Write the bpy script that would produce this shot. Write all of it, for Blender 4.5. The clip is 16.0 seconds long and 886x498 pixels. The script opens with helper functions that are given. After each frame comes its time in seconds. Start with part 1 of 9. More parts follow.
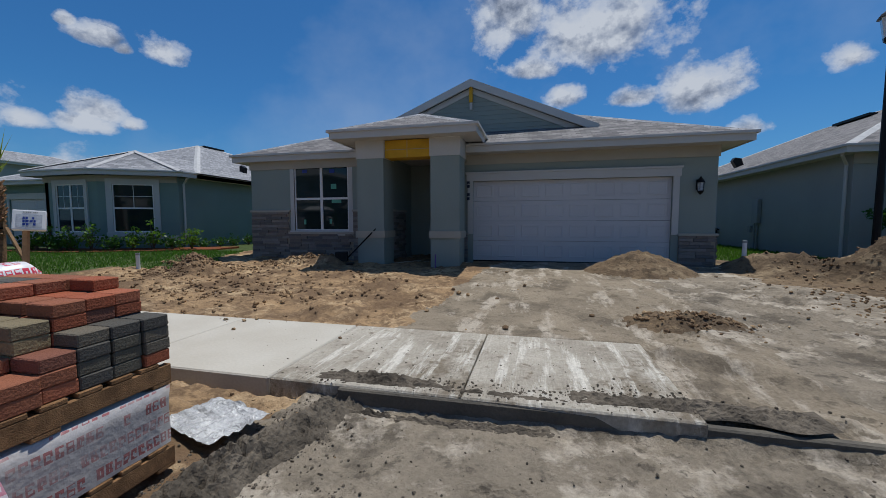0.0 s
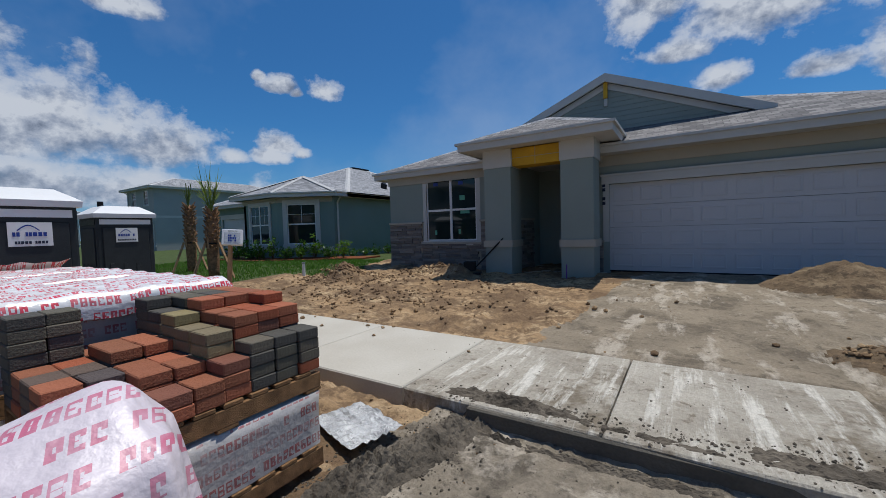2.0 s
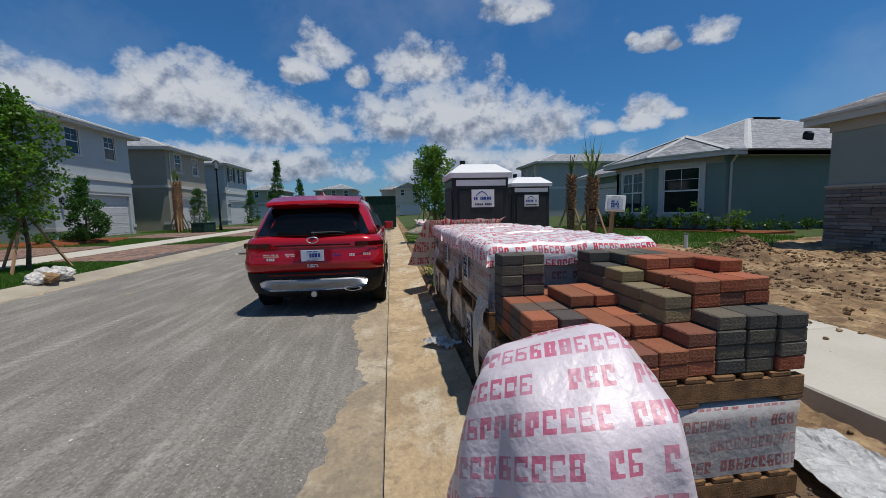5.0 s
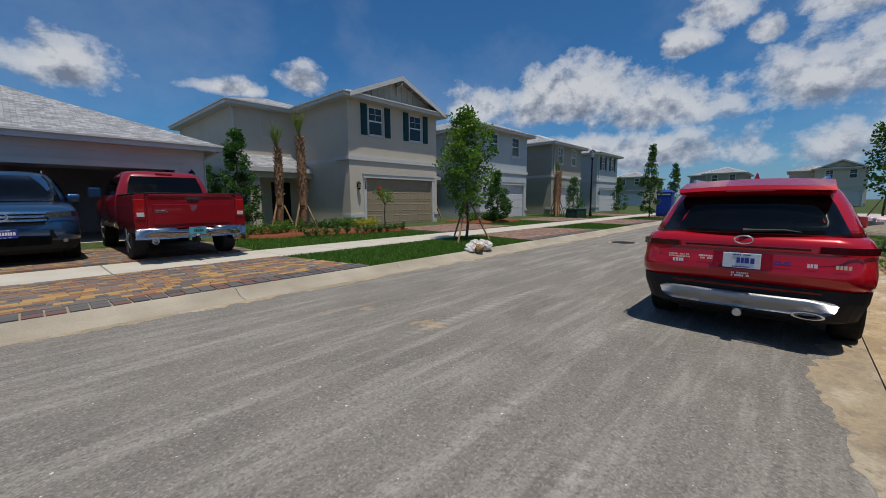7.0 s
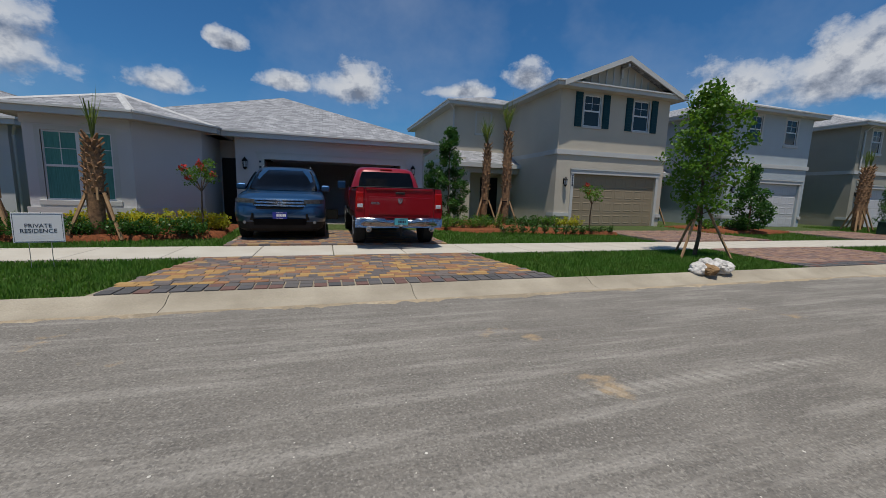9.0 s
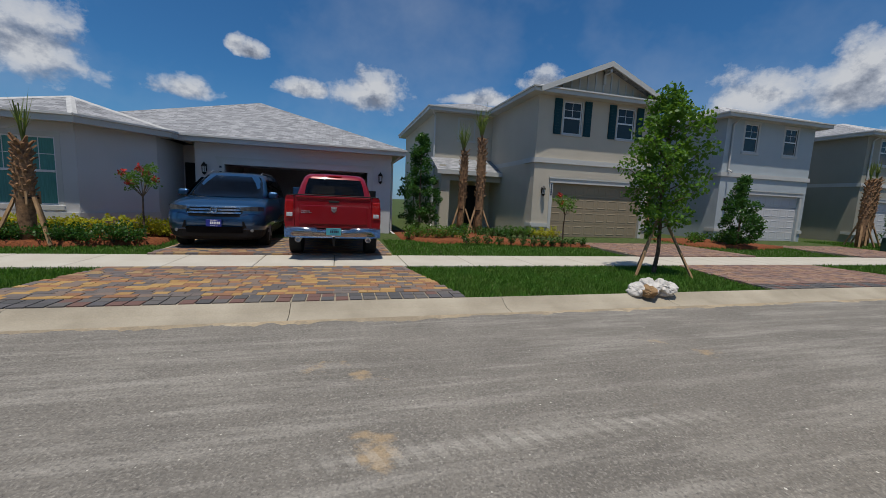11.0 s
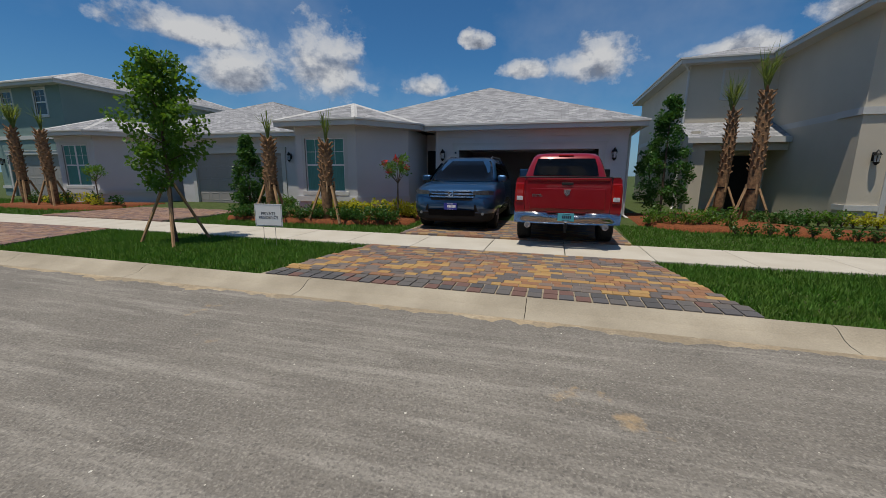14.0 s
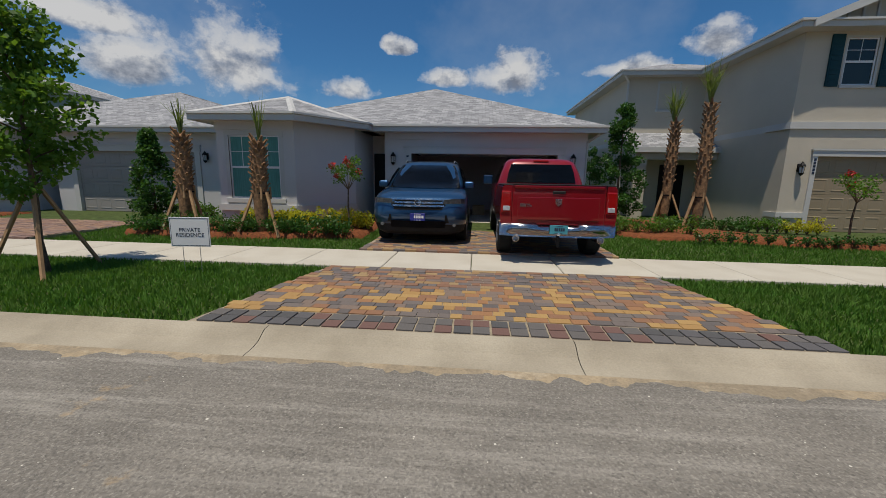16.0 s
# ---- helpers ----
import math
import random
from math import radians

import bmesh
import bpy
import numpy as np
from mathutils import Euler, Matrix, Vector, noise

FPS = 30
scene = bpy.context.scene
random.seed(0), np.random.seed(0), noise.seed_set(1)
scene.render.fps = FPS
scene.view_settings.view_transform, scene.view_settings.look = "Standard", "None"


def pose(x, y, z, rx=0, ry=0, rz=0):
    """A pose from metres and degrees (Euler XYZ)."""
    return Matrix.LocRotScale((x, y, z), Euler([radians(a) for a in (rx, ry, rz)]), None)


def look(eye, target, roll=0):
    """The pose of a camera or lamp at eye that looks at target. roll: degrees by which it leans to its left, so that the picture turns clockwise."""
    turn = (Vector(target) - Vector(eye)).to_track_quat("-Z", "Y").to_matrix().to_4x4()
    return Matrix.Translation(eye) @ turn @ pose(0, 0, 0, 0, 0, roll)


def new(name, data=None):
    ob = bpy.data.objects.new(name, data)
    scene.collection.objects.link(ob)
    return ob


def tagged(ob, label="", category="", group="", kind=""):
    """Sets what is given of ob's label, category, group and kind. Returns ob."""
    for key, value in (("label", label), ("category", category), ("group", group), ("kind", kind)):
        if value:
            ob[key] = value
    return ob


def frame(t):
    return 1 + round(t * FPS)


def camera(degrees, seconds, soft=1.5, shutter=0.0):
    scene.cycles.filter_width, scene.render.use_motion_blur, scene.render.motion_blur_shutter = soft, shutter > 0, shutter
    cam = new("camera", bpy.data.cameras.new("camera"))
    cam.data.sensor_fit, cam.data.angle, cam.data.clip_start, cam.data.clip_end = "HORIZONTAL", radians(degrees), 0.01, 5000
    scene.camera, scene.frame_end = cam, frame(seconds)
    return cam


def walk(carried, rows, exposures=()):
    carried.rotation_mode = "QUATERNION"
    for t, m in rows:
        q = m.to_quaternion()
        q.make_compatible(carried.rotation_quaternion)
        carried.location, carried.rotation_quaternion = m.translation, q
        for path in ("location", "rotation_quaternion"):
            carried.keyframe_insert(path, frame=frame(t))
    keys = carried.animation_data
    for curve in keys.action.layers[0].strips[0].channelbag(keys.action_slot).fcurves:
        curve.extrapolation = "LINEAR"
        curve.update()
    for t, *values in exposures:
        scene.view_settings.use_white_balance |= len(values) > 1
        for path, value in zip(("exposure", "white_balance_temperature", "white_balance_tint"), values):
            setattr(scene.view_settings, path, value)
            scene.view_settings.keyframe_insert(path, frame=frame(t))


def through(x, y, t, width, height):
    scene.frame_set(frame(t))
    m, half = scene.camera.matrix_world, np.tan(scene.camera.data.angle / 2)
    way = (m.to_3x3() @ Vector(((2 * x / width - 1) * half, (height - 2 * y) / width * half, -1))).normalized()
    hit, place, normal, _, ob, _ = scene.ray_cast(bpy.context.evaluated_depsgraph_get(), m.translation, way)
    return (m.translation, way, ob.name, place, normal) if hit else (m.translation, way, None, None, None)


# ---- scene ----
cam = camera(98.0, 16.0, soft=0.85)
PATH = [
    (0, (-0.014, 0.038, 1.335), (-0.48, 1.978, 1.193), -0.1),
    (0.5, (-0.054, 0.119, 1.388), (-0.611, 2.037, 1.274), -0.4),
    (1, (-0.069, 0.144, 1.389), (-0.743, 2.026, 1.303), -0.9),
    (1.5, (-0.08, 0.158, 1.382), (-0.939, 1.963, 1.306), -1.3),
    (2, (-0.073, 0.156, 1.391), (-1.14, 1.845, 1.295), -1.6),
    (2.5, (-0.076, 0.156, 1.367), (-1.328, 1.712, 1.244), -1.1),
    (3, (-0.084, 0.097, 1.362), (-1.474, 1.527, 1.204), -0.4),
    (5.5, (-0.647, -0.123, 1.313), (-2.632, -0.272, 1.114), -1.5),
    (6, (-0.749, -0.238, 1.325), (-2.662, -0.787, 1.124), -1.6),
    (6.5, (-0.884, -0.505, 1.376), (-2.642, -1.434, 1.148), -1.5),
    (7, (-1.015, -0.71, 1.333), (-2.479, -2.052, 1.089), -0.4),
    (7.5, (-1.203, -0.821, 1.376), (-2.238, -2.513, 1.108), 0.3),
    (8, (-1.312, -1.007, 1.363), (-2.048, -2.847, 1.076), 0.9),
    (8.5, (-1.504, -1.232, 1.389), (-2.13, -3.111, 1.098), 1.2),
    (11, (-3.591, -1.325, 1.546), (-4.118, -3.24, 1.296), 2.5),
    (11.5, (-4.005, -1.37, 1.582), (-4.475, -3.299, 1.330), 2.0),
    (12, (-4.226, -1.337, 1.591), (-4.561, -3.294, 1.338), 1.3),
    (12.5, (-4.101, -1.442, 1.575), (-4.271, -3.418, 1.304), 1.0),
    (13, (-3.756, -1.665, 1.554), (-3.727, -3.645, 1.262), 1.1),
    (13.5, (-3.543, -1.906, 1.526), (-3.26, -3.861, 1.204), 0.8),
    (14, (-3.226, -2.074, 1.578), (-2.694, -3.967, 1.197), 0.4),
    (14.5, (-2.894, -2.28, 1.521), (-2.495, -4.203, 1.132), 0.5),
    (15, (-2.584, -2.562, 1.524), (-2.245, -4.5, 1.153), 0.6),
    (15.5, (-2.301, -2.828, 1.525), (-2.048, -4.782, 1.170), 0.6),
    (16, (-2.041, -3.128, 1.59), (-1.878, -5.092, 1.238), 1.0),
]

walk(cam, [(t, look(eye, target, roll)) for t, eye, target, roll in PATH], exposures=[(0.0, -0.18, 6150, 10), (3.2, -0.13, 6250, 10), (6.0, -0.15, 6500, 10), (11.0, -0.17, 6600, 10), (13.0, -0.17, 6800, 10), (16.0, -0.14, 7000, 10)])

# ---- light ----
SUN_TO = Vector((0.10, 0.24, 1.0)).normalized()
sun = new("sun", bpy.data.lights.new("sun", "SUN"))
sun.data.energy, sun.data.angle, sun.data.color = 4.5, radians(0.6), (1.0, 0.945, 0.85)
sun.matrix_world = look((0, 0, 60), Vector((0, 0, 60)) - SUN_TO)


def make_world():
    world = bpy.data.worlds.new("sky")
    scene.world = world
    world.use_nodes = True
    nt = world.node_tree
    nt.nodes.clear()
    N, L = nt.nodes.new, nt.links.new

    def math(op, a, b=None):
        n = N("ShaderNodeMath")
        n.operation = op
        for k, v in enumerate((a, b)):
            if v is None:
                continue
            if isinstance(v, (int, float)):
                n.inputs[k].default_value = v
            else:
                L(v, n.inputs[k])
        return n.outputs[0]

    out, bg = N("ShaderNodeOutputWorld"), N("ShaderNodeBackground")
    sky = N("ShaderNodeTexSky")
    sky.sky_type, sky.sun_disc = "NISHITA", False
    sky.sun_elevation = math_asin(SUN_TO.z)
    sky.sun_rotation = math_atan2(SUN_TO.x, SUN_TO.y)
    sky.air_density, sky.dust_density, sky.ozone_density = 1.0, 0.6, 2.5
    co = N("ShaderNodeTexCoord")
    sep = N("ShaderNodeSeparateXYZ")
    L(co.outputs["Generated"], sep.inputs[0])
    up = math("MAXIMUM", sep.outputs[2], 0.0)
    flat = N("ShaderNodeCombineXYZ")
    L(sep.outputs[0], flat.inputs[0])
    L(sep.outputs[1], flat.inputs[1])
    L(math("MULTIPLY", up, 1.25), flat.inputs[2])

    def cloud_noise(shift, scale, detail, rough):
        m = N("ShaderNodeMapping")
        m.inputs["Location"].default_value = shift
        L(flat.outputs[0], m.inputs[0])
        n = N("ShaderNodeTexNoise")
        n.inputs["Scale"].default_value, n.inputs["Detail"].default_value = scale, detail
        n.inputs["Roughness"].default_value = rough
        L(m.outputs[0], n.inputs[0])
        return n.outputs["Fac"]

    def ramp(fac, stops):
        r = N("ShaderNodeValToRGB")
        L(fac, r.inputs[0])
        e = r.color_ramp.elements
        while len(e) < len(stops):
            e.new(0.5)
        for k, (p, c) in enumerate(stops):
            e[k].position, e[k].color = p, (*c, 1)
        return r.outputs[0]

    def mix(fac, a, b):
        m = N("ShaderNodeMix")
        m.data_type = "RGBA"
        L(fac, m.inputs[0])
        for k, v in ((6, a), (7, b)):
            if isinstance(v, tuple):
                m.inputs[k].default_value = (*v, 1)
            else:
                L(v, m.inputs[k])
        return m.outputs[2]

    base = cloud_noise((3.1, 1.7, 0.4), 11.0, 12, 0.62)
    broad = cloud_noise((0.6, 4.2, 1.1), 5.0, 3, 0.5)
    lit = cloud_noise((3.1, 1.7, 0.432), 11.0, 7, 0.58)
    # heaps of cumulus, rounded above and flat below
    heap, weight, height = -1.0, 1e-4, 0.0
    for az, el, w, h in CLOUDS:
        a, e = radians(az), radians(el)
        m = N("ShaderNodeMapping")
        m.vector_type = "TEXTURE"
        m.inputs["Location"].default_value = (math_cos(a) * math_cos(e), math_sin(a) * math_cos(e), math_sin(e))
        m.inputs["Rotation"].default_value = (0, 0, a)
        m.inputs["Scale"].default_value = (radians(1.2 * w), radians(1.2 * w), radians(1.3 * h))
        L(co.outputs["Generated"], m.inputs[0])
        down = N("ShaderNodeVectorMath")
        down.operation = "MULTIPLY"
        L(m.outputs[0], down.inputs[0])
        down.inputs[1].default_value = (-1, -1, -1.9)
        fold = N("ShaderNodeVectorMath")
        fold.operation = "MAXIMUM"
        L(m.outputs[0], fold.inputs[0])
        L(down.outputs[0], fold.inputs[1])
        far = N("ShaderNodeVectorMath")
        far.operation = "LENGTH"
        L(fold.outputs[0], far.inputs[0])
        inner = math("SUBTRACT", 1.0, far.outputs["Value"])
        heap = math("MAXIMUM", inner, heap)
        part_of = math("MAXIMUM", inner, 0.0)
        up_in = N("ShaderNodeSeparateXYZ")
        L(m.outputs[0], up_in.inputs[0])
        weight = math("ADD", part_of, weight)
        height = math("ADD", math("MULTIPLY", part_of, up_in.outputs[2]), height)
    billow = math("ADD", math("MULTIPLY", math("SUBTRACT", base, 0.5), 2.3), math("MULTIPLY", math("SUBTRACT", broad, 0.5), 1.0))
    dens = math("ADD", math("MULTIPLY", math("ADD", heap, billow), 0.25), 0.45)
    dens = math("MULTIPLY", dens, math("GREATER_THAN", heap, -0.55))
    mask = ramp(dens, [(0.44, (0, 0, 0)), (0.53, (0.75, 0.75, 0.75)), (0.62, (1, 1, 1))])
    tone = math("ADD", math("MULTIPLY", math("DIVIDE", height, weight), 0.16), math("MULTIPLY", math("SUBTRACT", base, lit), 1.5))
    tone = math("ADD", math("ADD", tone, 0.59), math("MULTIPLY", math("SUBTRACT", dens, 0.55), -0.25))
    shade = ramp(tone, [(0.36, (0.30, 0.34, 0.42)), (0.5, (0.56, 0.60, 0.68)), (0.68, (1.0, 1.0, 1.0))])
    thin = ramp(cloud_noise((0.3, 5.1, 0.0), 1.6, 6, 0.6), [(0.45, (0, 0, 0)), (0.85, (0.35, 0.35, 0.35))])
    tint = N("ShaderNodeMix")
    tint.data_type, tint.blend_type = "RGBA", "MULTIPLY"
    tint.inputs[0].default_value = 1.0
    L(sky.outputs[0], tint.inputs[6])
    tint.inputs[7].default_value = SKY_TINT
    grade = N("ShaderNodeMix")
    grade.data_type, grade.blend_type = "RGBA", "MULTIPLY"
    grade.inputs[0].default_value = 1.0
    L(shade, grade.inputs[6])
    grade.inputs[7].default_value = CLOUD_LIGHT
    veil = mix(thin, tint.outputs[2], CLOUD_LIGHT[:3])
    col = mix(mask, veil, grade.outputs[2])
    haze = ramp(up, [(0.0, (0.55,) * 3), (0.10, (0.12,) * 3), (0.25, (0.0,) * 3)])
    col = mix(haze, col, HAZE)
    L(col, bg.inputs["Color"])
    bg.inputs["Strength"].default_value = SKY_STRENGTH
    L(bg.outputs[0], out.inputs[0])


math_asin, math_atan2, math_cos, math_sin = math.asin, math.atan2, math.cos, math.sin
SKY_STRENGTH = 0.05
SKY_TINT = (0.54, 1.27, 1.85, 1)
CLOUD_LIGHT = (12.0, 12.6, 13.6, 1)
HAZE = (5.0, 7.2, 10.5)
# azimuth, height, half width and half height in degrees: over the lot, along the street, over the houses across
CLOUDS_LOT = [
    (93.7, 26.6, 5.1, 5.1),
    (82.1, 23.2, 8.2, 4.9),
    (90.9, 20.2, 3.5, 1.6),
    (69.8, 15.2, 4.3, 3.4),
    (65.5, 10.4, 2.5, 1.5),
    (86.4, 16.5, 2.1, 1.7),
    (77.8, 15.5, 3.1, 1.2),
    (138.6, 19.0, 2.1, 1.6),
    (144.3, 19.2, 2.1, 1.0),
    (142.1, 18.6, 0.8, 0.7),
    (146.8, 20.1, 0.7, 0.6),
    (57.5, 15.9, 1.9, 1.7),
    (150.4, 10.1, 2.3, 1.3),
    (141.8, 10.9, 1.1, 0.9),
    (144.8, 11.7, 2.9, 1.7),
    (146.0, 10.5, 2.9, 1.4),
]
CLOUDS_STREET = [
    (174.9, 19.3, 5.2, 2.6),
    (162.3, 25.1, 4.1, 1.7),
    (-176.3, 17.7, 1.3, 1.4),
    (167.6, 11.5, 10.6, 5.1),
    (178.4, 11.6, 6.1, 3.5),
    (156.8, 10.3, 6.8, 3.3),
    (-156.1, 13.6, 7.7, 3.7),
    (-143.3, 13.0, 4.8, 2.7),
    (-166.1, 10.8, 8.5, 3.1),
    (-171.7, 20.6, 2.8, 2.5),
    (-158.6, 12.8, 4.9, 3.0),
    (-153.5, 12.2, 9.0, 2.9),
    (-168.8, 17.9, 2.3, 1.5),
]
CLOUDS_ACROSS = [
    (-58.2, 12.8, 5.4, 4.5),
    (-47.1, 11.4, 5.4, 2.5),
    (-43.5, 15.7, 6.2, 2.1),
    (-72.0, 11.6, 3.4, 1.6),
    (-85.3, 13.5, 2.3, 1.1),
    (-95.2, 13.2, 4.4, 2.8),
    (-118.2, 15.6, 2.7, 2.1),
    (-109.4, 14.0, 4.1, 1.1),
    (-77.4, 17.5, 1.0, 0.9),
    (-78.8, 17.0, 1.5, 0.9),
]
CLOUDS_STREET += [(166, 5.0, 20, 2.8), (-162, 5.5, 18, 2.8)]
CLOUDS = CLOUDS_LOT + CLOUDS_STREET + CLOUDS_ACROSS
make_world()


# ---- materials ----
def material(name, color, rough=0.6, metal=0.0, vary=0.12, scale=6.0, fine=60.0, bump=0.15, spec=0.2, coat=0.0, second=None, stretch=(1, 1, 1), trans=0.0):
    """A surface with large and fine variation; second: a stain colour."""
    m = bpy.data.materials.new(name)
    m.use_nodes = True
    nt = m.node_tree
    b = nt.nodes["Principled BSDF"]
    N, L = nt.nodes.new, nt.links.new
    co, mp = N("ShaderNodeTexCoord"), N("ShaderNodeMapping")
    mp.inputs["Scale"].default_value = stretch
    L(co.outputs["Object"], mp.inputs[0])
    n1, n2 = N("ShaderNodeTexNoise"), N("ShaderNodeTexNoise")
    for n, s in ((n1, scale), (n2, fine)):
        n.inputs["Scale"].default_value, n.inputs["Detail"].default_value = s, 5
        L(mp.outputs[0], n.inputs[0])
    r1 = N("ShaderNodeValToRGB")
    c2 = second or tuple(c * (1 - 1.6 * vary) for c in color)
    r1.color_ramp.elements[0].position, r1.color_ramp.elements[1].position = 0.32, 0.68
    r1.color_ramp.elements[0].color, r1.color_ramp.elements[1].color = (*c2, 1), (*color, 1)
    L(n1.outputs["Fac"], r1.inputs[0])
    hs = N("ShaderNodeHueSaturation")
    add = N("ShaderNodeMapRange")
    add.inputs["To Min"].default_value, add.inputs["To Max"].default_value = 1 - vary, 1 + vary
    L(n2.outputs["Fac"], add.inputs[0])
    L(add.outputs[0], hs.inputs["Value"])
    L(r1.outputs[0], hs.inputs["Color"])
    L(hs.outputs[0], b.inputs["Base Color"])
    b.inputs["Roughness"].default_value, b.inputs["Metallic"].default_value = rough, metal
    b.inputs["Specular IOR Level"].default_value = spec
    b.inputs["Coat Weight"].default_value = coat
    b.inputs["Coat Roughness"].default_value = 0.04
    b.inputs["Transmission Weight"].default_value = trans
    if bump:
        bp = N("ShaderNodeBump")
        bp.inputs["Strength"].default_value, bp.inputs["Distance"].default_value = bump, 0.02
        L(n2.outputs["Fac"], bp.inputs["Height"])
        L(bp.outputs[0], b.inputs["Normal"])
    return m


def pieces_material(name, colors, rough=0.8, fine=70.0, bump=0.35, per_island=False):
    """Pieces that differ one from the other, picked by each piece's own random number."""
    m = material(name, colors[0], rough, fine=fine, bump=bump)
    nt = m.node_tree
    N, L = nt.nodes.new, nt.links.new
    pick = N("ShaderNodeNewGeometry").outputs["Random Per Island"] if per_island else N("ShaderNodeObjectInfo").outputs["Random"]
    r = N("ShaderNodeValToRGB")
    r.color_ramp.interpolation = "CONSTANT"
    e = r.color_ramp.elements
    while len(e) < len(colors):
        e.new(0.5)
    for k, c in enumerate(colors):
        e[k].position, e[k].color = k / len(colors), (*c, 1)
    L(pick, r.inputs[0])
    hs = next(n for n in nt.nodes if n.type == "HUE_SAT")
    mixer = N("ShaderNodeMix")
    mixer.data_type, mixer.blend_type = "RGBA", "MIX"
    n1 = next(n for n in nt.nodes if n.type == "TEX_NOISE")
    n1.inputs["Scale"].default_value = 9.0
    dark = N("ShaderNodeHueSaturation")
    dark.inputs["Value"].default_value = 0.72
    L(r.outputs[0], dark.inputs["Color"])
    L(n1.outputs["Fac"], mixer.inputs[0])
    L(r.outputs[0], mixer.inputs[6])
    L(dark.outputs[0], mixer.inputs[7])
    L(mixer.outputs[2], hs.inputs["Color"])
    return m


def shingle_material(name, color, dark):
    m = bpy.data.materials.new(name)
    m.use_nodes = True
    nt = m.node_tree
    b = nt.nodes["Principled BSDF"]
    N, L = nt.nodes.new, nt.links.new
    uv = N("ShaderNodeTexCoord")
    br = N("ShaderNodeTexBrick")
    br.inputs["Scale"].default_value = 1.0
    br.inputs["Brick Width"].default_value, br.inputs["Row Height"].default_value = 0.24, 0.14
    br.inputs["Mortar Size"].default_value, br.inputs["Bias"].default_value = 0.006, 0.0
    br.inputs["Color1"].default_value, br.inputs["Color2"].default_value = (*color, 1), (*dark, 1)
    br.inputs["Mortar"].default_value = (*[c * 0.45 for c in dark], 1)
    L(uv.outputs["UV"], br.inputs[0])
    n = N("ShaderNodeTexNoise")
    n.inputs["Scale"].default_value, n.inputs["Detail"].default_value = 90, 4
    L(uv.outputs["UV"], n.inputs[0])
    hs = N("ShaderNodeHueSaturation")
    mr = N("ShaderNodeMapRange")
    mr.inputs["To Min"].default_value, mr.inputs["To Max"].default_value = 0.7, 1.3
    L(n.outputs["Fac"], mr.inputs[0])
    L(mr.outputs[0], hs.inputs["Value"])
    L(br.outputs["Color"], hs.inputs["Color"])
    L(hs.outputs[0], b.inputs["Base Color"])
    b.inputs["Roughness"].default_value = 0.9
    bp = N("ShaderNodeBump")
    bp.inputs["Strength"].default_value, bp.inputs["Distance"].default_value = 0.6, 0.02
    L(br.outputs["Fac"], bp.inputs["Height"])
    bp.invert = True
    L(bp.outputs[0], b.inputs["Normal"])
    return m


def glass_material(name, color, rough=0.03):
    m = material(name, color, rough, vary=0.05, scale=1.2, bump=0.0, spec=0.45)
    return m


M_STUCCO_GREEN = material("sage_stucco", (0.259, 0.303, 0.281), 0.85, vary=0.05, scale=0.8, fine=90, bump=0.25)
M_STUCCO_TEAL = material("blue_green_stucco", (0.184, 0.264, 0.248), 0.85, vary=0.05, scale=0.8, fine=90, bump=0.25)
M_STUCCO_GREY = material("lavender_grey_stucco", (0.56, 0.55, 0.555), 0.85, vary=0.05, scale=0.8, fine=90, bump=0.25)
M_STUCCO_TAUPE = material("taupe_stucco", (0.52, 0.47, 0.385), 0.85, vary=0.05, scale=0.8, fine=90, bump=0.25)
M_STUCCO_BLUEGREY = material("blue_grey_stucco", (0.414, 0.460, 0.483), 0.85, vary=0.05, scale=0.8, fine=90, bump=0.25)
M_STUCCO_OLIVE = material("olive_stucco", (0.34, 0.325, 0.27), 0.85, vary=0.05, scale=0.8, fine=90, bump=0.25)
M_STUCCO_WHITE = material("off_white_stucco", (0.350, 0.364, 0.350), 0.85, vary=0.05, scale=0.8, fine=90, bump=0.25)
M_TRIM = material("white_trim_paint", (0.508, 0.508, 0.492), 0.6, vary=0.04, scale=1.5, fine=40, bump=0.08)
M_TRIM_BEIGE = material("beige_frieze_paint", (0.390, 0.367, 0.312), 0.7, vary=0.04, scale=1.2, fine=60, bump=0.1)
M_WHITE = material("white_enamel", (0.72, 0.72, 0.72), 0.4, vary=0.03, scale=2, fine=30, bump=0.05)
M_DOOR_WHITE = material("white_garage_steel", (0.54, 0.54, 0.555), 0.5, vary=0.03, scale=1.2, fine=30, bump=0.05)
M_DOOR_TAN = material("tan_garage_steel", (0.29, 0.235, 0.16), 0.5, vary=0.04, scale=1.2, fine=30, bump=0.05)
M_DOOR_TAUPE = material("taupe_garage_steel", (0.30, 0.285, 0.27), 0.5, vary=0.04, scale=1.2, fine=30, bump=0.05)
M_SHUTTER = material("teal_shutter_paint", (0.008, 0.05, 0.062), 0.5, vary=0.08, fine=30)
M_YELLOW = material("yellow_sheathing", (0.62, 0.36, 0.03), 0.6, vary=0.1, scale=3, fine=40)
M_SHINGLE = shingle_material("grey_shingles", (0.345, 0.35, 0.365), (0.165, 0.17, 0.185))
M_SHINGLE_BROWN = shingle_material("weathered_shingles", (0.23, 0.218, 0.213), (0.09, 0.086, 0.088))
M_GLASS = glass_material("window_glass", (0.012, 0.022, 0.022))
M_GLASS_TINT = glass_material("tinted_glass", (0.006, 0.007, 0.009))
M_CURTAIN = material("teal_curtain_fabric", (0.10, 0.30, 0.27), 0.8, vary=0.2, scale=8, stretch=(6, 6, 0.3))
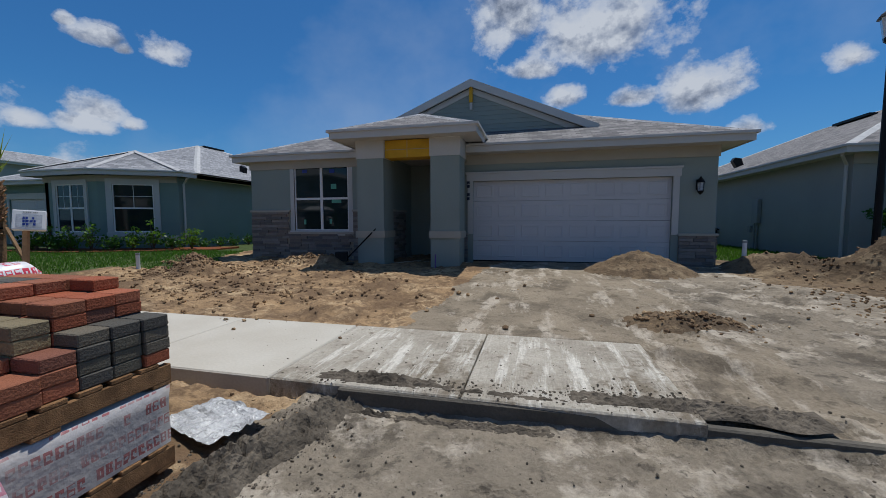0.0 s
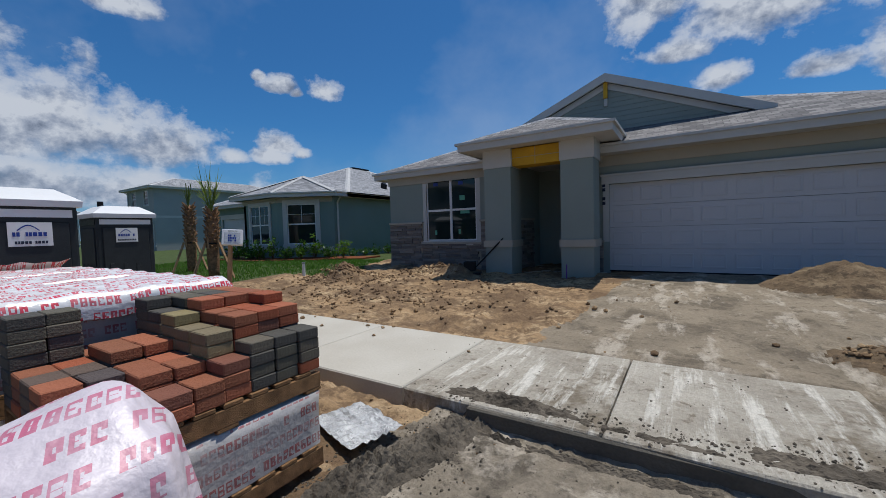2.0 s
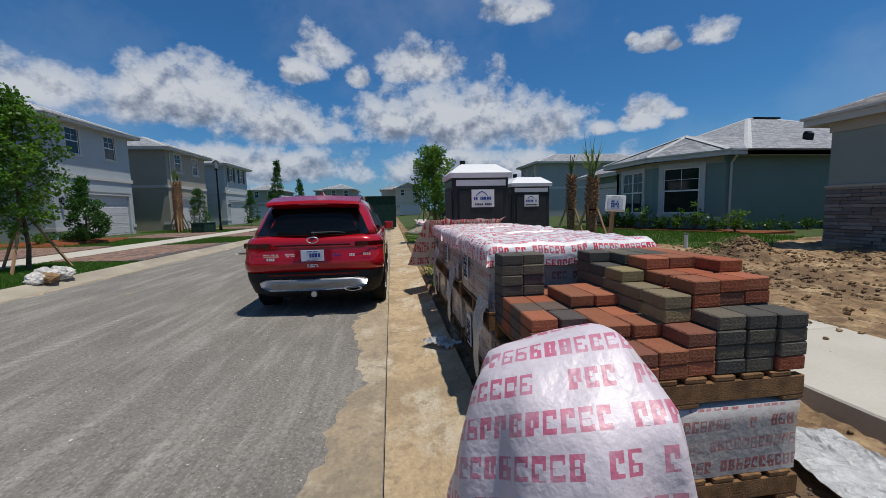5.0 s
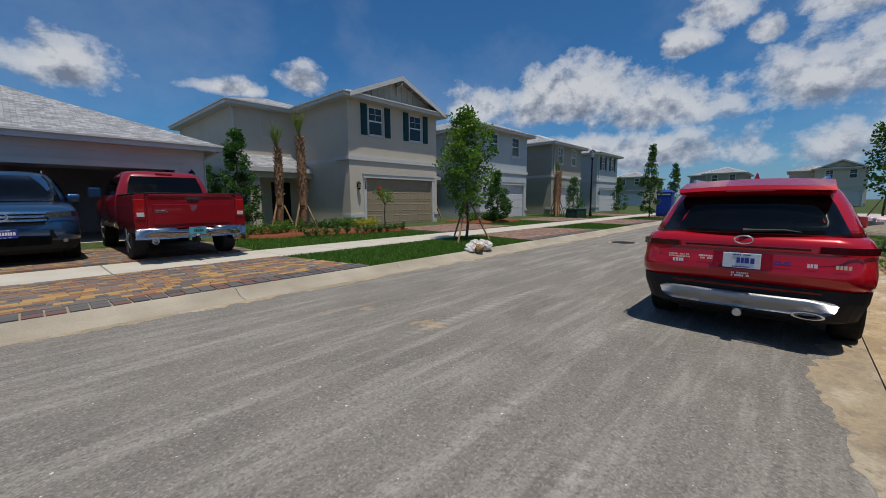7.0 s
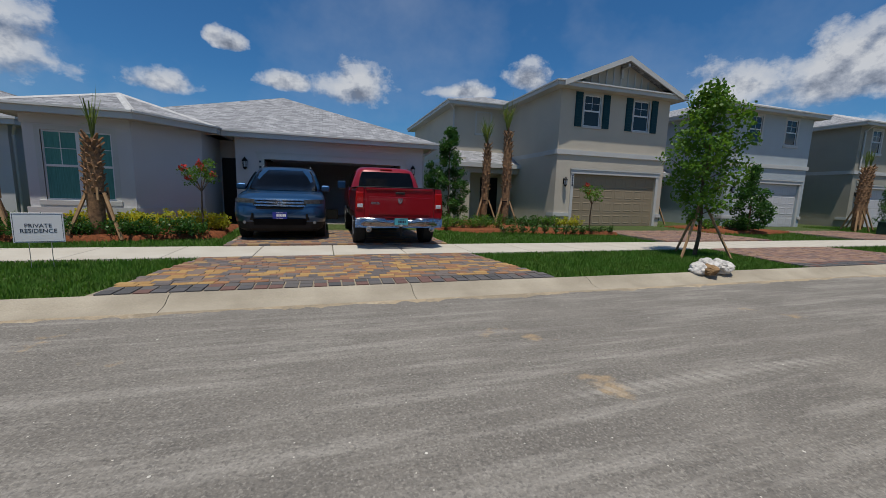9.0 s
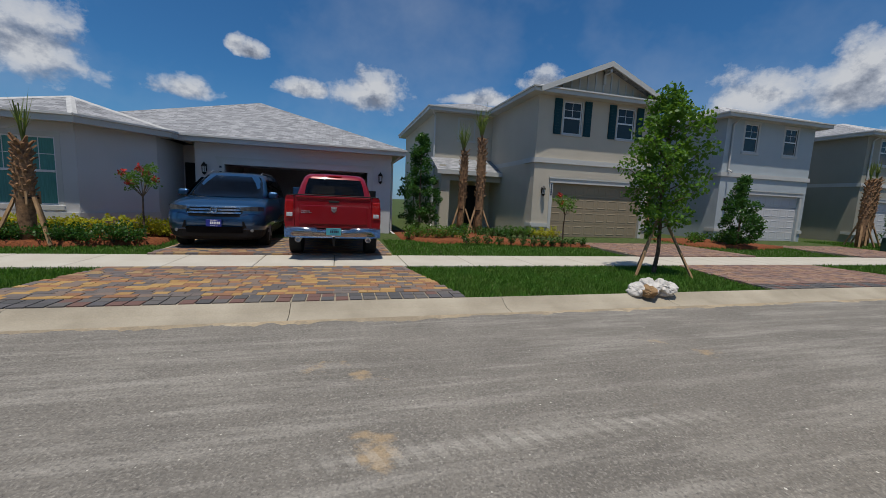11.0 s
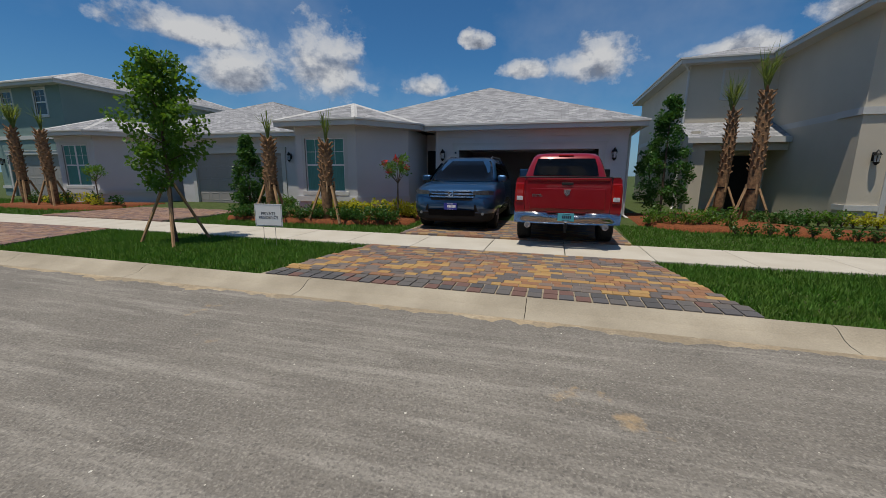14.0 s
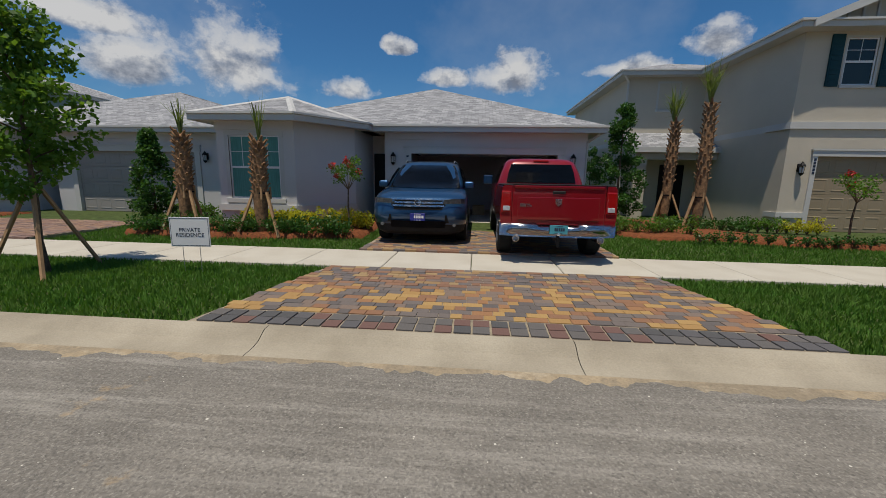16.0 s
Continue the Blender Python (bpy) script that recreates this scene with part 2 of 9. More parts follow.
# near-black for undersides and grooves, and for shade coloured into the garage ceiling
M_DARK = material("dark_parts_and_shade", (0.012, 0.011, 0.012), 0.8, vary=0.2)
M_BLACK = material("black_metal", (0.012, 0.012, 0.013), 0.4, metal=0.3, vary=0.1)
M_RUBBER = material("black_rubber", (0.018, 0.018, 0.018), 0.8, vary=0.15)
M_CONCRETE = material("pale_concrete", (0.47, 0.44, 0.38), 0.9, vary=0.1, scale=1.4, fine=40, bump=0.2, second=(0.41, 0.375, 0.315))
M_KERB = material("kerb_concrete", (0.39, 0.345, 0.27), 0.9, vary=0.2, scale=1.1, fine=60, bump=0.4, second=(0.27, 0.235, 0.18))
M_MULCH = material("red_mulch", (0.22, 0.07, 0.028), 0.95, vary=0.45, scale=14, fine=45, bump=1.0, second=(0.13, 0.045, 0.02))
M_SOIL = material("sod_soil", (0.07, 0.10, 0.03), 0.95, vary=0.3, scale=5, fine=40, bump=0.6)
M_STONE = pieces_material("ledger_stone", [(0.26, 0.24, 0.225), (0.20, 0.18, 0.165), (0.30, 0.275, 0.25), (0.17, 0.16, 0.155), (0.24, 0.205, 0.18)], fine=40, bump=0.5)
M_PAVER = pieces_material("clay_blend_pavers", [(0.399, 0.242, 0.098), (0.180, 0.152, 0.139), (0.343, 0.179, 0.091), (0.227, 0.170, 0.139), (0.438, 0.278, 0.114), (0.143, 0.125, 0.119), (0.285, 0.152, 0.091)], fine=50)
M_PAVER_JOINED = pieces_material("clay_blend_pavers_far", [(0.319, 0.205, 0.106), (0.167, 0.144, 0.137), (0.274, 0.152, 0.099), (0.205, 0.152, 0.129), (0.350, 0.243, 0.129), (0.137, 0.122, 0.122), (0.251, 0.137, 0.091)], fine=50, per_island=True)
M_PAVER_RED = pieces_material("terracotta_pavers_far", [(0.274, 0.167, 0.129), (0.319, 0.213, 0.160), (0.228, 0.144, 0.122), (0.304, 0.190, 0.129), (0.205, 0.144, 0.129)], fine=50, per_island=True)
M_PAVER_DARK = pieces_material("charcoal_border_pavers", [(0.12, 0.115, 0.12), (0.18, 0.105, 0.09), (0.10, 0.098, 0.10), (0.14, 0.13, 0.125)], fine=50)
M_JOINT = material("joint_sand", (0.33, 0.28, 0.21), 0.95, vary=0.2, scale=8, fine=60, bump=0.4)
M_BRICK = pieces_material("stacked_pavers", [(0.33, 0.10, 0.05), (0.105, 0.085, 0.08), (0.27, 0.21, 0.11), (0.27, 0.11, 0.06), (0.14, 0.10, 0.08), (0.085, 0.08, 0.085), (0.36, 0.13, 0.07)], fine=80, bump=0.5)
M_BRICK_GREY = pieces_material("stacked_charcoal_pavers", [(0.12, 0.11, 0.085), (0.09, 0.085, 0.075), (0.15, 0.13, 0.10)], fine=80, bump=0.5)
M_BRICK_TAN = pieces_material("stacked_tan_pavers", [(0.27, 0.22, 0.11), (0.22, 0.18, 0.11), (0.30, 0.24, 0.13)], fine=80, bump=0.5)
M_BRICK_RED = pieces_material("stacked_red_pavers", [(0.34, 0.10, 0.05), (0.29, 0.11, 0.06), (0.38, 0.13, 0.07), (0.22, 0.09, 0.06)], fine=80, bump=0.5)
M_WOOD = material("rough_pallet_wood", (0.27, 0.15, 0.07), 0.85, vary=0.3, scale=3, fine=30, bump=0.5, stretch=(1, 6, 6))
M_STAKE = material("pine_stake", (0.42, 0.26, 0.14), 0.8, vary=0.2, scale=4, fine=30)
M_BARK = material("grey_brown_bark", (0.17, 0.12, 0.08), 0.95, vary=0.35, scale=9, fine=40, bump=0.9)
M_PALM = material("palm_bark", (0.33, 0.19, 0.10), 0.95, vary=0.4, scale=12, fine=40, bump=0.9, second=(0.13, 0.075, 0.045))


def leaf_material(name, color, second, rough=0.5, through=0.3):
    m = material(name, color, rough, vary=0.3, scale=2.5, fine=25, bump=0, second=second)
    nt = m.node_tree
    b, out = nt.nodes["Principled BSDF"], nt.nodes["Material Output"]
    t = nt.nodes.new("ShaderNodeBsdfTranslucent")
    mx = nt.nodes.new("ShaderNodeMixShader")
    mx.inputs[0].default_value = through
    t.inputs["Color"].default_value = (min(1, color[0] * 2.6), min(1, color[1] * 2.3), color[2] * 1.2, 1)
    nt.links.new(b.outputs[0], mx.inputs[1])
    nt.links.new(t.outputs[0], mx.inputs[2])
    nt.links.new(mx.outputs[0], out.inputs[0])
    return m


M_LEAF = leaf_material("oak_leaf", (0.085, 0.18, 0.024), (0.035, 0.09, 0.014))
M_LEAF_DARK = leaf_material("dark_glossy_leaf", (0.04, 0.11, 0.02), (0.022, 0.065, 0.012), 0.4, 0.2)
M_LEAF_LIME = leaf_material("lime_leaf", (0.38, 0.36, 0.03), (0.15, 0.22, 0.03))
M_FROND = leaf_material("palm_frond", (0.14, 0.20, 0.05), (0.10, 0.12, 0.04))
M_GRASS = leaf_material("lawn_blade", (0.06, 0.155, 0.02), (0.085, 0.15, 0.028), 0.7, 0.25)
M_FLOWER = material("red_flower", (0.55, 0.04, 0.03), 0.6, vary=0.2)
M_RED_PAINT = material("metallic_red_paint", (0.40, 0.004, 0.010), 0.22, metal=0.15, vary=0.03, scale=2, fine=200, bump=0, coat=1.0)
M_MAROON_PAINT = material("deep_red_paint", (0.22, 0.005, 0.010), 0.3, metal=0.05, vary=0.03, scale=2, fine=200, bump=0, coat=1.0)
M_BLUE_PAINT = material("steel_blue_paint", (0.016, 0.06, 0.14), 0.3, metal=0.45, vary=0.03, scale=2, fine=200, bump=0, coat=1.0)
M_BLACK_PAINT = material("black_car_paint", (0.012, 0.012, 0.014), 0.3, vary=0.05, bump=0, coat=1.0)
M_CHROME = material("chrome", (0.75, 0.75, 0.77), 0.12, metal=1.0, vary=0.03, bump=0)
M_SILVER = material("brushed_silver", (0.55, 0.55, 0.56), 0.35, metal=0.9, vary=0.06, bump=0)
M_PLASTIC_BLACK = material("black_trim_plastic", (0.02, 0.02, 0.021), 0.6, vary=0.1)
M_TAIL_LIGHT = material("red_lamp_lens", (0.35, 0.008, 0.008), 0.15, vary=0.1, bump=0, coat=1.0)
M_HEAD_LIGHT = material("clear_lamp_lens", (0.55, 0.57, 0.6), 0.1, vary=0.2, scale=20, bump=0, coat=1.0)
M_HEAD_DARK = material("smoked_lamp_lens", (0.16, 0.17, 0.18), 0.08, vary=0.3, scale=25, bump=0, coat=1.0)
M_TOILET = material("charcoal_plastic", (0.03, 0.035, 0.038), 0.6, vary=0.12, fine=40)
M_TOILET_BLUE = material("blue_plastic", (0.015, 0.05, 0.30), 0.5, vary=0.1)
M_DUMPSTER = material("green_dumpster_mesh", (0.015, 0.05, 0.035), 0.8, vary=0.3)
M_PLATE = material("licence_plate_white", (0.62, 0.66, 0.72), 0.4, vary=0.08, scale=20)
M_PLATE_BLUE = material("plate_blue", (0.03, 0.04, 0.25), 0.4, vary=0.08)
M_PLATE_CYAN = material("plate_teal", (0.08, 0.35, 0.42), 0.4, vary=0.08)
M_INK_RED = material("red_print", (0.50, 0.03, 0.06), 0.5, vary=0.1)
M_INK_DARK = material("dark_print", (0.03, 0.04, 0.07), 0.6, vary=0.1)
M_INK_BLUE = material("blue_print", (0.03, 0.06, 0.28), 0.5, vary=0.1)
M_PVC = material("white_pvc", (0.7, 0.72, 0.73), 0.4, vary=0.05)
M_GREY_BOX = material("grey_utility_box", (0.28, 0.30, 0.30), 0.5, vary=0.06)
M_CARDBOARD = material("cardboard", (0.36, 0.24, 0.13), 0.85, vary=0.1)
M_WOODCHIP = material("brown_litter", (0.32, 0.2, 0.1), 0.8, vary=0.3)


# ---- building helpers ----
def thing(name, label, category, m=Matrix(), group="", kind=""):
    ob = new(name)
    ob.empty_display_size = 0.2
    ob.matrix_world = m
    return tagged(ob, label, category, group, kind)


def finish(bm, name, mat, smooth=False):
    me = bpy.data.meshes.new(name)
    bm.normal_update()
    bm.to_mesh(me)
    bm.free()
    me.materials.append(mat)
    if smooth:
        me.polygons.foreach_set("use_smooth", [True] * len(me.polygons))
    return me


def part(name, bm, mat, parent, label="", m=None, smooth=False):
    ob = new(name, finish(bm, name, mat, smooth))
    ob.parent = parent
    if m is not None:
        ob.matrix_basis = m
    return tagged(ob, label)


def part_split(name, bm, mat, parent, label="", m=None):
    """One part for each separate piece of a bmesh."""
    todo, groups = set(bm.verts), []
    while todo:
        seen, stack = set(), [todo.pop()]
        while stack:
            v = stack.pop()
            seen.add(v)
            for e in v.link_edges:
                o = e.other_vert(v)
                if o in todo:
                    todo.discard(o)
                    stack.append(o)
        groups.append(seen)
    first = None
    for g in sorted(groups, key=lambda q: tuple(min(q, key=lambda v: tuple(v.co)).co)):
        b, at = bmesh.new(), {}
        faces = {f for v in g for f in v.link_faces}
        for v in g:
            at[v] = b.verts.new(v.co)
        for f in sorted(faces, key=lambda f: tuple(f.calc_center_median())):
            b.faces.new([at[v] for v in f.verts])
        ob = part(name, b, mat, parent, label) if m is None else part(name, b, mat, parent, label, m)
        first = first or ob
    bm.free()
    return first



def solid(name, bm, mat, label, category, kind="", group="", smooth=False, m=None):
    ob = new(name, finish(bm, name, mat, smooth))
    if m is not None:
        ob.matrix_world = m
    return tagged(ob, label, category, group, kind)


def box(bm, x0, x1, y0, y1, z0, z1, m=None):
    v = [bm.verts.new((x, y, z)) for z in (z0, z1) for y in (y0, y1) for x in (x0, x1)]
    if m is not None:
        for a in v:
            a.co = m @ a.co
    for f in ((0, 2, 3, 1), (4, 5, 7, 6), (0, 1, 5, 4), (2, 6, 7, 3), (0, 4, 6, 2), (1, 3, 7, 5)):
        bm.faces.new([v[i] for i in f])
    return bm


def boxes(*rows):
    bm = bmesh.new()
    for r in rows:
        box(bm, *r)
    return bm


def bevelled(bm, width=0.01, segments=2):
    bmesh.ops.recalc_face_normals(bm, faces=bm.faces)
    bmesh.ops.bevel(bm, geom=list(bm.edges), offset=width, segments=segments, affect="EDGES", profile=0.6)
    return bm


def tube(bm, pts, radii, n=10, caps=True):
    """A round limb along points with a radius at each."""
    rings = []
    for k, p in enumerate(pts):
        p = Vector(p)
        a = Vector(pts[max(k - 1, 0)])
        b = Vector(pts[min(k + 1, len(pts) - 1)])
        d = (b - a).normalized()
        s = d.orthogonal().normalized() if k == 0 else (rings_side - d * rings_side.dot(d)).normalized()
        rings_side = s
        t = d.cross(s)
        rings.append([bm.verts.new(p + radii[k] * (math.cos(2 * math.pi * i / n) * s + math.sin(2 * math.pi * i / n) * t)) for i in range(n)])
    for r0, r1 in zip(rings, rings[1:]):
        for i in range(n):
            bm.faces.new((r0[i], r0[(i + 1) % n], r1[(i + 1) % n], r1[i]))
    if caps:
        bm.faces.new(rings[0][::-1])
        bm.faces.new(rings[-1])
    return bm


def loft(bm, rings, close=True, caps=(True, True)):
    made = [[bm.verts.new(p) for p in r] for r in rings]
    n = len(made[0])
    for a, b in zip(made, made[1:]):
        for i in range(n if close else n - 1):
            j = (i + 1) % n
            bm.faces.new((a[i], a[j], b[j], b[i]))
    if caps[0]:
        bm.faces.new(made[0][::-1])
    if caps[1]:
        bm.faces.new(made[-1])
    return bm


def wall_cells(bm, x0, x1, z0, z1, y0, y1, holes=()):
    """A wall slab from y0 to y1 with openings (x0, x1, z0, z1) right through it."""
    xs = sorted({x0, x1, *[v for h in holes for v in h[:2]]})
    zs = sorted({z0, z1, *[v for h in holes for v in h[2:]]})
    for a, b in zip(xs, xs[1:]):
        for c, d in zip(zs, zs[1:]):
            mx, mz = (a + b) / 2, (c + d) / 2
            if not any(h[0] < mx < h[1] and h[2] < mz < h[3] for h in holes):
                box(bm, a, b, y0, y1, c, d)
    bmesh.ops.remove_doubles(bm, verts=bm.verts[:], dist=1e-4)
    return bm


def roof_uv(me):
    uv = me.uv_layers.new(name="UVMap")
    for p in me.polygons:
        n = Vector(p.normal)
        u = Vector((0, 0, 1)).cross(n)
        u = u.normalized() if u.length > 1e-3 else Vector((1, 0, 0))
        v = n.cross(u)
        for li in p.loop_indices:
            co = Vector(me.vertices[me.loops[li].vertex_index].co)
            uv.data[li].uv = (co.dot(u), co.dot(v))


def roof_part(name, bm, mat, parent, label=""):
    bmesh.ops.recalc_face_normals(bm, faces=bm.faces)
    ob = part(name, bm, mat, parent, label)
    roof_uv(ob.data)
    return ob


def hip_mesh(bm, x0, x1, y0, y1, z, pitch, drop=0.05):
    w, d = x1 - x0, y1 - y0
    h = min(w, d) / 2
    if w > d:
        r = [(x0 + h, (y0 + y1) / 2), (x1 - h, (y0 + y1) / 2)]
    else:
        r = [((x0 + x1) / 2, y0 + h), ((x0 + x1) / 2, y1 - h)]
    top = [bm.verts.new((*p, z + h * pitch)) for p in r]
    e = [bm.verts.new(p) for p in ((x0, y0, z), (x1, y0, z), (x1, y1, z), (x0, y1, z))]
    lo = [bm.verts.new((v.co.x, v.co.y, z - drop)) for v in e]
    if w > d:
        fs = [(e[0], e[1], top[1], top[0]), (e[1], e[2], top[1]), (e[2], e[3], top[0], top[1]), (e[3], e[0], top[0])]
    else:
        fs = [(e[0], e[1], top[0]), (e[1], e[2], top[1], top[0]), (e[2], e[3], top[1]), (e[3], e[0], top[0], top[1])]
    for f in fs:
        bm.faces.new(f)
    for i in range(4):
        bm.faces.new((lo[i], lo[(i + 1) % 4], e[(i + 1) % 4], e[i]))
    bm.faces.new(lo[::-1])
    return bm


def ridge_caps(parent, x0, x1, y0, y1, z, pitch, mat):
    """The pale cap shingles along hips and ridge."""
    w, d = x1 - x0, y1 - y0
    h = min(w, d) / 2
    if w > d:
        a, b = Vector((x0 + h, (y0 + y1) / 2, z + h * pitch)), Vector((x1 - h, (y0 + y1) / 2, z + h * pitch))
        lines = [(a, b), (a, Vector((x0, y0, z))), (a, Vector((x0, y1, z))), (b, Vector((x1, y0, z))), (b, Vector((x1, y1, z)))]
    else:
        a, b = Vector(((x0 + x1) / 2, y0 + h, z + h * pitch)), Vector(((x0 + x1) / 2, y1 - h, z + h * pitch))
        lines = [(a, b), (a, Vector((x0, y0, z))), (a, Vector((x1, y0, z))), (b, Vector((x0, y1, z))), (b, Vector((x1, y1, z)))]
    for p, q in lines:
        if (p - q).length < 0.2:
            continue
        bm = bmesh.new()
        t = (q - p).normalized()
        s = t.cross(Vector((0, 0, 1))).normalized()
        up = s.cross(t)
        up = up if up.z > 0 else -up
        loft(bm, [[c - 0.13 * s - 0.035 * up + 0.0 * up, c + 0.022 * up, c + 0.13 * s - 0.035 * up, c - 0.05 * up] for c in (p, q)])
        roof_part("ridge_cap", bm, mat, parent)


def fascia(parent, x0, x1, y0, y1, z, mat, h=0.2, soffit=0.5):
    """The fascia boards round an eave, with the gutter's lip, and the soffit under it."""
    t = 0.03
    for r in ((x0 - t, x1 + t, y0 - t, y0), (x0 - t, x1 + t, y1, y1 + t), (x0 - t, x0, y0, y1), (x1, x1 + t, y0, y1)):
        bm = boxes((*r, z - h, z - 0.045))
        ex = 0.055
        box(bm, r[0] - ex * (r[0] == x0 - t), r[1] + ex * (r[1] == x1 + t), r[2] - ex * (r[2] == y0 - t), r[3] + ex * (r[3] == y1 + t), z - 0.045, z + 0.012)
        part("fascia", bm, mat, parent)
    part("soffit", boxes((x0, x1, y0, y1, z - h + 0.02, z - h + 0.035)), mat, parent)


def window(parent, m, w, h, cols=2, grid=0, trim=0.12, sill=True, glass=None, upper=None, trim_mat=None):
    """A single-hung window group facing -y: trim, sashes, panes, sill. Origin: the bottom centre of the glass."""
    bm = boxes((-w / 2 - trim, -w / 2, -0.035, 0.06, -trim * 0.6, h + trim), (w / 2, w / 2 + trim, -0.035, 0.06, -trim * 0.6, h + trim),
               (-w / 2, w / 2, -0.035, 0.06, h, h + trim))
    frame_ob = part("window", bm, trim_mat or M_TRIM, parent, "", m)
    if sill:
        part("sill", bevelled(boxes((-w / 2 - trim - 0.02, w / 2 + trim + 0.02, -0.075, 0.06, -trim * 0.6 - 0.06, 0.0)), 0.008, 1), trim_mat or M_TRIM, frame_ob)
    bm = bmesh.new()
    cw = w / cols
    for c in range(cols):
        a, b = -w / 2 + c * cw, -w / 2 + (c + 1) * cw
        t = 0.04
        for r in ((a, a + t, 0, h), (b - t, b, 0, h), (a + t, b - t, 0, t), (a + t, b - t, h - t, h)):
            box(bm, r[0], r[1], 0.0, 0.05, r[2], r[3])
        box(bm, a + t, b - t, -0.006, 0.045, h / 2 - 0.03, h / 2 + 0.03)
    part("sash", bm, M_WHITE, frame_ob)
    for c in range(cols):
        a, b = -w / 2 + c * cw + 0.04, -w / 2 + (c + 1) * cw - 0.04
        for k, (z0, z1) in enumerate(((0.04, h / 2 - 0.03), (h / 2 + 0.03, h - 0.04))):
            part("pane", boxes((a, b, 0.02, 0.03, z0, z1)), upper or glass or M_GLASS, frame_ob)
            if grid and k:
                bg = boxes(((a + b) / 2 - 0.008, (a + b) / 2 + 0.008, 0.012, 0.02, z0, z1), (a, b, 0.012, 0.02, (z0 + z1) / 2 - 0.008, (z0 + z1) / 2 + 0.008))
                part("muntin", bg, M_WHITE, frame_ob)
    return frame_ob


def garage_door(parent, x0, x1, z0, z1, y, mat, rows=4, cols=8):
    """A sectional door of raised panels."""
    h = (z1 - z0) / rows
    door = None
    for r in range(rows):
        bm = boxes((x0, x1, y, y + 0.045, z0 + r * h + 0.004, z0 + (r + 1) * h - 0.004))
        w = (x1 - x0) / cols
        for c in range(cols):
            a, b, c0, c1 = x0 + c * w + 0.07, x0 + (c + 1) * w - 0.07, z0 + r * h + 0.1, z0 + (r + 1) * h - 0.1
            loft(bm, [[(a, y + 0.001, c0), (b, y + 0.001, c0), (b, y + 0.001, c1), (a, y + 0.001, c1)],
                      [(a + 0.012, y - 0.008, c0 + 0.012), (b - 0.012, y - 0.008, c0 + 0.012), (b - 0.012, y - 0.008, c1 - 0.012), (a + 0.012, y - 0.008, c1 - 0.012)],
                      [(a + 0.035, y - 0.008, c0 + 0.035), (b - 0.035, y - 0.008, c0 + 0.035), (b - 0.035, y - 0.008, c1 - 0.035), (a + 0.035, y - 0.008, c1 - 0.035)],
                      [(a + 0.05, y - 0.002, c0 + 0.05), (b - 0.05, y - 0.002, c0 + 0.05), (b - 0.05, y - 0.002, c1 - 0.05), (a + 0.05, y - 0.002, c1 - 0.05)]], caps=(False, True))
        bmesh.ops.recalc_face_normals(bm, faces=bm.faces)
        if door is None:
            door = part("garage_door", bm, mat, parent)
        else:
            part("door_section", bm, mat, door)
    part("bottom_seal", boxes((x0, x1, y, y + 0.04, z0 - 0.03, z0)), M_RUBBER, door)
    return door


def trim_round(parent, x0, x1, z0, z1, y, w=0.13, head=0.28, mat=None):
    part("door_trim", boxes((x0 - w, x0, y - 0.04, y, z0, z1)), mat or M_TRIM, parent)
    part("door_trim", boxes((x1, x1 + w, y - 0.04, y, z0, z1)), mat or M_TRIM, parent)
    part("door_head", boxes((x0 - w - 0.03, x1 + w + 0.03, y - 0.055, y, z1, z1 + head), (x0 - w - 0.06, x1 + w + 0.06, y - 0.08, y, z1 + head - 0.05, z1 + head)), mat or M_TRIM, parent)


def sconce(parent, x, y, z):
    """A black carriage lantern on a wall."""
    bm = boxes((-0.05, 0.05, -0.02, 0.0, -0.12, 0.12))
    tube(bm, [(0, -0.02, 0.02), (0, -0.08, 0.09), (0, -0.13, 0.06)], [0.012, 0.012, 0.012], 6)
    tube(bm, [(0, -0.13, -0.24), (0, -0.13, -0.2), (0, -0.13, -0.17), (0, -0.13, -0.15)], [0.012, 0.05, 0.07, 0.075], 8)
    tube(bm, [(0, -0.13, 0.04), (0, -0.13, 0.09), (0, -0.13, 0.15), (0, -0.13, 0.19)], [0.1, 0.075, 0.03, 0.008], 8)
    for i in range(6):
        a = i * math.pi / 3
        tube(bm, [(0.062 * math.cos(a), -0.13 + 0.062 * math.sin(a), -0.16), (0.078 * math.cos(a), -0.13 + 0.078 * math.sin(a), 0.05)], [0.006, 0.006], 4)
    s = part("wall_lantern", bm, M_BLACK, parent, "", pose(x, y, z))
    part("lantern_glass", tube(bmesh.new(), [(0, -0.13, -0.16), (0, -0.13, 0.05)], [0.055, 0.07], 6), M_HEAD_LIGHT, s)
    return s


def downspout(parent, x, y, z1, z0=0.1, dx=0.0, dy=0.0):
    """A white gutter pipe with an offset elbow at the eave and a shoe below."""
    bm = tube(bmesh.new(), [(x + dx, y + dy, z1), (x + dx, y + dy, z1 - 0.08), (x, y, z1 - 0.3), (x, y, z0 + 0.12), (x + dx * 0.6, y + dy * 0.6 - 0.02, z0)], [0.042] * 5, 8)
    part("downspout", bm, M_TRIM, parent)


def bars(parent, m, w, h, rows, mat, seed=1, name="print", letter=0.6):
    """Writing that cannot be read: rows of letter-sized blocks on a flat face (x across, z up, facing -y)."""
    rng = random.Random(seed)
    bm = bmesh.new()
    rh = h / rows
    for r in range(rows):
        x = -w / 2
        while x < w / 2 - rh * 0.3:
            lw = rh * letter * rng.uniform(0.6, 1.0)
            if rng.random() > 0.14:
                box(bm, x, min(x + lw * 0.75, w / 2), -0.003, 0.0, h - (r + 1) * rh + rh * 0.14, h - r * rh - rh * 0.14)
            x += lw
    return tagged(part(name, bm, mat, parent, "", m), kind="stuff")


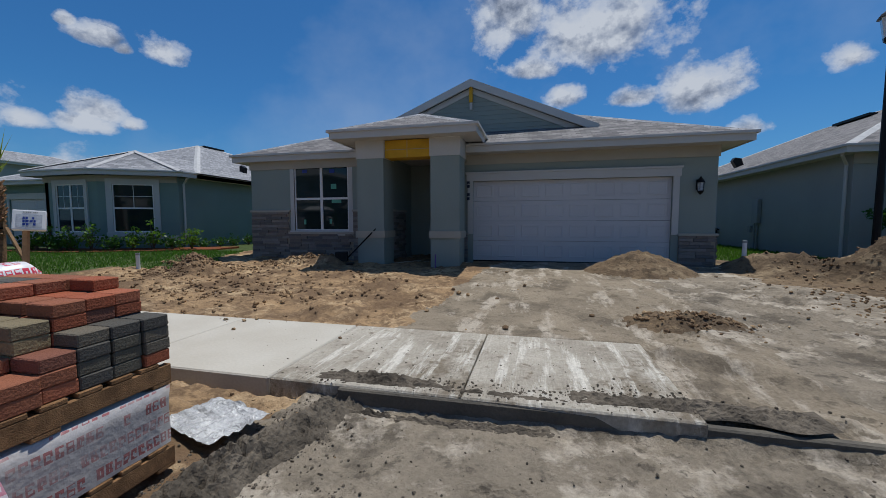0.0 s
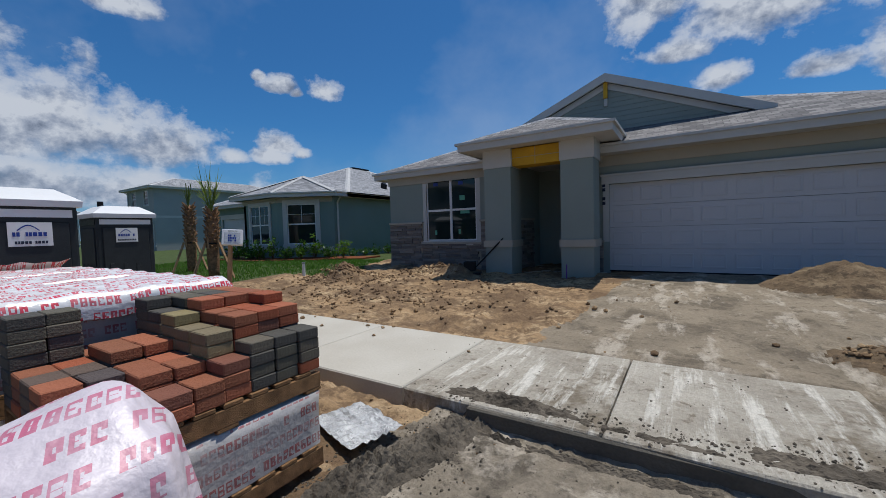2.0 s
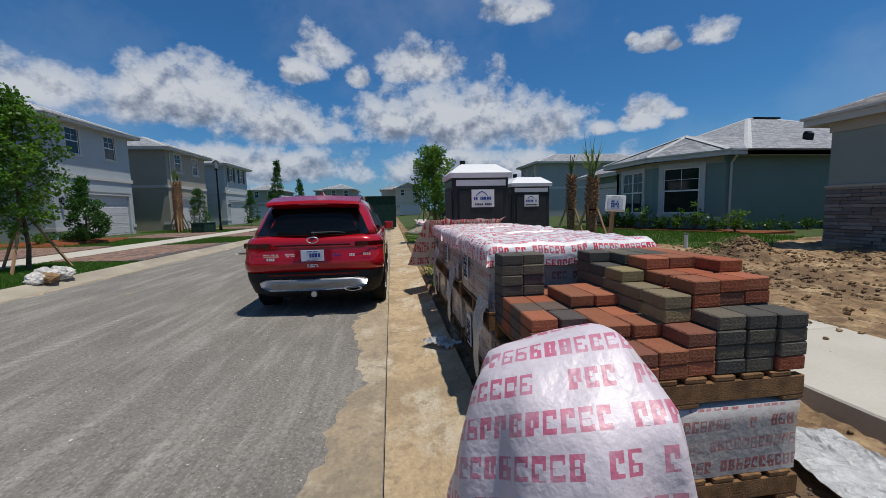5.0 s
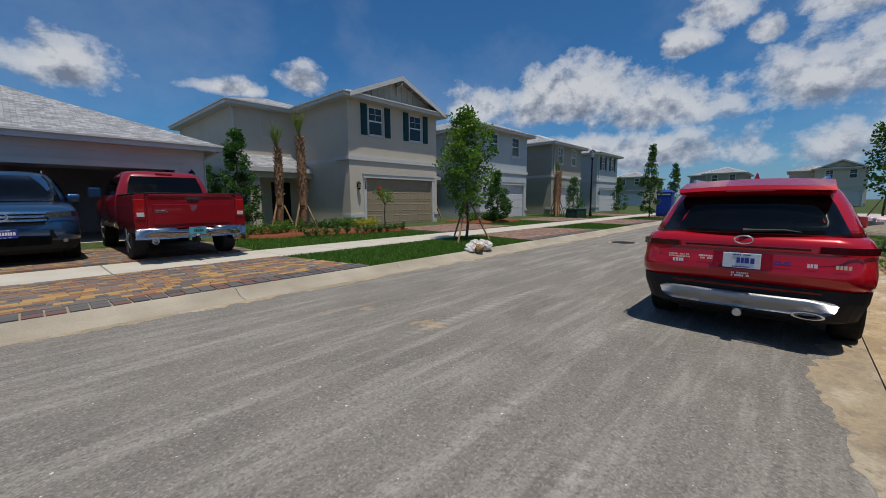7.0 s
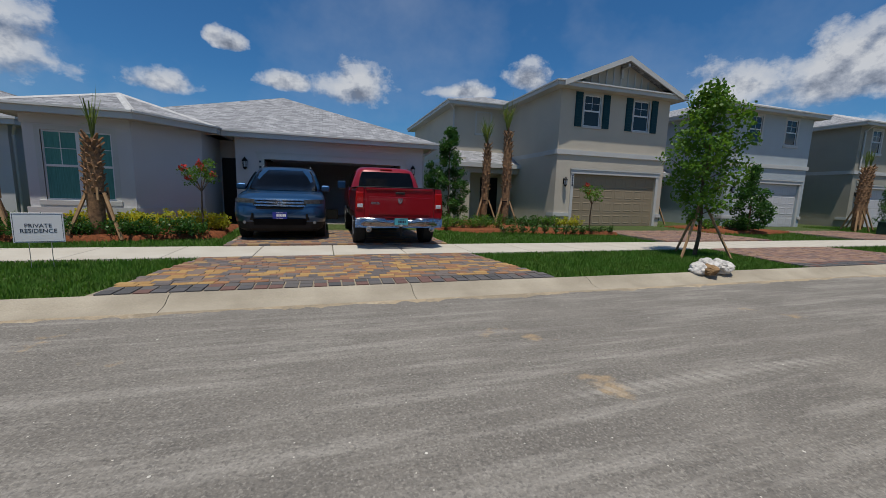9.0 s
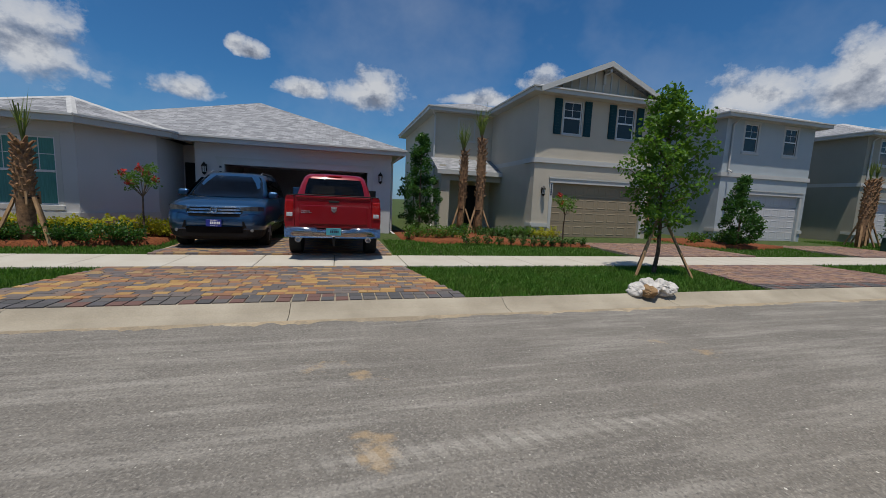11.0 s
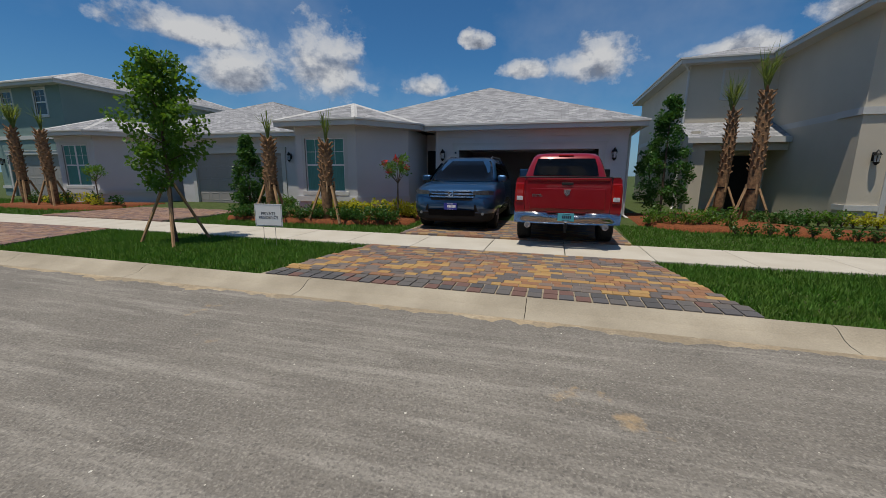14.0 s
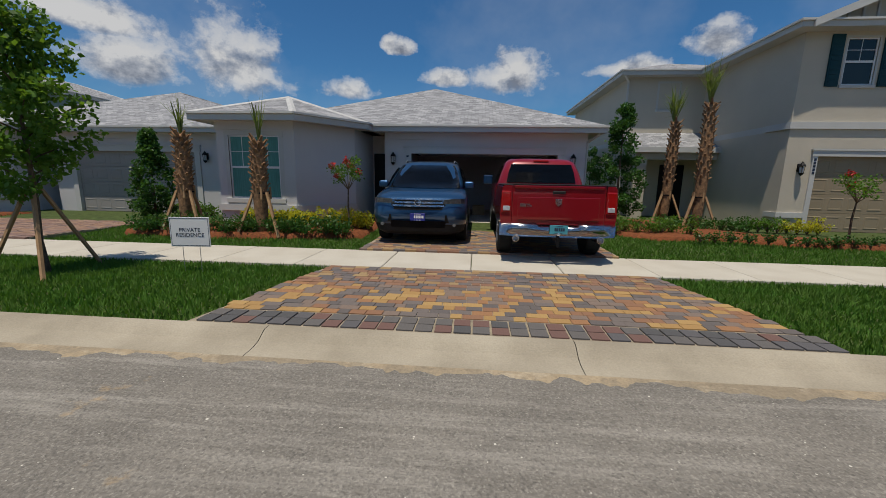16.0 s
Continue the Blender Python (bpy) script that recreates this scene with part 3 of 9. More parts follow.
# ---- ground ----
def sm(a, b, v):
    t = min(max((v - a) / (b - a), 0.0), 1.0)
    return t * t * (3 - 2 * t)


BERM = [((4.6, 9.7), (6.2, 8.4), 0.42), ((6.2, 8.4), (9.5, 6.6), 0.55), ((-6.5, 9.2), (-4.9, 8.7), 0.22), ((-9.2, 8.2), (-7.2, 7.2), 0.3), ((-1.75, 1.3), (-1.45, 2.4), 0.06), ((-1.4, 2.62), (1.9, 2.85), 0.05), ((1.2, 3.9), (2.6, 3.2), 0.1), ((2.2, 2.6), (4.5, 4.4), 0.12)]


def segment_far(x, y, a, b):
    ax, ay, bx, by = *a, *b
    t = max(0.0, min(1.0, ((x - ax) * (bx - ax) + (y - ay) * (by - ay)) / ((bx - ax) ** 2 + (by - ay) ** 2)))
    return math.hypot(x - ax - t * (bx - ax), y - ay - t * (by - ay))


def lug_track(x, y, ax, ay, dx, dy, length):
    """The print of a lugged tyre along a line: how deep, 0 to 1."""
    s, c = (x - ax) * dx + (y - ay) * dy, (x - ax) * -dy + (y - ay) * dx
    if not 0 < s < length or abs(c) > 0.2:
        return 0.0
    return 1.0 if ((s + 0.35 * abs(c)) % 0.17) < 0.085 else 0.25


def ground_height(x, y):
    if y < -6.64:
        return 0.07 + 0.12 * sm(-11.0, -15.5, y) if y > -40 else 0.19
    if y < -0.17:
        return -0.12
    if y < 0.5:
        return -0.1
    lot = 0.04 + 0.06 * sm(2.0, 4.1, y) + 0.15 * sm(4.5, 9.5, y)
    near = -12 < x < 11 and y < 14
    if not near:
        return lot
    z = lot
    if x > -1.7 and y < 2.62:
        z = lot - 0.07 * sm(-1.7, -1.3, x) * (1 - sm(2.5, 2.62, y))
    elif 2.5 < y < 4.15 and x < 1.0:
        return lot - 0.1
    n = noise.fractal(Vector((x * 1.3, y * 1.3, 0.3)), 0.8, 2.1, 4)
    f = noise.fractal(Vector((x * 6, y * 6, 4.3)), 0.7, 2.2, 3)
    rough = 0.07 if x < -1.6 else 0.026
    if x < -10.3 or (y > 10.6 and x > 4.4):
        rough = 0.004
    z += rough * n + 0.35 * rough * f
    if y < 3.2 and x > -3.2:
        g = noise.fractal(Vector((x * 11, y * 13, 1.7)), 0.6, 2.2, 3)
        z += 0.014 * g * (0.4 + sm(-0.1, 0.35, n)) + 0.02 * max(0.0, 0.35 - abs(noise.noise(Vector((x * 2.2, y * 3.1, 8))))) * (0.5 + g)
    for a, b, h in BERM:
        d = segment_far(x, y, a, b)
        w = h * 1.9
        if d < w:
            z += h * (1 - sm(0, w, d)) * (0.85 + 0.35 * n + 0.12 * f)
    d = math.hypot((x - 2.15) / 1.12, (y - 9.0) / 0.9)
    if d < 1:
        z += 0.5 * (1 - d) ** 0.85 * (1 + 0.12 * f)
    d = math.hypot((x - 1.75) / 0.75, (y - 5.2) / 0.45)
    if d < 1:
        z += 0.13 * (1 - d) * (1 + 0.5 * f)
    for a in ((-2.75, 4.15, -0.1, 0.995, 3.2), (-2.2, 4.15, 0.05, 0.99, 2.6), (-1.9, 4.8, 0.45, 0.89, 3.4), (1.3, 4.2, -0.12, 0.99, 2.6), (2.9, 4.0, 0.2, 0.98, 4.2), (2.35, 4.3, 0.3, 0.95, 3.8), (3.5, 4.0, 0.1, 0.99, 3.5), (2.0, 0.6, 0.25, 0.97, 2.3), (1.35, 4.3, 0.35, 0.93, 3.6)):
        z -= 0.036 * lug_track(x, y, *a)
    return z


def ground_kind(x, y):
    e = 0.35 * noise.noise(Vector((x * 1.7, y * 1.7, 7)))
    if y < -6:
        return 1
    if x < -10.6 or x > 11:
        return 1 if y > 4.1 or y > 0.9 else 0
    if y > 7.6 + e and x < -8.3 - 0.5 * (y - 8) + e and y > 5:
        return 1
    if x > 4.9 + e and y > 9.9 + 0.35 * e and y > 14.6 - x:
        return 1
    if y < 2.62:
        return 2 if x > -1.75 + e * 0.6 else 0
    if math.hypot((x - 2.15) / 1.12, (y - 9.0) / 0.9) < 1 or (x > 4.0 + e and y > 12.2 - x + e) or math.hypot((x - 1.75) / 0.75, (y - 5.2) / 0.45) < 0.9:
        return 4
    if x > 2.0 + 2 * e and y < 8.5 + e:
        return 2
    if x > -1.7 + e + 0.12 * (y - 4):
        return 3
    return 0


def earth_material(name, color, dark, pale, streak=(0.6, 1, 1), damp=0.0):
    """Bare earth: damp dark patches, dry pale crust, crumbs; relief at three scales."""
    m = material(name, color, 0.95, vary=0.3, scale=1.6, fine=38, bump=0.0, second=tuple(0.5 * (a + b) for a, b in zip(color, dark)))
    nt = m.node_tree
    N, L = nt.nodes.new, nt.links.new
    b = nt.nodes["Principled BSDF"]
    hs = next(n for n in nt.nodes if n.type == "HUE_SAT")
    co = next(n for n in nt.nodes if n.type == "TEX_COORD").outputs["Object"]
    prev = hs.inputs["Color"].links[0].from_socket
    relief = None
    for k, (sc, det, lo, hi, c, top) in enumerate(((1.1, 12, 0.48 + damp, 0.57 + damp, dark, 0.95), (2.3, 12, 0.52, 0.62, pale, 0.9), (7.0, 10, 0.52 + damp, 0.6 + damp, dark, 0.85))):
        mp = N("ShaderNodeMapping")
        mp.inputs["Location"].default_value = (k * 7.3, k * 3.1, 0)
        mp.inputs["Scale"].default_value = streak if k == 1 else (1, 1, 1)
        L(co, mp.inputs[0])
        n = N("ShaderNodeTexNoise")
        n.inputs["Scale"].default_value, n.inputs["Detail"].default_value, n.inputs["Roughness"].default_value = sc, det, 0.68
        L(mp.outputs[0], n.inputs[0])
        r = N("ShaderNodeMapRange")
        r.inputs["From Min"].default_value, r.inputs["From Max"].default_value, r.inputs["To Max"].default_value = lo, hi, top
        L(n.outputs["Fac"], r.inputs[0])
        mx = N("ShaderNodeMix")
        mx.data_type = "RGBA"
        L(r.outputs[0], mx.inputs[0])
        L(prev, mx.inputs[6])
        mx.inputs[7].default_value = (*c, 1)
        prev = mx.outputs[2]
        bp = N("ShaderNodeBump")
        bp.inputs["Strength"].default_value, bp.inputs["Distance"].default_value = 0.9, (0.08, 0.05, 0.03)[k]
        L(n.outputs["Fac"], bp.inputs["Height"])
        if relief:
            L(relief, bp.inputs["Normal"])
        relief = bp.outputs[0]
    L(prev, hs.inputs["Color"])
    L(relief, b.inputs["Normal"])
    return m


def make_ground():
    def stretch(*runs):
        return [a + (b - a) * k / round((b - a) / step) for a, b, step in runs for k in range(round((b - a) / step))]

    xs = [-900, -450, -225, -60, -40, -30, -24, -20, -17, -15, -13.5] + stretch((-11.4, -3.2, 0.075), (-3.2, 3.2, 0.03), (3.2, 10.6, 0.075)) + [10.6, 13.5, 15, 17, 20, 25, 32, 45, 70, 225, 450, 900]
    ys = sorted([-900, -400, -150, -60, -40, -30, -24, -20, -18, -16.5, -15.5, -14.5, -13.5, -12.5, -11.5, -10.95, -9.35, -8.2, -6.66, -6.62, -3, -0.2, -0.15, 0.48]) + stretch((0.52, 3.2, 0.03), (3.2, 12.4, 0.062)) + [12.4, 13.5, 15, 17, 20, 25, 32, 45, 70, 225, 450, 900]
    ys = sorted(set(ys))
    verts = [(x, y, ground_height(x, y)) for y in ys for x in xs]
    nx = len(xs)
    faces, kinds = [], []
    for j in range(len(ys) - 1):
        for i in range(nx - 1):
            a = j * nx + i
            faces.append((a, a + 1, a + nx + 1, a + nx))
            kinds.append(ground_kind((xs[i] + xs[i + 1]) / 2, (ys[j] + ys[j + 1]) / 2))
    me = bpy.data.meshes.new("ground")
    me.from_pydata(verts, [], faces)
    for m in (M_SAND, M_SOIL, M_CLAY, M_DRIVE, M_BANK):
        me.materials.append(m)
    me.polygons.foreach_set("material_index", kinds)
    me.polygons.foreach_set("use_smooth", [True] * len(faces))
    return tagged(new("ground", me), "sandy bare building lot with tracks, lawns beyond", "ground", kind="structure")


M_SAND = earth_material("tan_sand", (0.36, 0.24, 0.13), (0.155, 0.10, 0.058), (0.45, 0.325, 0.19), (0.6, 1, 1), -0.02)
M_CLAY = earth_material("grey_wet_clay", (0.275, 0.232, 0.175), (0.11, 0.092, 0.07), (0.43, 0.375, 0.30), (1, 1, 1), 0.03)
M_DRIVE = earth_material("compacted_limerock", (0.285, 0.235, 0.17), (0.135, 0.11, 0.08), (0.43, 0.375, 0.30), (1.5, 0.5, 1), 0.03)
M_BANK = earth_material("brown_bank_earth", (0.185, 0.13, 0.078), (0.085, 0.06, 0.038), (0.26, 0.195, 0.12))
make_ground()


def road_material():
    m = material("dusty_asphalt", (0.205, 0.188, 0.165), 0.9, vary=0.3, scale=1.2, fine=45, bump=1.0, second=(0.16, 0.147, 0.13))
    nt = m.node_tree
    N, L = nt.nodes.new, nt.links.new
    hs = next(n for n in nt.nodes if n.type == "HUE_SAT")
    src = hs.inputs["Color"].links[0].from_socket
    co = next(n for n in nt.nodes if n.type == "TEX_COORD").outputs["Object"]

    def layer(prev, fac, color):
        mx = N("ShaderNodeMix")
        mx.data_type = "RGBA"
        L(fac, mx.inputs[0])
        L(prev, mx.inputs[6])
        mx.inputs[7].default_value = (*color, 1)
        return mx.outputs[2]

    def rng(node_out, lo, hi, top):
        r = N("ShaderNodeMapRange")
        r.inputs["From Min"].default_value, r.inputs["From Max"].default_value, r.inputs["To Max"].default_value = lo, hi, top
        L(node_out, r.inputs[0])
        return r.outputs[0]

    st = N("ShaderNodeMapping")
    st.inputs["Scale"].default_value = (0.25, 2.6, 1)
    st.inputs["Rotation"].default_value = (0, 0, 0.06)
    L(co, st.inputs[0])
    n = N("ShaderNodeTexNoise")
    n.inputs["Scale"].default_value, n.inputs["Detail"].default_value, n.inputs["Roughness"].default_value = 1.6, 13, 0.72
    L(st.outputs[0], n.inputs[0])
    c = layer(src, rng(n.outputs["Fac"], 0.48, 0.64, 0.75), (0.32, 0.298, 0.265))
    n3 = N("ShaderNodeTexVoronoi")
    n3.inputs["Scale"].default_value = 85.0
    L(co, n3.inputs[0])
    c = layer(c, rng(n3.outputs["Color"], 0.6, 1.0, 0.65), (0.36, 0.335, 0.295))
    n4 = N("ShaderNodeTexVoronoi")
    n4.inputs["Scale"].default_value = 65.0
    L(co, n4.inputs[0])
    c = layer(c, rng(n4.outputs["Color"], 0.6, 1.0, 0.6), (0.09, 0.085, 0.08))
    n2 = N("ShaderNodeTexNoise")
    n2.inputs["Scale"].default_value, n2.inputs["Detail"].default_value, n2.inputs["Roughness"].default_value = 0.7, 12, 0.66
    L(co, n2.inputs[0])
    c = layer(c, rng(n2.outputs["Fac"], 0.63, 0.67, 0.7), (0.38, 0.275, 0.16))
    v = N("ShaderNodeTexVoronoi")
    v.inputs["Scale"].default_value = 9.0
    L(co, v.inputs[0])
    spec = N("ShaderNodeMath")
    spec.operation = "LESS_THAN"
    spec.inputs[1].default_value = 0.05
    L(v.outputs["Distance"], spec.inputs[0])
    c = layer(c, spec.outputs[0], (0.55, 0.52, 0.46))
    v2 = N("ShaderNodeTexVoronoi")
    v2.inputs["Scale"].default_value = 3.4
    v2.inputs["Randomness"].default_value = 1.0
    L(co, v2.inputs[0])
    chip = N("ShaderNodeMath")
    chip.operation = "LESS_THAN"
    chip.inputs[1].default_value = 0.03
    L(v2.outputs["Distance"], chip.inputs[0])
    c = layer(c, chip.outputs[0], (0.60, 0.57, 0.51))
    # pale prints left by lugged tyres along the lanes
    sep = N("ShaderNodeSeparateXYZ")
    L(co, sep.inputs[0])

    def op(kind, a, b):
        n = N("ShaderNodeMath")
        n.operation = kind
        for k, val in enumerate((a, b)):
            if isinstance(val, (int, float)):
                n.inputs[k].default_value = val
            else:
                L(val, n.inputs[k])
        return n.outputs[0]

    lug = op("LESS_THAN", op("FRACT", op("DIVIDE", op("ADD", sep.outputs[0], op("MULTIPLY", sep.outputs[1], 0.4)), 0.13), 0.0), 0.5)
    band = None
    for y in (-1.5, -2.05, -3.55):
        b1 = op("LESS_THAN", op("ABSOLUTE", op("SUBTRACT", op("ADD", sep.outputs[1], op("MULTIPLY", sep.outputs[0], 0.03)), y), 0.0), 0.12)
        band = b1 if band is None else op("MAXIMUM", band, b1)
    worn = op("MULTIPLY", rng(n2.outputs["Fac"], 0.46, 0.58, 0.5), rng(n.outputs["Fac"], 0.4, 0.62, 0.8))
    c = layer(c, op("MULTIPLY", op("MULTIPLY", lug, band), worn), (0.42, 0.395, 0.35))
    L(c, hs.inputs["Color"])
    return m


M_ROAD = road_material()


def road_strip():
    bm = bmesh.new()
    xs = [-240, -120, -60] + [-40 + 1.0 * k for k in range(71)] + [60, 120]
    ys = [-6.22, -5.2, -3.2, -1.3, -0.155]
    zs = [0.0, 0.02, 0.05, 0.02, 0.0]
    loft(bm, [[(x, y, z) for y, z in zip(ys, zs)] for x in xs], close=False, caps=(False, False))
    bmesh.ops.recalc_face_normals(bm, faces=bm.faces)
    solid("road", bm, M_ROAD, "dusty grey asphalt road with pale sand streaks", "road", "structure", smooth=True)


road_strip()
# sand washed along the gutter
M_DRIFT = earth_material("pale_washed_sand", (0.40, 0.315, 0.21), (0.28, 0.23, 0.165), (0.46, 0.39, 0.29))
bm = bmesh.new()
rows = []
for k in range(500):
    x = -24 + 0.058 * k
    w = 0.36 + 0.22 * noise.noise(Vector((x * 0.7, 3, 0))) + 0.16 * noise.fractal(Vector((x * 3, 1, 0)), 0.6, 2.2, 4)
    w = max(w, 0.03)
    rows.append([(x, -0.16, 0.007), (x, -0.16 - 0.4 * w, 0.011 + 0.007 * w), (x, -0.16 - w, 0.0175 * w - 0.005)])
loft(bm, rows, close=False, caps=(False, False))
bmesh.ops.recalc_face_normals(bm, faces=bm.faces)
tagged(solid("sand_drift", bm, M_DRIFT, "tan sand washed over the road's edge", "sand", "stuff", smooth=True))

bm = bmesh.new()
rows = []
for k in range(500):
    x = -20 + 0.06 * k
    w = max(0.02, 0.12 + 0.22 * noise.noise(Vector((x * 0.8, 9, 0))) + 0.14 * noise.fractal(Vector((x * 3, 5, 0)), 0.6, 2.2, 4))
    rows.append([(x, -6.19, 0.012), (x, -6.19 + 0.4 * w, 0.009 + 0.008 * w), (x, -6.19 + w, 0.0196 * w - 0.005)])
loft(bm, rows, close=False, caps=(False, False))
bmesh.ops.recalc_face_normals(bm, faces=bm.faces)
solid("sand_drift", bm, M_DRIFT, "thin tan sand washed against the kerb", "sand", "stuff", smooth=True)

# kerb sections along the far side, and the flat gutter on the near side
KERB = thing("kerb", "mountable pale concrete kerb beside lawn", "kerb", kind="structure")
prof = [(-6.2, -0.1), (-6.2, 0.006), (-6.36, 0.016), (-6.45, 0.04), (-6.53, 0.09), (-6.58, 0.114), (-6.66, 0.12), (-6.66, -0.1)]
bm = loft(bmesh.new(), [[(x, y, z) for y, z in prof] for x in (0.004, 2.996)])
bmesh.ops.recalc_face_normals(bm, faces=bm.faces)
kerb_mesh = finish(bm, "kerb_section", M_KERB)
for k in range(36):
    ob = new("kerb_section", kerb_mesh)
    ob.parent, ob.location = KERB, (-78 + 3 * k, 0, 0)
GUTTER = thing("gutter", "flat concrete gutter dusted with sand", "gutter", kind="structure")
bm = loft(bmesh.new(), [[(x, y, z) for y, z in ((-0.15, -0.1), (-0.15, 0.008), (0.1, 0.012), (0.3, 0.04), (0.46, 0.07), (0.48, -0.1))] for x in (0.004, 2.996)])
bmesh.ops.recalc_face_normals(bm, faces=bm.faces)
M_GUTTER = earth_material("sandy_gutter_concrete", (0.50, 0.375, 0.23), (0.34, 0.255, 0.16), (0.54, 0.47, 0.36))
gut_mesh = finish(bm, "gutter_section", M_GUTTER)
for k in range(26):
    ob = new("gutter_section", gut_mesh)
    ob.parent, ob.location = GUTTER, (-79.6 + 3 * k, 0, 0)

# sidewalks, slab by slab
WALK_S = thing("pavement", "pale concrete pavement between two lawn strips", "pavement", kind="structure")
bm = bevelled(boxes((0.006, 1.518, -10.9, -9.4, -0.05, 0.125)), 0.012, 1)
slab = finish(bm, "slab", M_CONCRETE)
for k in range(62):
    ob = new("slab", slab)
    ob.parent, ob.location = WALK_S, (-66 + 1.524 * k, 0, 0)
WALK_N = thing("pavement", "new pale concrete pavement with muddy marks", "pavement", kind="structure")
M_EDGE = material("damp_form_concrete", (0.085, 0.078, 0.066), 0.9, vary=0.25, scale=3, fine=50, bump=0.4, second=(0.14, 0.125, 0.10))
bm = bevelled(boxes((0.006, 1.518, 2.57, 4.12, -0.12, 0.125)), 0.012, 1)
M_CONCRETE_MUD = earth_material("muddy_concrete", (0.47, 0.43, 0.36), (0.20, 0.165, 0.12), (0.66, 0.625, 0.55), (3.5, 0.4, 1), 0.06)
slab_n = finish(bm, "slab", M_CONCRETE)
slab_m = slab_n.copy()
slab_m.materials[0] = M_CONCRETE_MUD
for k in range(32):
    ob = new("slab", slab_m if k > 29 else slab_n)
    ob.parent, ob.location = WALK_N, (-47.75 + 1.524 * k, 0, 0)
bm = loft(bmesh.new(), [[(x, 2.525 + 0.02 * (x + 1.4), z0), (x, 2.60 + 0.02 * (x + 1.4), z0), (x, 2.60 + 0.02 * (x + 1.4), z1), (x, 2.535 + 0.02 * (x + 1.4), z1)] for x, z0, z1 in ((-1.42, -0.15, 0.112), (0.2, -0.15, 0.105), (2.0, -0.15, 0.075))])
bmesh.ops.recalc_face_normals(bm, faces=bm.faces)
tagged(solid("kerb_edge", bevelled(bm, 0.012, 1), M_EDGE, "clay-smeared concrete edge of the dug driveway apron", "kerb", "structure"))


# ---- houses ----
def apart(name, mat, parent, *bs):
    """Each box a part of its own."""
    for b in bs:
        part(name, boxes(b), mat, parent)


def stone_veneer(house, rects, seed):
    """Ledger stones laid in courses on rectangles (matrix, width, z0, z1), with a cap on top."""
    rng = random.Random(seed)
    meshes = []
    for k in range(6):
        w = 0.24 + 0.07 * k
        bm = bevelled(boxes((0.003, w - 0.003, -0.03 - 0.006 * (k % 3), 0.0, 0.003, 0.077)), 0.006, 1)
        for v in bm.verts:
            v.co += Vector((rng.uniform(-0.004, 0.004), rng.uniform(-0.006, 0.003), rng.uniform(-0.003, 0.003)))
        meshes.append((w, finish(bm, "stone", M_STONE)))
    for m, width, z0, z1 in rects:
        back = part("stone_veneer", boxes((0, width, -0.012, 0.002, z0, z1)), M_KERB, house, "grey-brown stacked ledger stone", m)
        part("stone_cap", bevelled(boxes((-0.03, width + 0.03, -0.07, 0.01, z1, z1 + 0.06)), 0.008, 1), M_TRIM_BEIGE, back)
        z = z0
        while z < z1 - 0.04:
            x = -rng.uniform(0, 0.0)
            while x < width - 0.12:
                fits = [e for e in meshes if e[0] <= width - x + 0.02] or [meshes[0]]
                w, me = rng.choice(fits)
                s = new("stone", me)
                s.parent = back
                s.location, s.scale = (x, -0.012, z), (min(1.0, (width - x) / w), rng.uniform(0.7, 1.5), 1)
                x += w
            z += 0.08
    return meshes


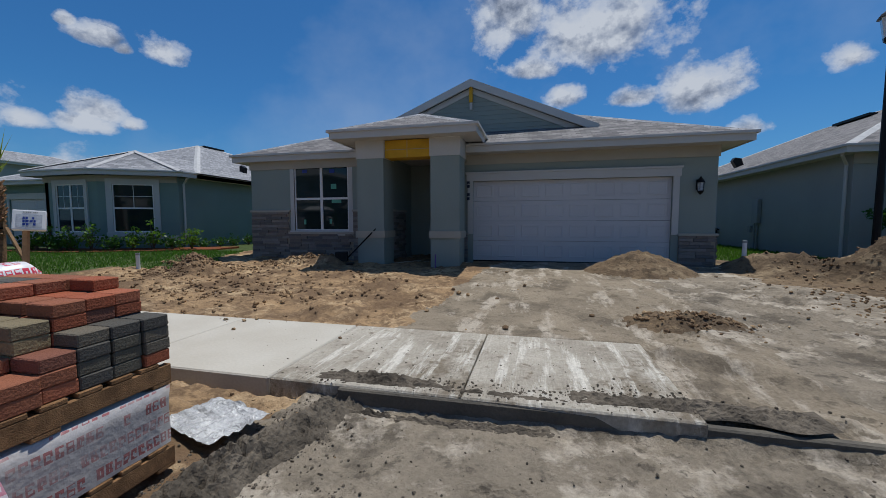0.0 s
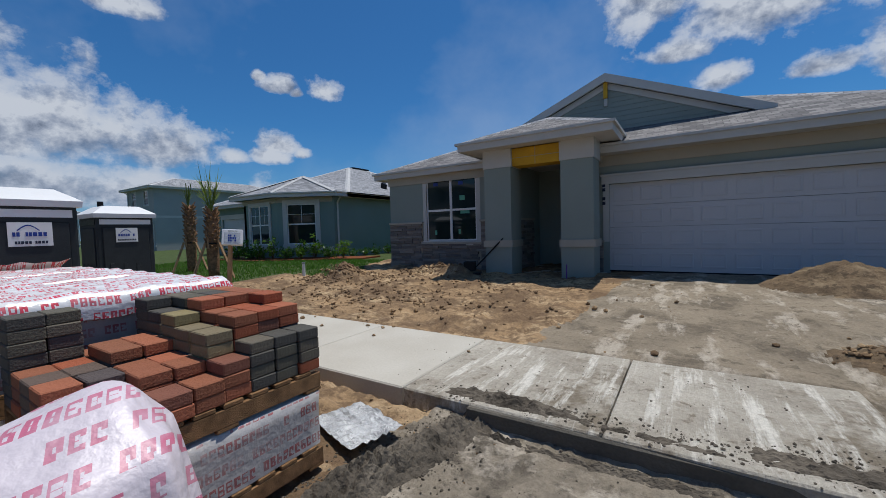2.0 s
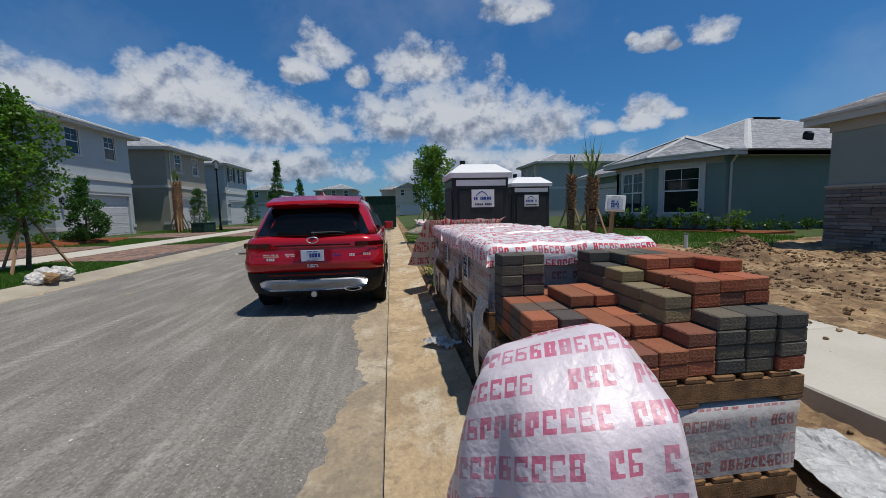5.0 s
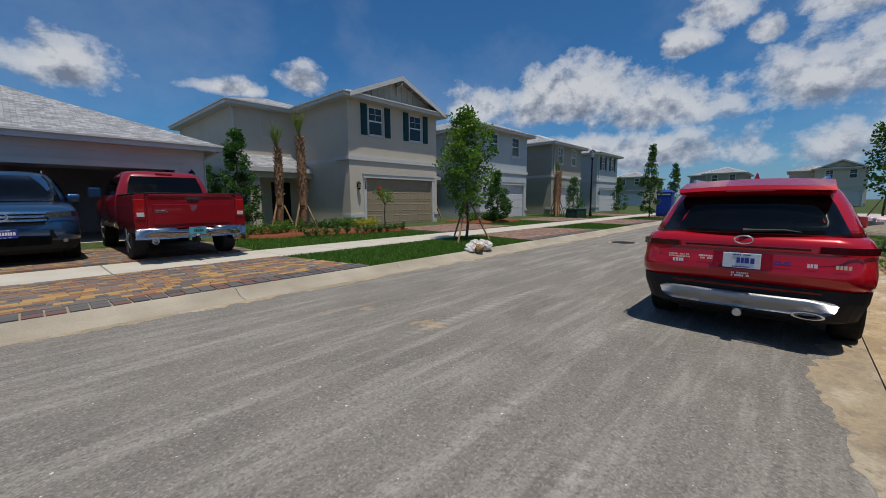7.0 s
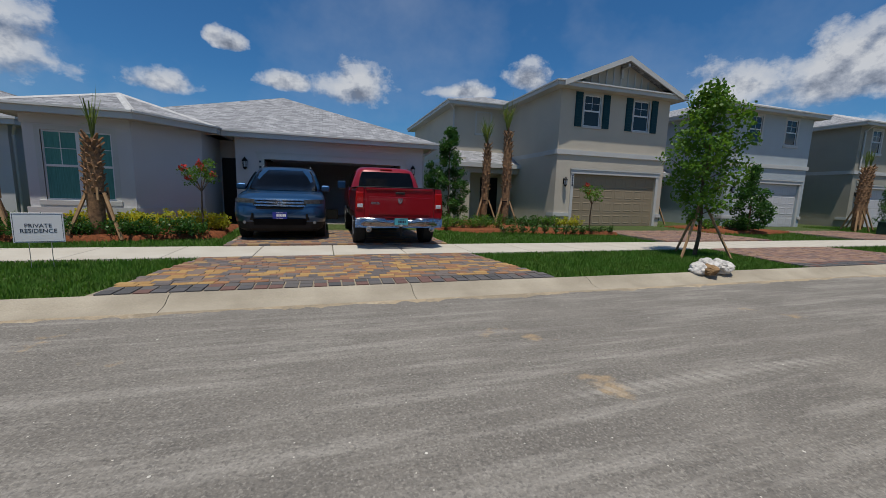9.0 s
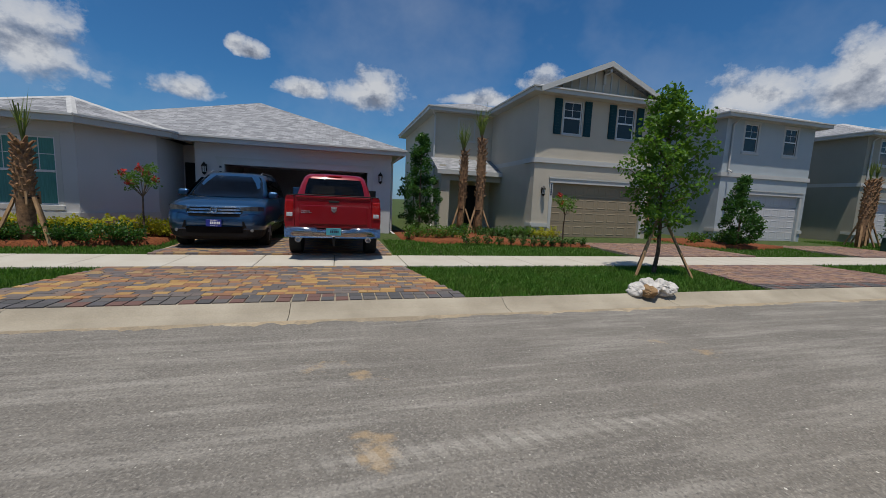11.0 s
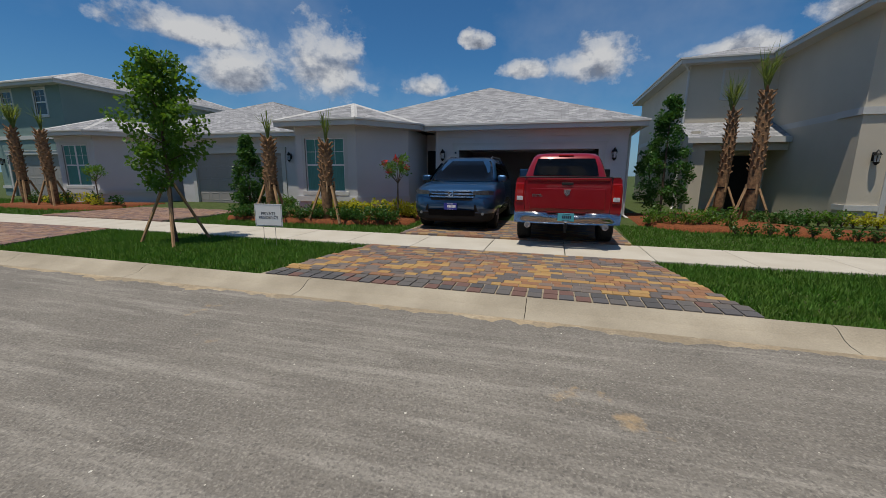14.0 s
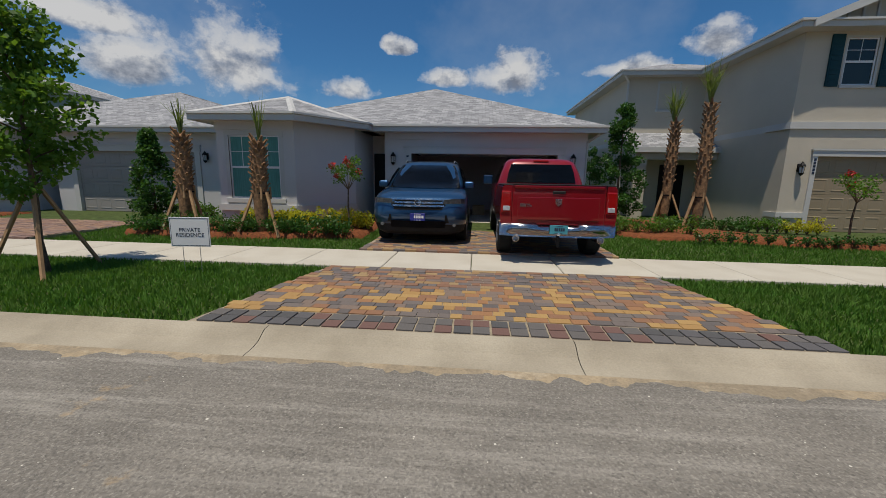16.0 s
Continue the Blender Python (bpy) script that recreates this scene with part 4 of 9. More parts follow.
def house_under_construction():
    h = thing("house", "single-storey sage stucco house nearly finished, stone base, white garage door", "house")
    bm = bmesh.new()
    wall_cells(bm, -1.95, 4.15, 0.1, 3.12, 10.48, 10.68, [(-1.68, 3.2, 0.1, 2.42)])
    wall_cells(bm, -8.4, -3.95, 0.1, 3.12, 10.13, 10.33, [(-6.94, -5.2, 1.08, 2.93)])
    box(bm, -8.4, -8.2, 10.33, 28, 0.1, 3.12)
    box(bm, 3.95, 4.15, 10.68, 28, 0.1, 3.12)
    box(bm, -8.2, 3.95, 27.8, 28, 0.1, 3.12)
    box(bm, -4.15, -3.95, 10.33, 12.0, 0.1, 3.12)
    box(bm, -1.95, -1.75, 10.68, 12.0, 0.1, 3.12)
    wall_cells(bm, -4.15, -1.75, 0.1, 3.12, 12.0, 12.2, [(-2.95, -2.03, 0.1, 2.45)])
    part_split("wall", bm, M_STUCCO_GREEN, h)
    # frieze band and porch
    part_split("frieze", boxes((-8.43, -3.95, 10.1, 10.13, 2.88, 3.13), (-1.95, 4.18, 10.45, 10.48, 2.86, 3.13)), M_TRIM_BEIGE, h)
    for x0, x1 in ((-4.46, -3.74), (-2.52, -1.8)):
        col = part("column", boxes((x0, x1, 9.17, 9.85, 0.1, 2.92)), M_STUCCO_GREEN, h)
        part("column_base", boxes((x0 - 0.035, x1 + 0.035, 9.135, 9.885, 0.93, 1.1)), M_TRIM_BEIGE, col)
        part("column_cap", boxes((x0 - 0.02, x1 + 0.02, 9.15, 9.87, 2.92, 3.36)), M_TRIM, col)
    part_split("beam", boxes((-4.46, -1.8, 9.17, 9.85, 3.36, 3.52), (-4.4, -4.1, 9.85, 12, 2.95, 3.5), (-2.1, -1.85, 9.85, 12, 2.95, 3.5)), M_TRIM_BEIGE, h)
    part("sheathing_panel", boxes((-3.74, -2.52, 9.24, 9.7, 2.93, 3.355)), M_YELLOW, h, "yellow sheathing board over the porch opening")
    bm = boxes((-3.74, -2.52, 9.23, 9.24, 3.12, 3.13), (-3.14, -3.13, 9.23, 9.24, 2.93, 3.355))
    part_split("panel_joint", bm, M_TRIM_BEIGE, h)
    # front door
    d = part("front_door", boxes((-2.93, -2.05, 12.05, 12.1, 0.25, 2.42)), M_DOOR_TAUPE, h, "tan panelled front door, closed")
    for z0, z1 in ((0.45, 1.05), (1.2, 2.2)):
        for x0 in (-2.83, -2.44):
            part("door_panel", bevelled(boxes((x0, x0 + 0.3, 12.035, 12.06, z0, z1)), 0.012, 1), M_DOOR_TAUPE, d)
    part("door_handle", tube(bmesh.new(), [(-2.86, 12.0, 1.15), (-2.86, 12.0, 1.32)], [0.014, 0.014], 6), M_BLACK, d)
    part("door_lock", tube(bmesh.new(), [(-2.86, 12.05, 1.42), (-2.86, 12.01, 1.42)], [0.03, 0.03], 8), M_BLACK, d)
    part("door_trim", boxes((-3.08, -2.95, 11.96, 12.0, 0.2, 2.58), (-2.03, -1.95, 11.96, 12.0, 0.2, 2.58), (-2.95, -2.03, 11.96, 12.0, 2.45, 2.58)), M_TRIM_BEIGE, h)
    part("porch_slab", boxes((-4.15, -1.75, 9.9, 12.0, 0.05, 0.23)), M_CONCRETE, h)
    garage_door(h, -1.68, 3.2, 0.28, 2.42, 10.56, M_DOOR_WHITE)
    trim_round(h, -1.68, 3.2, 1.0, 2.42, 10.48, w=0.14, head=0.24)
    w = window(h, pose(-6.07, 10.16, 1.08), 1.74, 1.85, cols=2, grid=0, trim=0.13)
    # maker's stickers left on the new glass
    for x, z, sx, sz, mt in ((-0.62, 1.68, 0.16, 0.09, M_INK_BLUE), (0.26, 1.66, 0.16, 0.1, M_INK_BLUE), (0.3, 1.2, 0.17, 0.14, M_STICKER), (0.32, 0.8, 0.3, 0.12, M_STICKER), (-0.6, 0.18, 0.07, 0.14, M_STICKER), (0.24, 0.2, 0.07, 0.14, M_STICKER)):
        part("sticker", boxes((x, x + sx, 0.012, 0.019, z, z + sz)), mt, w)
    bars(h, pose(-1.8, 10.437, 1.9), 0.07, 0.55, 5, M_INK_DARK, 3, "print_block", 1.6)
    sconce(h, 3.75, 10.48, 2.2)
    # roof: main hip, porch hip, front gable
    bm = hip_mesh(bmesh.new(), -8.85, 4.6, 9.95, 28.5, 3.31, 0.42)
    roof_part("roof", bm, M_SHINGLE_BROWN, h, "weathered grey-brown shingle hip roof")
    ridge_caps(h, -8.85, 4.6, 9.95, 28.5, 3.31, 0.42, M_SHINGLE)
    fascia(h, -8.85, 4.6, 9.95, 28.5, 3.3, M_TRIM)
    bm = hip_mesh(bmesh.new(), -4.92, -1.36, 8.72, 13.5, 3.55, 0.42)
    roof_part("porch_roof", bm, M_SHINGLE_BROWN, h)
    ridge_caps(h, -4.92, -1.36, 8.72, 13.5, 3.55, 0.42, M_SHINGLE)
    fascia(h, -4.92, -1.36, 8.72, 11.0, 3.54, M_TRIM)
    gx, gz, s = -1.9, 5.42, 0.42
    half = 3.5
    bm = bmesh.new()
    loft(bm, [[(gx - half, y, gz - half * s), (gx, y, gz), (gx + half, y, gz - half * s), (gx + half, y, gz - half * s - 0.05), (gx, y, gz - 0.05), (gx - half, y, gz - half * s - 0.05)] for y in (11.36, 19.0)])
    roof_part("gable_roof", bm, M_SHINGLE_BROWN, h)
    for sx in (-1, 1):
        bm = bmesh.new()
        loft(bm, [[(gx + sx * u, y, gz - u * s + d) for u, d in ((0, 0.015), (half + 0.02, 0.015), (half + 0.02, -0.2), (0, -0.2))] for y in (11.3, 11.36)])
        bmesh.ops.recalc_face_normals(bm, faces=bm.faces)
        part("rake_board", bm, M_TRIM, h)
        bm = bmesh.new()
        loft(bm, [[(gx + sx * u, y, gz - u * s - 0.2 + d) for u, d in ((0, 0.0), (half - 0.1, 0.0), (half - 0.1, -0.16), (0, -0.16))] for y in (11.44, 11.5)])
        bmesh.ops.recalc_face_normals(bm, faces=bm.faces)
        part("gable_trim", bm, M_TRIM, h)
    z = 3.9
    while z < gz - 0.42:
        u = (gz - 0.24 - z) / s
        part("siding_board", boxes((gx - u, gx + u, 11.47 + 0.0, 11.52, z, z + 0.125)), M_STUCCO_GREEN, h, m=pose(0, 0, 0))
        z += 0.13
    bm = bmesh.new()
    loft(bm, [[(gx - 3.7, y, 3.7), (gx + 3.7, y, 3.7), (gx, y, gz - 0.12)] for y in (11.52, 11.6)])
    part("gable_wall", bm, M_STUCCO_GREEN, h)
    part("gable_strip", boxes((gx - 0.04, gx + 0.04, 11.42, 11.47, 4.6, gz - 0.6)), M_TRIM, h)
    part("sheathing_strip", boxes((gx - 0.05, gx + 0.05, 11.37, 11.43, gz - 0.62, gz - 0.15)), M_YELLOW, h, "yellow unpainted board under the gable peak")
    stone_veneer(h, [(pose(-8.4, 10.13, 0), 1.3, 0.12, 1.62), (pose(-7.1, 10.13, 0), 2.05, 0.12, 0.98), (pose(-5.05, 10.13, 0), 1.1, 0.12, 1.62), (pose(3.36, 10.48, 0), 0.79, 0.12, 0.98),
                     (pose(-1.95, 10.48, 0), 0.13, 0.12, 0.98), (pose(-3.95, 10.15, 0, 0, 0, 90), 1.2, 0.2, 1.62), (pose(4.15, 10.48, 0, 0, 0, 90), 0.8, 0.12, 0.98)], 4)
    return h


M_STICKER = material("green_sticker_paper", (0.12, 0.38, 0.28), 0.6, vary=0.1)


def mesh_poly_wall(bm, pts, z0, z1, t=0.18):
    """A wall that follows corner points in plan, thickness inward."""
    for (ax, ay), (bx, by) in zip(pts, pts[1:]):
        a, b = Vector((ax, ay, 0)), Vector((bx, by, 0))
        d = (b - a).normalized()
        n = Vector((-d.y, d.x, 0)) * t
        loft(bm, [[a + Vector((0, 0, z)), b + Vector((0, 0, z)), b + n + Vector((0, 0, z)), a + n + Vector((0, 0, z))] for z in (z0, z1)])
    bmesh.ops.recalc_face_normals(bm, faces=bm.faces)
    return bm


def poly_roof(bm, eave, ridge, faces, z):
    e = [bm.verts.new((*p, z)) for p in eave]
    r = [bm.verts.new(p) for p in ridge]
    for f in faces:
        bm.faces.new([e[i] if i >= 0 else r[-i - 1] for i in f])
    return bm


def poly_fascia(parent, eave, z, mat, h=0.2):
    for (ax, ay), (bx, by) in zip(eave, eave[1:]):
        a, b = Vector((ax, ay, 0)), Vector((bx, by, 0))
        d = (b - a).normalized()
        n = Vector((d.y, -d.x, 0))
        bm = bmesh.new()
        a, b = a - d * 0.02, b + d * 0.02
        loft(bm, [[c + n * 0.0 + Vector((0, 0, z - h)), c + n * 0.03 + Vector((0, 0, z - h)), c + n * 0.03 + Vector((0, 0, z - 0.05)), c + n * 0.085 + Vector((0, 0, z - 0.04)), c + n * 0.085 + Vector((0, 0, z + 0.012)), c + Vector((0, 0, z + 0.012))] for c in (a, b)])
        bmesh.ops.recalc_face_normals(bm, faces=bm.faces)
        part("fascia", bm, mat, parent)


def bay_house(m, label, mat, door_mat, open_garage, pane_upper=None, windows=1, full=True):
    """A single-storey house: garage on one side, a bay wing with a chamfered corner on the other. Local front faces -y."""
    h = thing("house", label, "house", m)
    bm = bmesh.new()
    wall_cells(bm, -1.05, 5.5, 0.1, 3.12, 0.0, 0.2, [(-0.16, 4.63, 0.1, 2.45)])
    box(bm, 5.3, 5.5, 0.2, 16.8, 0.1, 3.12)
    box(bm, -5.4, 5.5, 16.8, 17, 0.1, 3.12)
    box(bm, -5.4, -5.2, -2.1, 16.8, 0.1, 3.12)
    wall_cells(bm, -5.4, -3.1, 0.1, 3.12, -2.3, -2.1, [(-5.05, -3.55, 0.98, 2.75)])
    mesh_poly_wall(bm, [(-3.1, -2.3), (-1.85, -0.75), (-1.75, 1.1)], 0.1, 3.12)
    box(bm, -1.75, -1.05, 1.1, 1.3, 0.1, 3.12)
    box(bm, -1.05, -0.85, 0.2, 6.2, 0.1, 3.12)
    box(bm, -0.85, 5.3, 6.0, 6.2, 0.1, 3.12)
    part_split("wall", bm, mat, h)
    # ceiling coloured near-black: the garage's inner shade is put into its colour
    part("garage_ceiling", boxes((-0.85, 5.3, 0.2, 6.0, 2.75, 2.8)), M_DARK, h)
    part_split("frieze", boxes((-1.05, 5.53, -0.03, 0.0, 2.9, 3.13), (-5.43, -3.1, -2.33, -2.3, 2.9, 3.13)), M_TRIM_BEIGE if mat is not M_STUCCO_GREY else mat, h)
    part_split("base_band", boxes((-5.44, -3.08, -2.36, -2.3, 0.62, 0.8)), M_TRIM, h)
    bm = mesh_poly_wall(bmesh.new(), [(-3.08, -2.36), (-1.8, -0.77)], 0.62, 0.8, 0.05)
    part_split("base_band", bm, M_TRIM, h)
    part("front_door", boxes((-1.7, -1.08, 1.06, 1.1, 0.2, 2.5)), M_BLACK, h, "dark front door in shade")
    window(h, pose(-4.3, -2.27, 0.98), 1.5, 1.77, cols=2, grid=1, upper=pane_upper)
    trim_round(h, -0.16, 4.63, 0.15, 2.45, 0.0, w=0.2, head=0.24, mat=M_TRIM)
    if open_garage:
        part("garage_floor", boxes((-0.85, 5.3, 0.0, 6.0, 0.1, 0.2)), M_CONCRETE, h)
        part("raised_door", boxes((-0.1, 4.6, 0.25, 2.2, 2.5, 2.55)), M_DOOR_WHITE, h)
    else:
        garage_door(h, -0.16, 4.63, 0.2, 2.45, 0.08, door_mat)
    bars(h, pose(-0.28, -0.044, 1.95), 0.07, 0.45, 5, M_INK_DARK, 7, "print_block", 1.6)
    sconce(h, -0.75, 0.0, 2.3)
    sconce(h, 5.1, 0.0, 2.3)
    downspout(h, 5.56, 0.12, 3.15, 0.15, 0.25, -0.35)
    bm = hip_mesh(bmesh.new(), -5.85, 5.94, -0.45, 17.4, 3.31, 0.4)
    roof_part("roof", bm, M_SHINGLE, h, "pale grey shingle hip roof")
    ridge_caps(h, -5.85, 5.94, -0.45, 17.4, 3.31, 0.4, M_SHINGLE)
    fascia(h, -5.85, 5.94, -0.45, 17.4, 3.3, M_TRIM)
    eave = [(-5.85, -2.75), (-2.87, -2.75), (-1.4, -0.9), (-1.3, 1.5), (-5.85, 1.5)]
    bm = poly_roof(bmesh.new(), eave, [(-3.8, -1.05, 4.02), (-3.8, 2.0, 4.02)], [(0, 1, -1), (1, 2, -1), (2, 3, -2, -1), (4, 0, -1, -2)], 3.31)
    roof_part("wing_roof", bm, M_SHINGLE, h)
    for p in ((-5.85, -2.75), (-2.87, -2.75), (-1.4, -0.9)):
        a, b = Vector((-3.8, -1.05, 4.02)), Vector((*p, 3.31))
        t = (b - a).normalized()
        s = t.cross(Vector((0, 0, 1))).normalized()
        part("ridge_cap", loft(bmesh.new(), [[c - 0.12 * s - Vector((0, 0, 0.03)), c + Vector((0, 0, 0.03)), c + 0.12 * s - Vector((0, 0, 0.03))] for c in (a, b)]), M_TRIM_CAP, h)
    poly_fascia(h, [(-5.85, 1.5), *eave[:4]], 3.3, M_TRIM)
    bm = bmesh.new()
    bm.faces.new([bm.verts.new((*p, 3.12)) for p in eave[::-1]])
    part("soffit", bm, M_TRIM, h)
    return h


M_TRIM_CAP = material("cap_shingles", (0.5, 0.5, 0.5), 0.9, vary=0.15, fine=60, bump=0.4)


def shutters(parent, x, y, z, w, h):
    for sx in (-1, 1):
        a = x + sx * (w / 2 + 0.12 + 0.17)
        sh = part("shutter", boxes((a - 0.17, a + 0.17, y - 0.045, y, z - 0.05, z + h + 0.08)), M_SHUTTER, parent)
        for k in range(10):
            zz = z + 0.02 + k * (h / 10)
            part("louvre", boxes((a - 0.13, a + 0.13, y - 0.058, y - 0.045, zz, zz + h / 10 - 0.05)), M_SHUTTER, sh)


def two_storey(m, label, mat, door_mat, gable=False, shutter=False, porch=True, trim=None, lower=None):
    """Two storeys: a front block with the garage below, a set-back wing with a little porch roof. Local front faces -y; the block spans x 0 to 5.85."""
    trim = trim or M_TRIM
    h = thing("house", label, "house", m, group="two-storey houses across the street")
    win = [(1.6, 4.55), (4.25, 4.55)]
    gar = (0.9, 5.45, 0.1, 2.5)
    bm = bmesh.new()
    wall_cells(bm, 0, 5.85, 3.5, 6.05, 0, 0.2, [(x - 0.42, x + 0.42, z, z + 1.3) for x, z in win])
    part_split("upper_wall", bm, mat, h)
    apart("wall", mat, h, (0, 0.2, 0.2, 13.8, 3.5, 6.05), (5.65, 5.85, 0.2, 13.8, 3.5, 6.05), (-3.1, 0, 4.9, 5.1, 3.5, 6.05), (-3.1, -2.9, 5.1, 13.8, 3.5, 6.05), (-3.1, 5.85, 13.8, 14, 0.1, 6.05))
    bm = bmesh.new()
    wall_cells(bm, 0, 5.85, 0.1, 3.3, 0, 0.2, [gar])
    part_split("lower_wall", bm, lower or mat, h)
    apart("wall", lower or mat, h, (0, 0.2, 0.2, 13.8, 0.1, 3.3), (5.65, 5.85, 0.2, 13.8, 0.1, 3.3), (-3.1, 0, 4.9, 5.1, 0.1, 3.3), (-3.1, -2.9, 5.1, 13.8, 0.1, 3.3))
    apart("belt_band", trim, h, *((-0.06, 5.91, -0.06, 0.2, 3.3, 3.5), (-0.06, 0.0, 0.2, 1.0, 3.3, 3.5), (0.0, 0.2, 0.2, 13.8, 3.3, 3.5), (5.65, 5.85, 0.2, 13.8, 3.3, 3.5), (-3.1, 0.0, 4.9, 5.1, 3.3, 3.5), (-3.1, -2.9, 5.1, 13.8, 3.3, 3.5)))
    apart("base_trim", trim, h, *((-0.05, 0.75, -0.05, 0.0, 0.62, 0.78), (-0.05, 0.0, 0.0, 0.5, 0.62, 0.78), (5.62, 5.9, -0.05, 0.0, 0.62, 0.78)))
    garage_door(h, gar[0], gar[1], 0.2, 2.5, 0.1, door_mat, 4, 8)
    trim_round(h, gar[0], gar[1], 0.2, 2.5, 0.0, w=0.14, head=0.22, mat=trim)
    sconce(h, 0.42, 0.0, 2.15)
    bars(h, pose(0.83, -0.044, 1.95), 0.07, 0.5, 5, M_INK_DARK, 5, "print_block", 1.6)
    for x, z in win:
        window(h, pose(x, 0.03, z), 0.84, 1.3, cols=1, grid=1, trim=0.05 if shutter else 0.12, upper=None, trim_mat=trim)
        if shutter:
            shutters(h, x, 0.0, z, 0.84, 1.3)
    window(h, pose(-1.45, 4.93, 4.7), 0.8, 1.05, cols=1, grid=1, trim=0.08, trim_mat=trim)
    if porch:
        bm = bmesh.new()
        loft(bm, [[(x, 3.3, 3.0), (x, 4.9, 3.75), (x, 4.9, 3.65), (x, 3.3, 2.9)] for x in (-3.3, 0.0)])
        roof_part("porch_roof", bm, M_SHINGLE, h)
        part("porch_fascia", boxes((-3.33, 0.0, 3.25, 3.3, 2.82, 3.03)), trim, h)
        part_split("porch_beam", boxes((-3.1, 0.0, 3.45, 3.75, 2.55, 2.85), (-3.1, -2.8, 3.75, 4.9, 2.55, 3.3)), lower or mat, h)
        part("porch_post", boxes((-3.1, -2.65, 3.45, 3.8, 0.1, 2.55)), lower or mat, h)
        part("front_door", boxes((-1.5, -0.5, 4.86, 4.9, 0.2, 2.4)), M_BLACK, h)
    e = 0.45
    roof_mat = M_SHINGLE
    bm = hip_mesh(bmesh.new(), -e, 5.85 + e, -e, 14 + e, 6.2, 0.36)
    roof_part("roof", bm, roof_mat, h, "pale grey shingle roof")
    ridge_caps(h, -e, 5.85 + e, -e, 14 + e, 6.2, 0.36, M_TRIM_CAP)
    fascia(h, -e, 5.85 + e, -e, 14 + e, 6.19, trim)
    bm = hip_mesh(bmesh.new(), -3.1 - e, 3.0, 4.9 - e, 14 + e - 0.02, 6.19, 0.34)
    roof_part("wing_roof", bm, roof_mat, h)
    fascia(h, -3.1 - e, 0.0, 4.9 - e, 14 + e - 0.02, 6.18, trim)
    downspout(h, -3.16, 4.83, 6.05, 0.15, -0.25, -0.3)
    downspout(h, 0.35, 5.0 - 5.06, 6.05, 3.5, 0.0, -0.3) if not gable else None
    if gable:
        c, s, half, z0 = 2.92, 0.42, 2.75, 6.32
        top = z0 + half * s
        bm = bmesh.new()
        loft(bm, [[(c - half - 0.35, y, z0 - 0.35 * s), (c, y, top), (c + half + 0.35, y, z0 - 0.35 * s), (c + half + 0.35, y, z0 - 0.35 * s - 0.05), (c, y, top - 0.05), (c - half - 0.35, y, z0 - 0.35 * s - 0.05)] for y in (-0.5, 5.0)])
        roof_part("gable_roof", bm, roof_mat, h)
        for sx in (-1, 1):
            bm = bmesh.new()
            loft(bm, [[(c + sx * u, y, top - u * s + d) for u, d in ((0, 0.012), (half + 0.37, 0.012), (half + 0.37, -0.2), (0, -0.2))] for y in (-0.56, -0.5)])
            bmesh.ops.recalc_face_normals(bm, faces=bm.faces)
            part("rake_board", bm, trim, h)
        bm = bmesh.new()
        loft(bm, [[(c - half, y, z0), (c + half, y, z0), (c, y, top)] for y in (-0.02, 0.1)])
        part("gable_wall", bm, mat, h)
        for k in range(-6, 7):
            u = k * 0.38
            part("batten", boxes((c + u - 0.03, c + u + 0.03, -0.06, -0.02, z0, top - abs(u) * s - 0.15)), trim, h)
        bm = boxes((c - 0.05, c + 0.05, -0.5, -0.05, top - 0.42, top - 0.3), (c - 0.05, c + 0.05, -0.14, -0.05, top - 0.8, top - 0.3))
        part("gable_bracket", bm, trim, h)
    return h


house_under_construction()


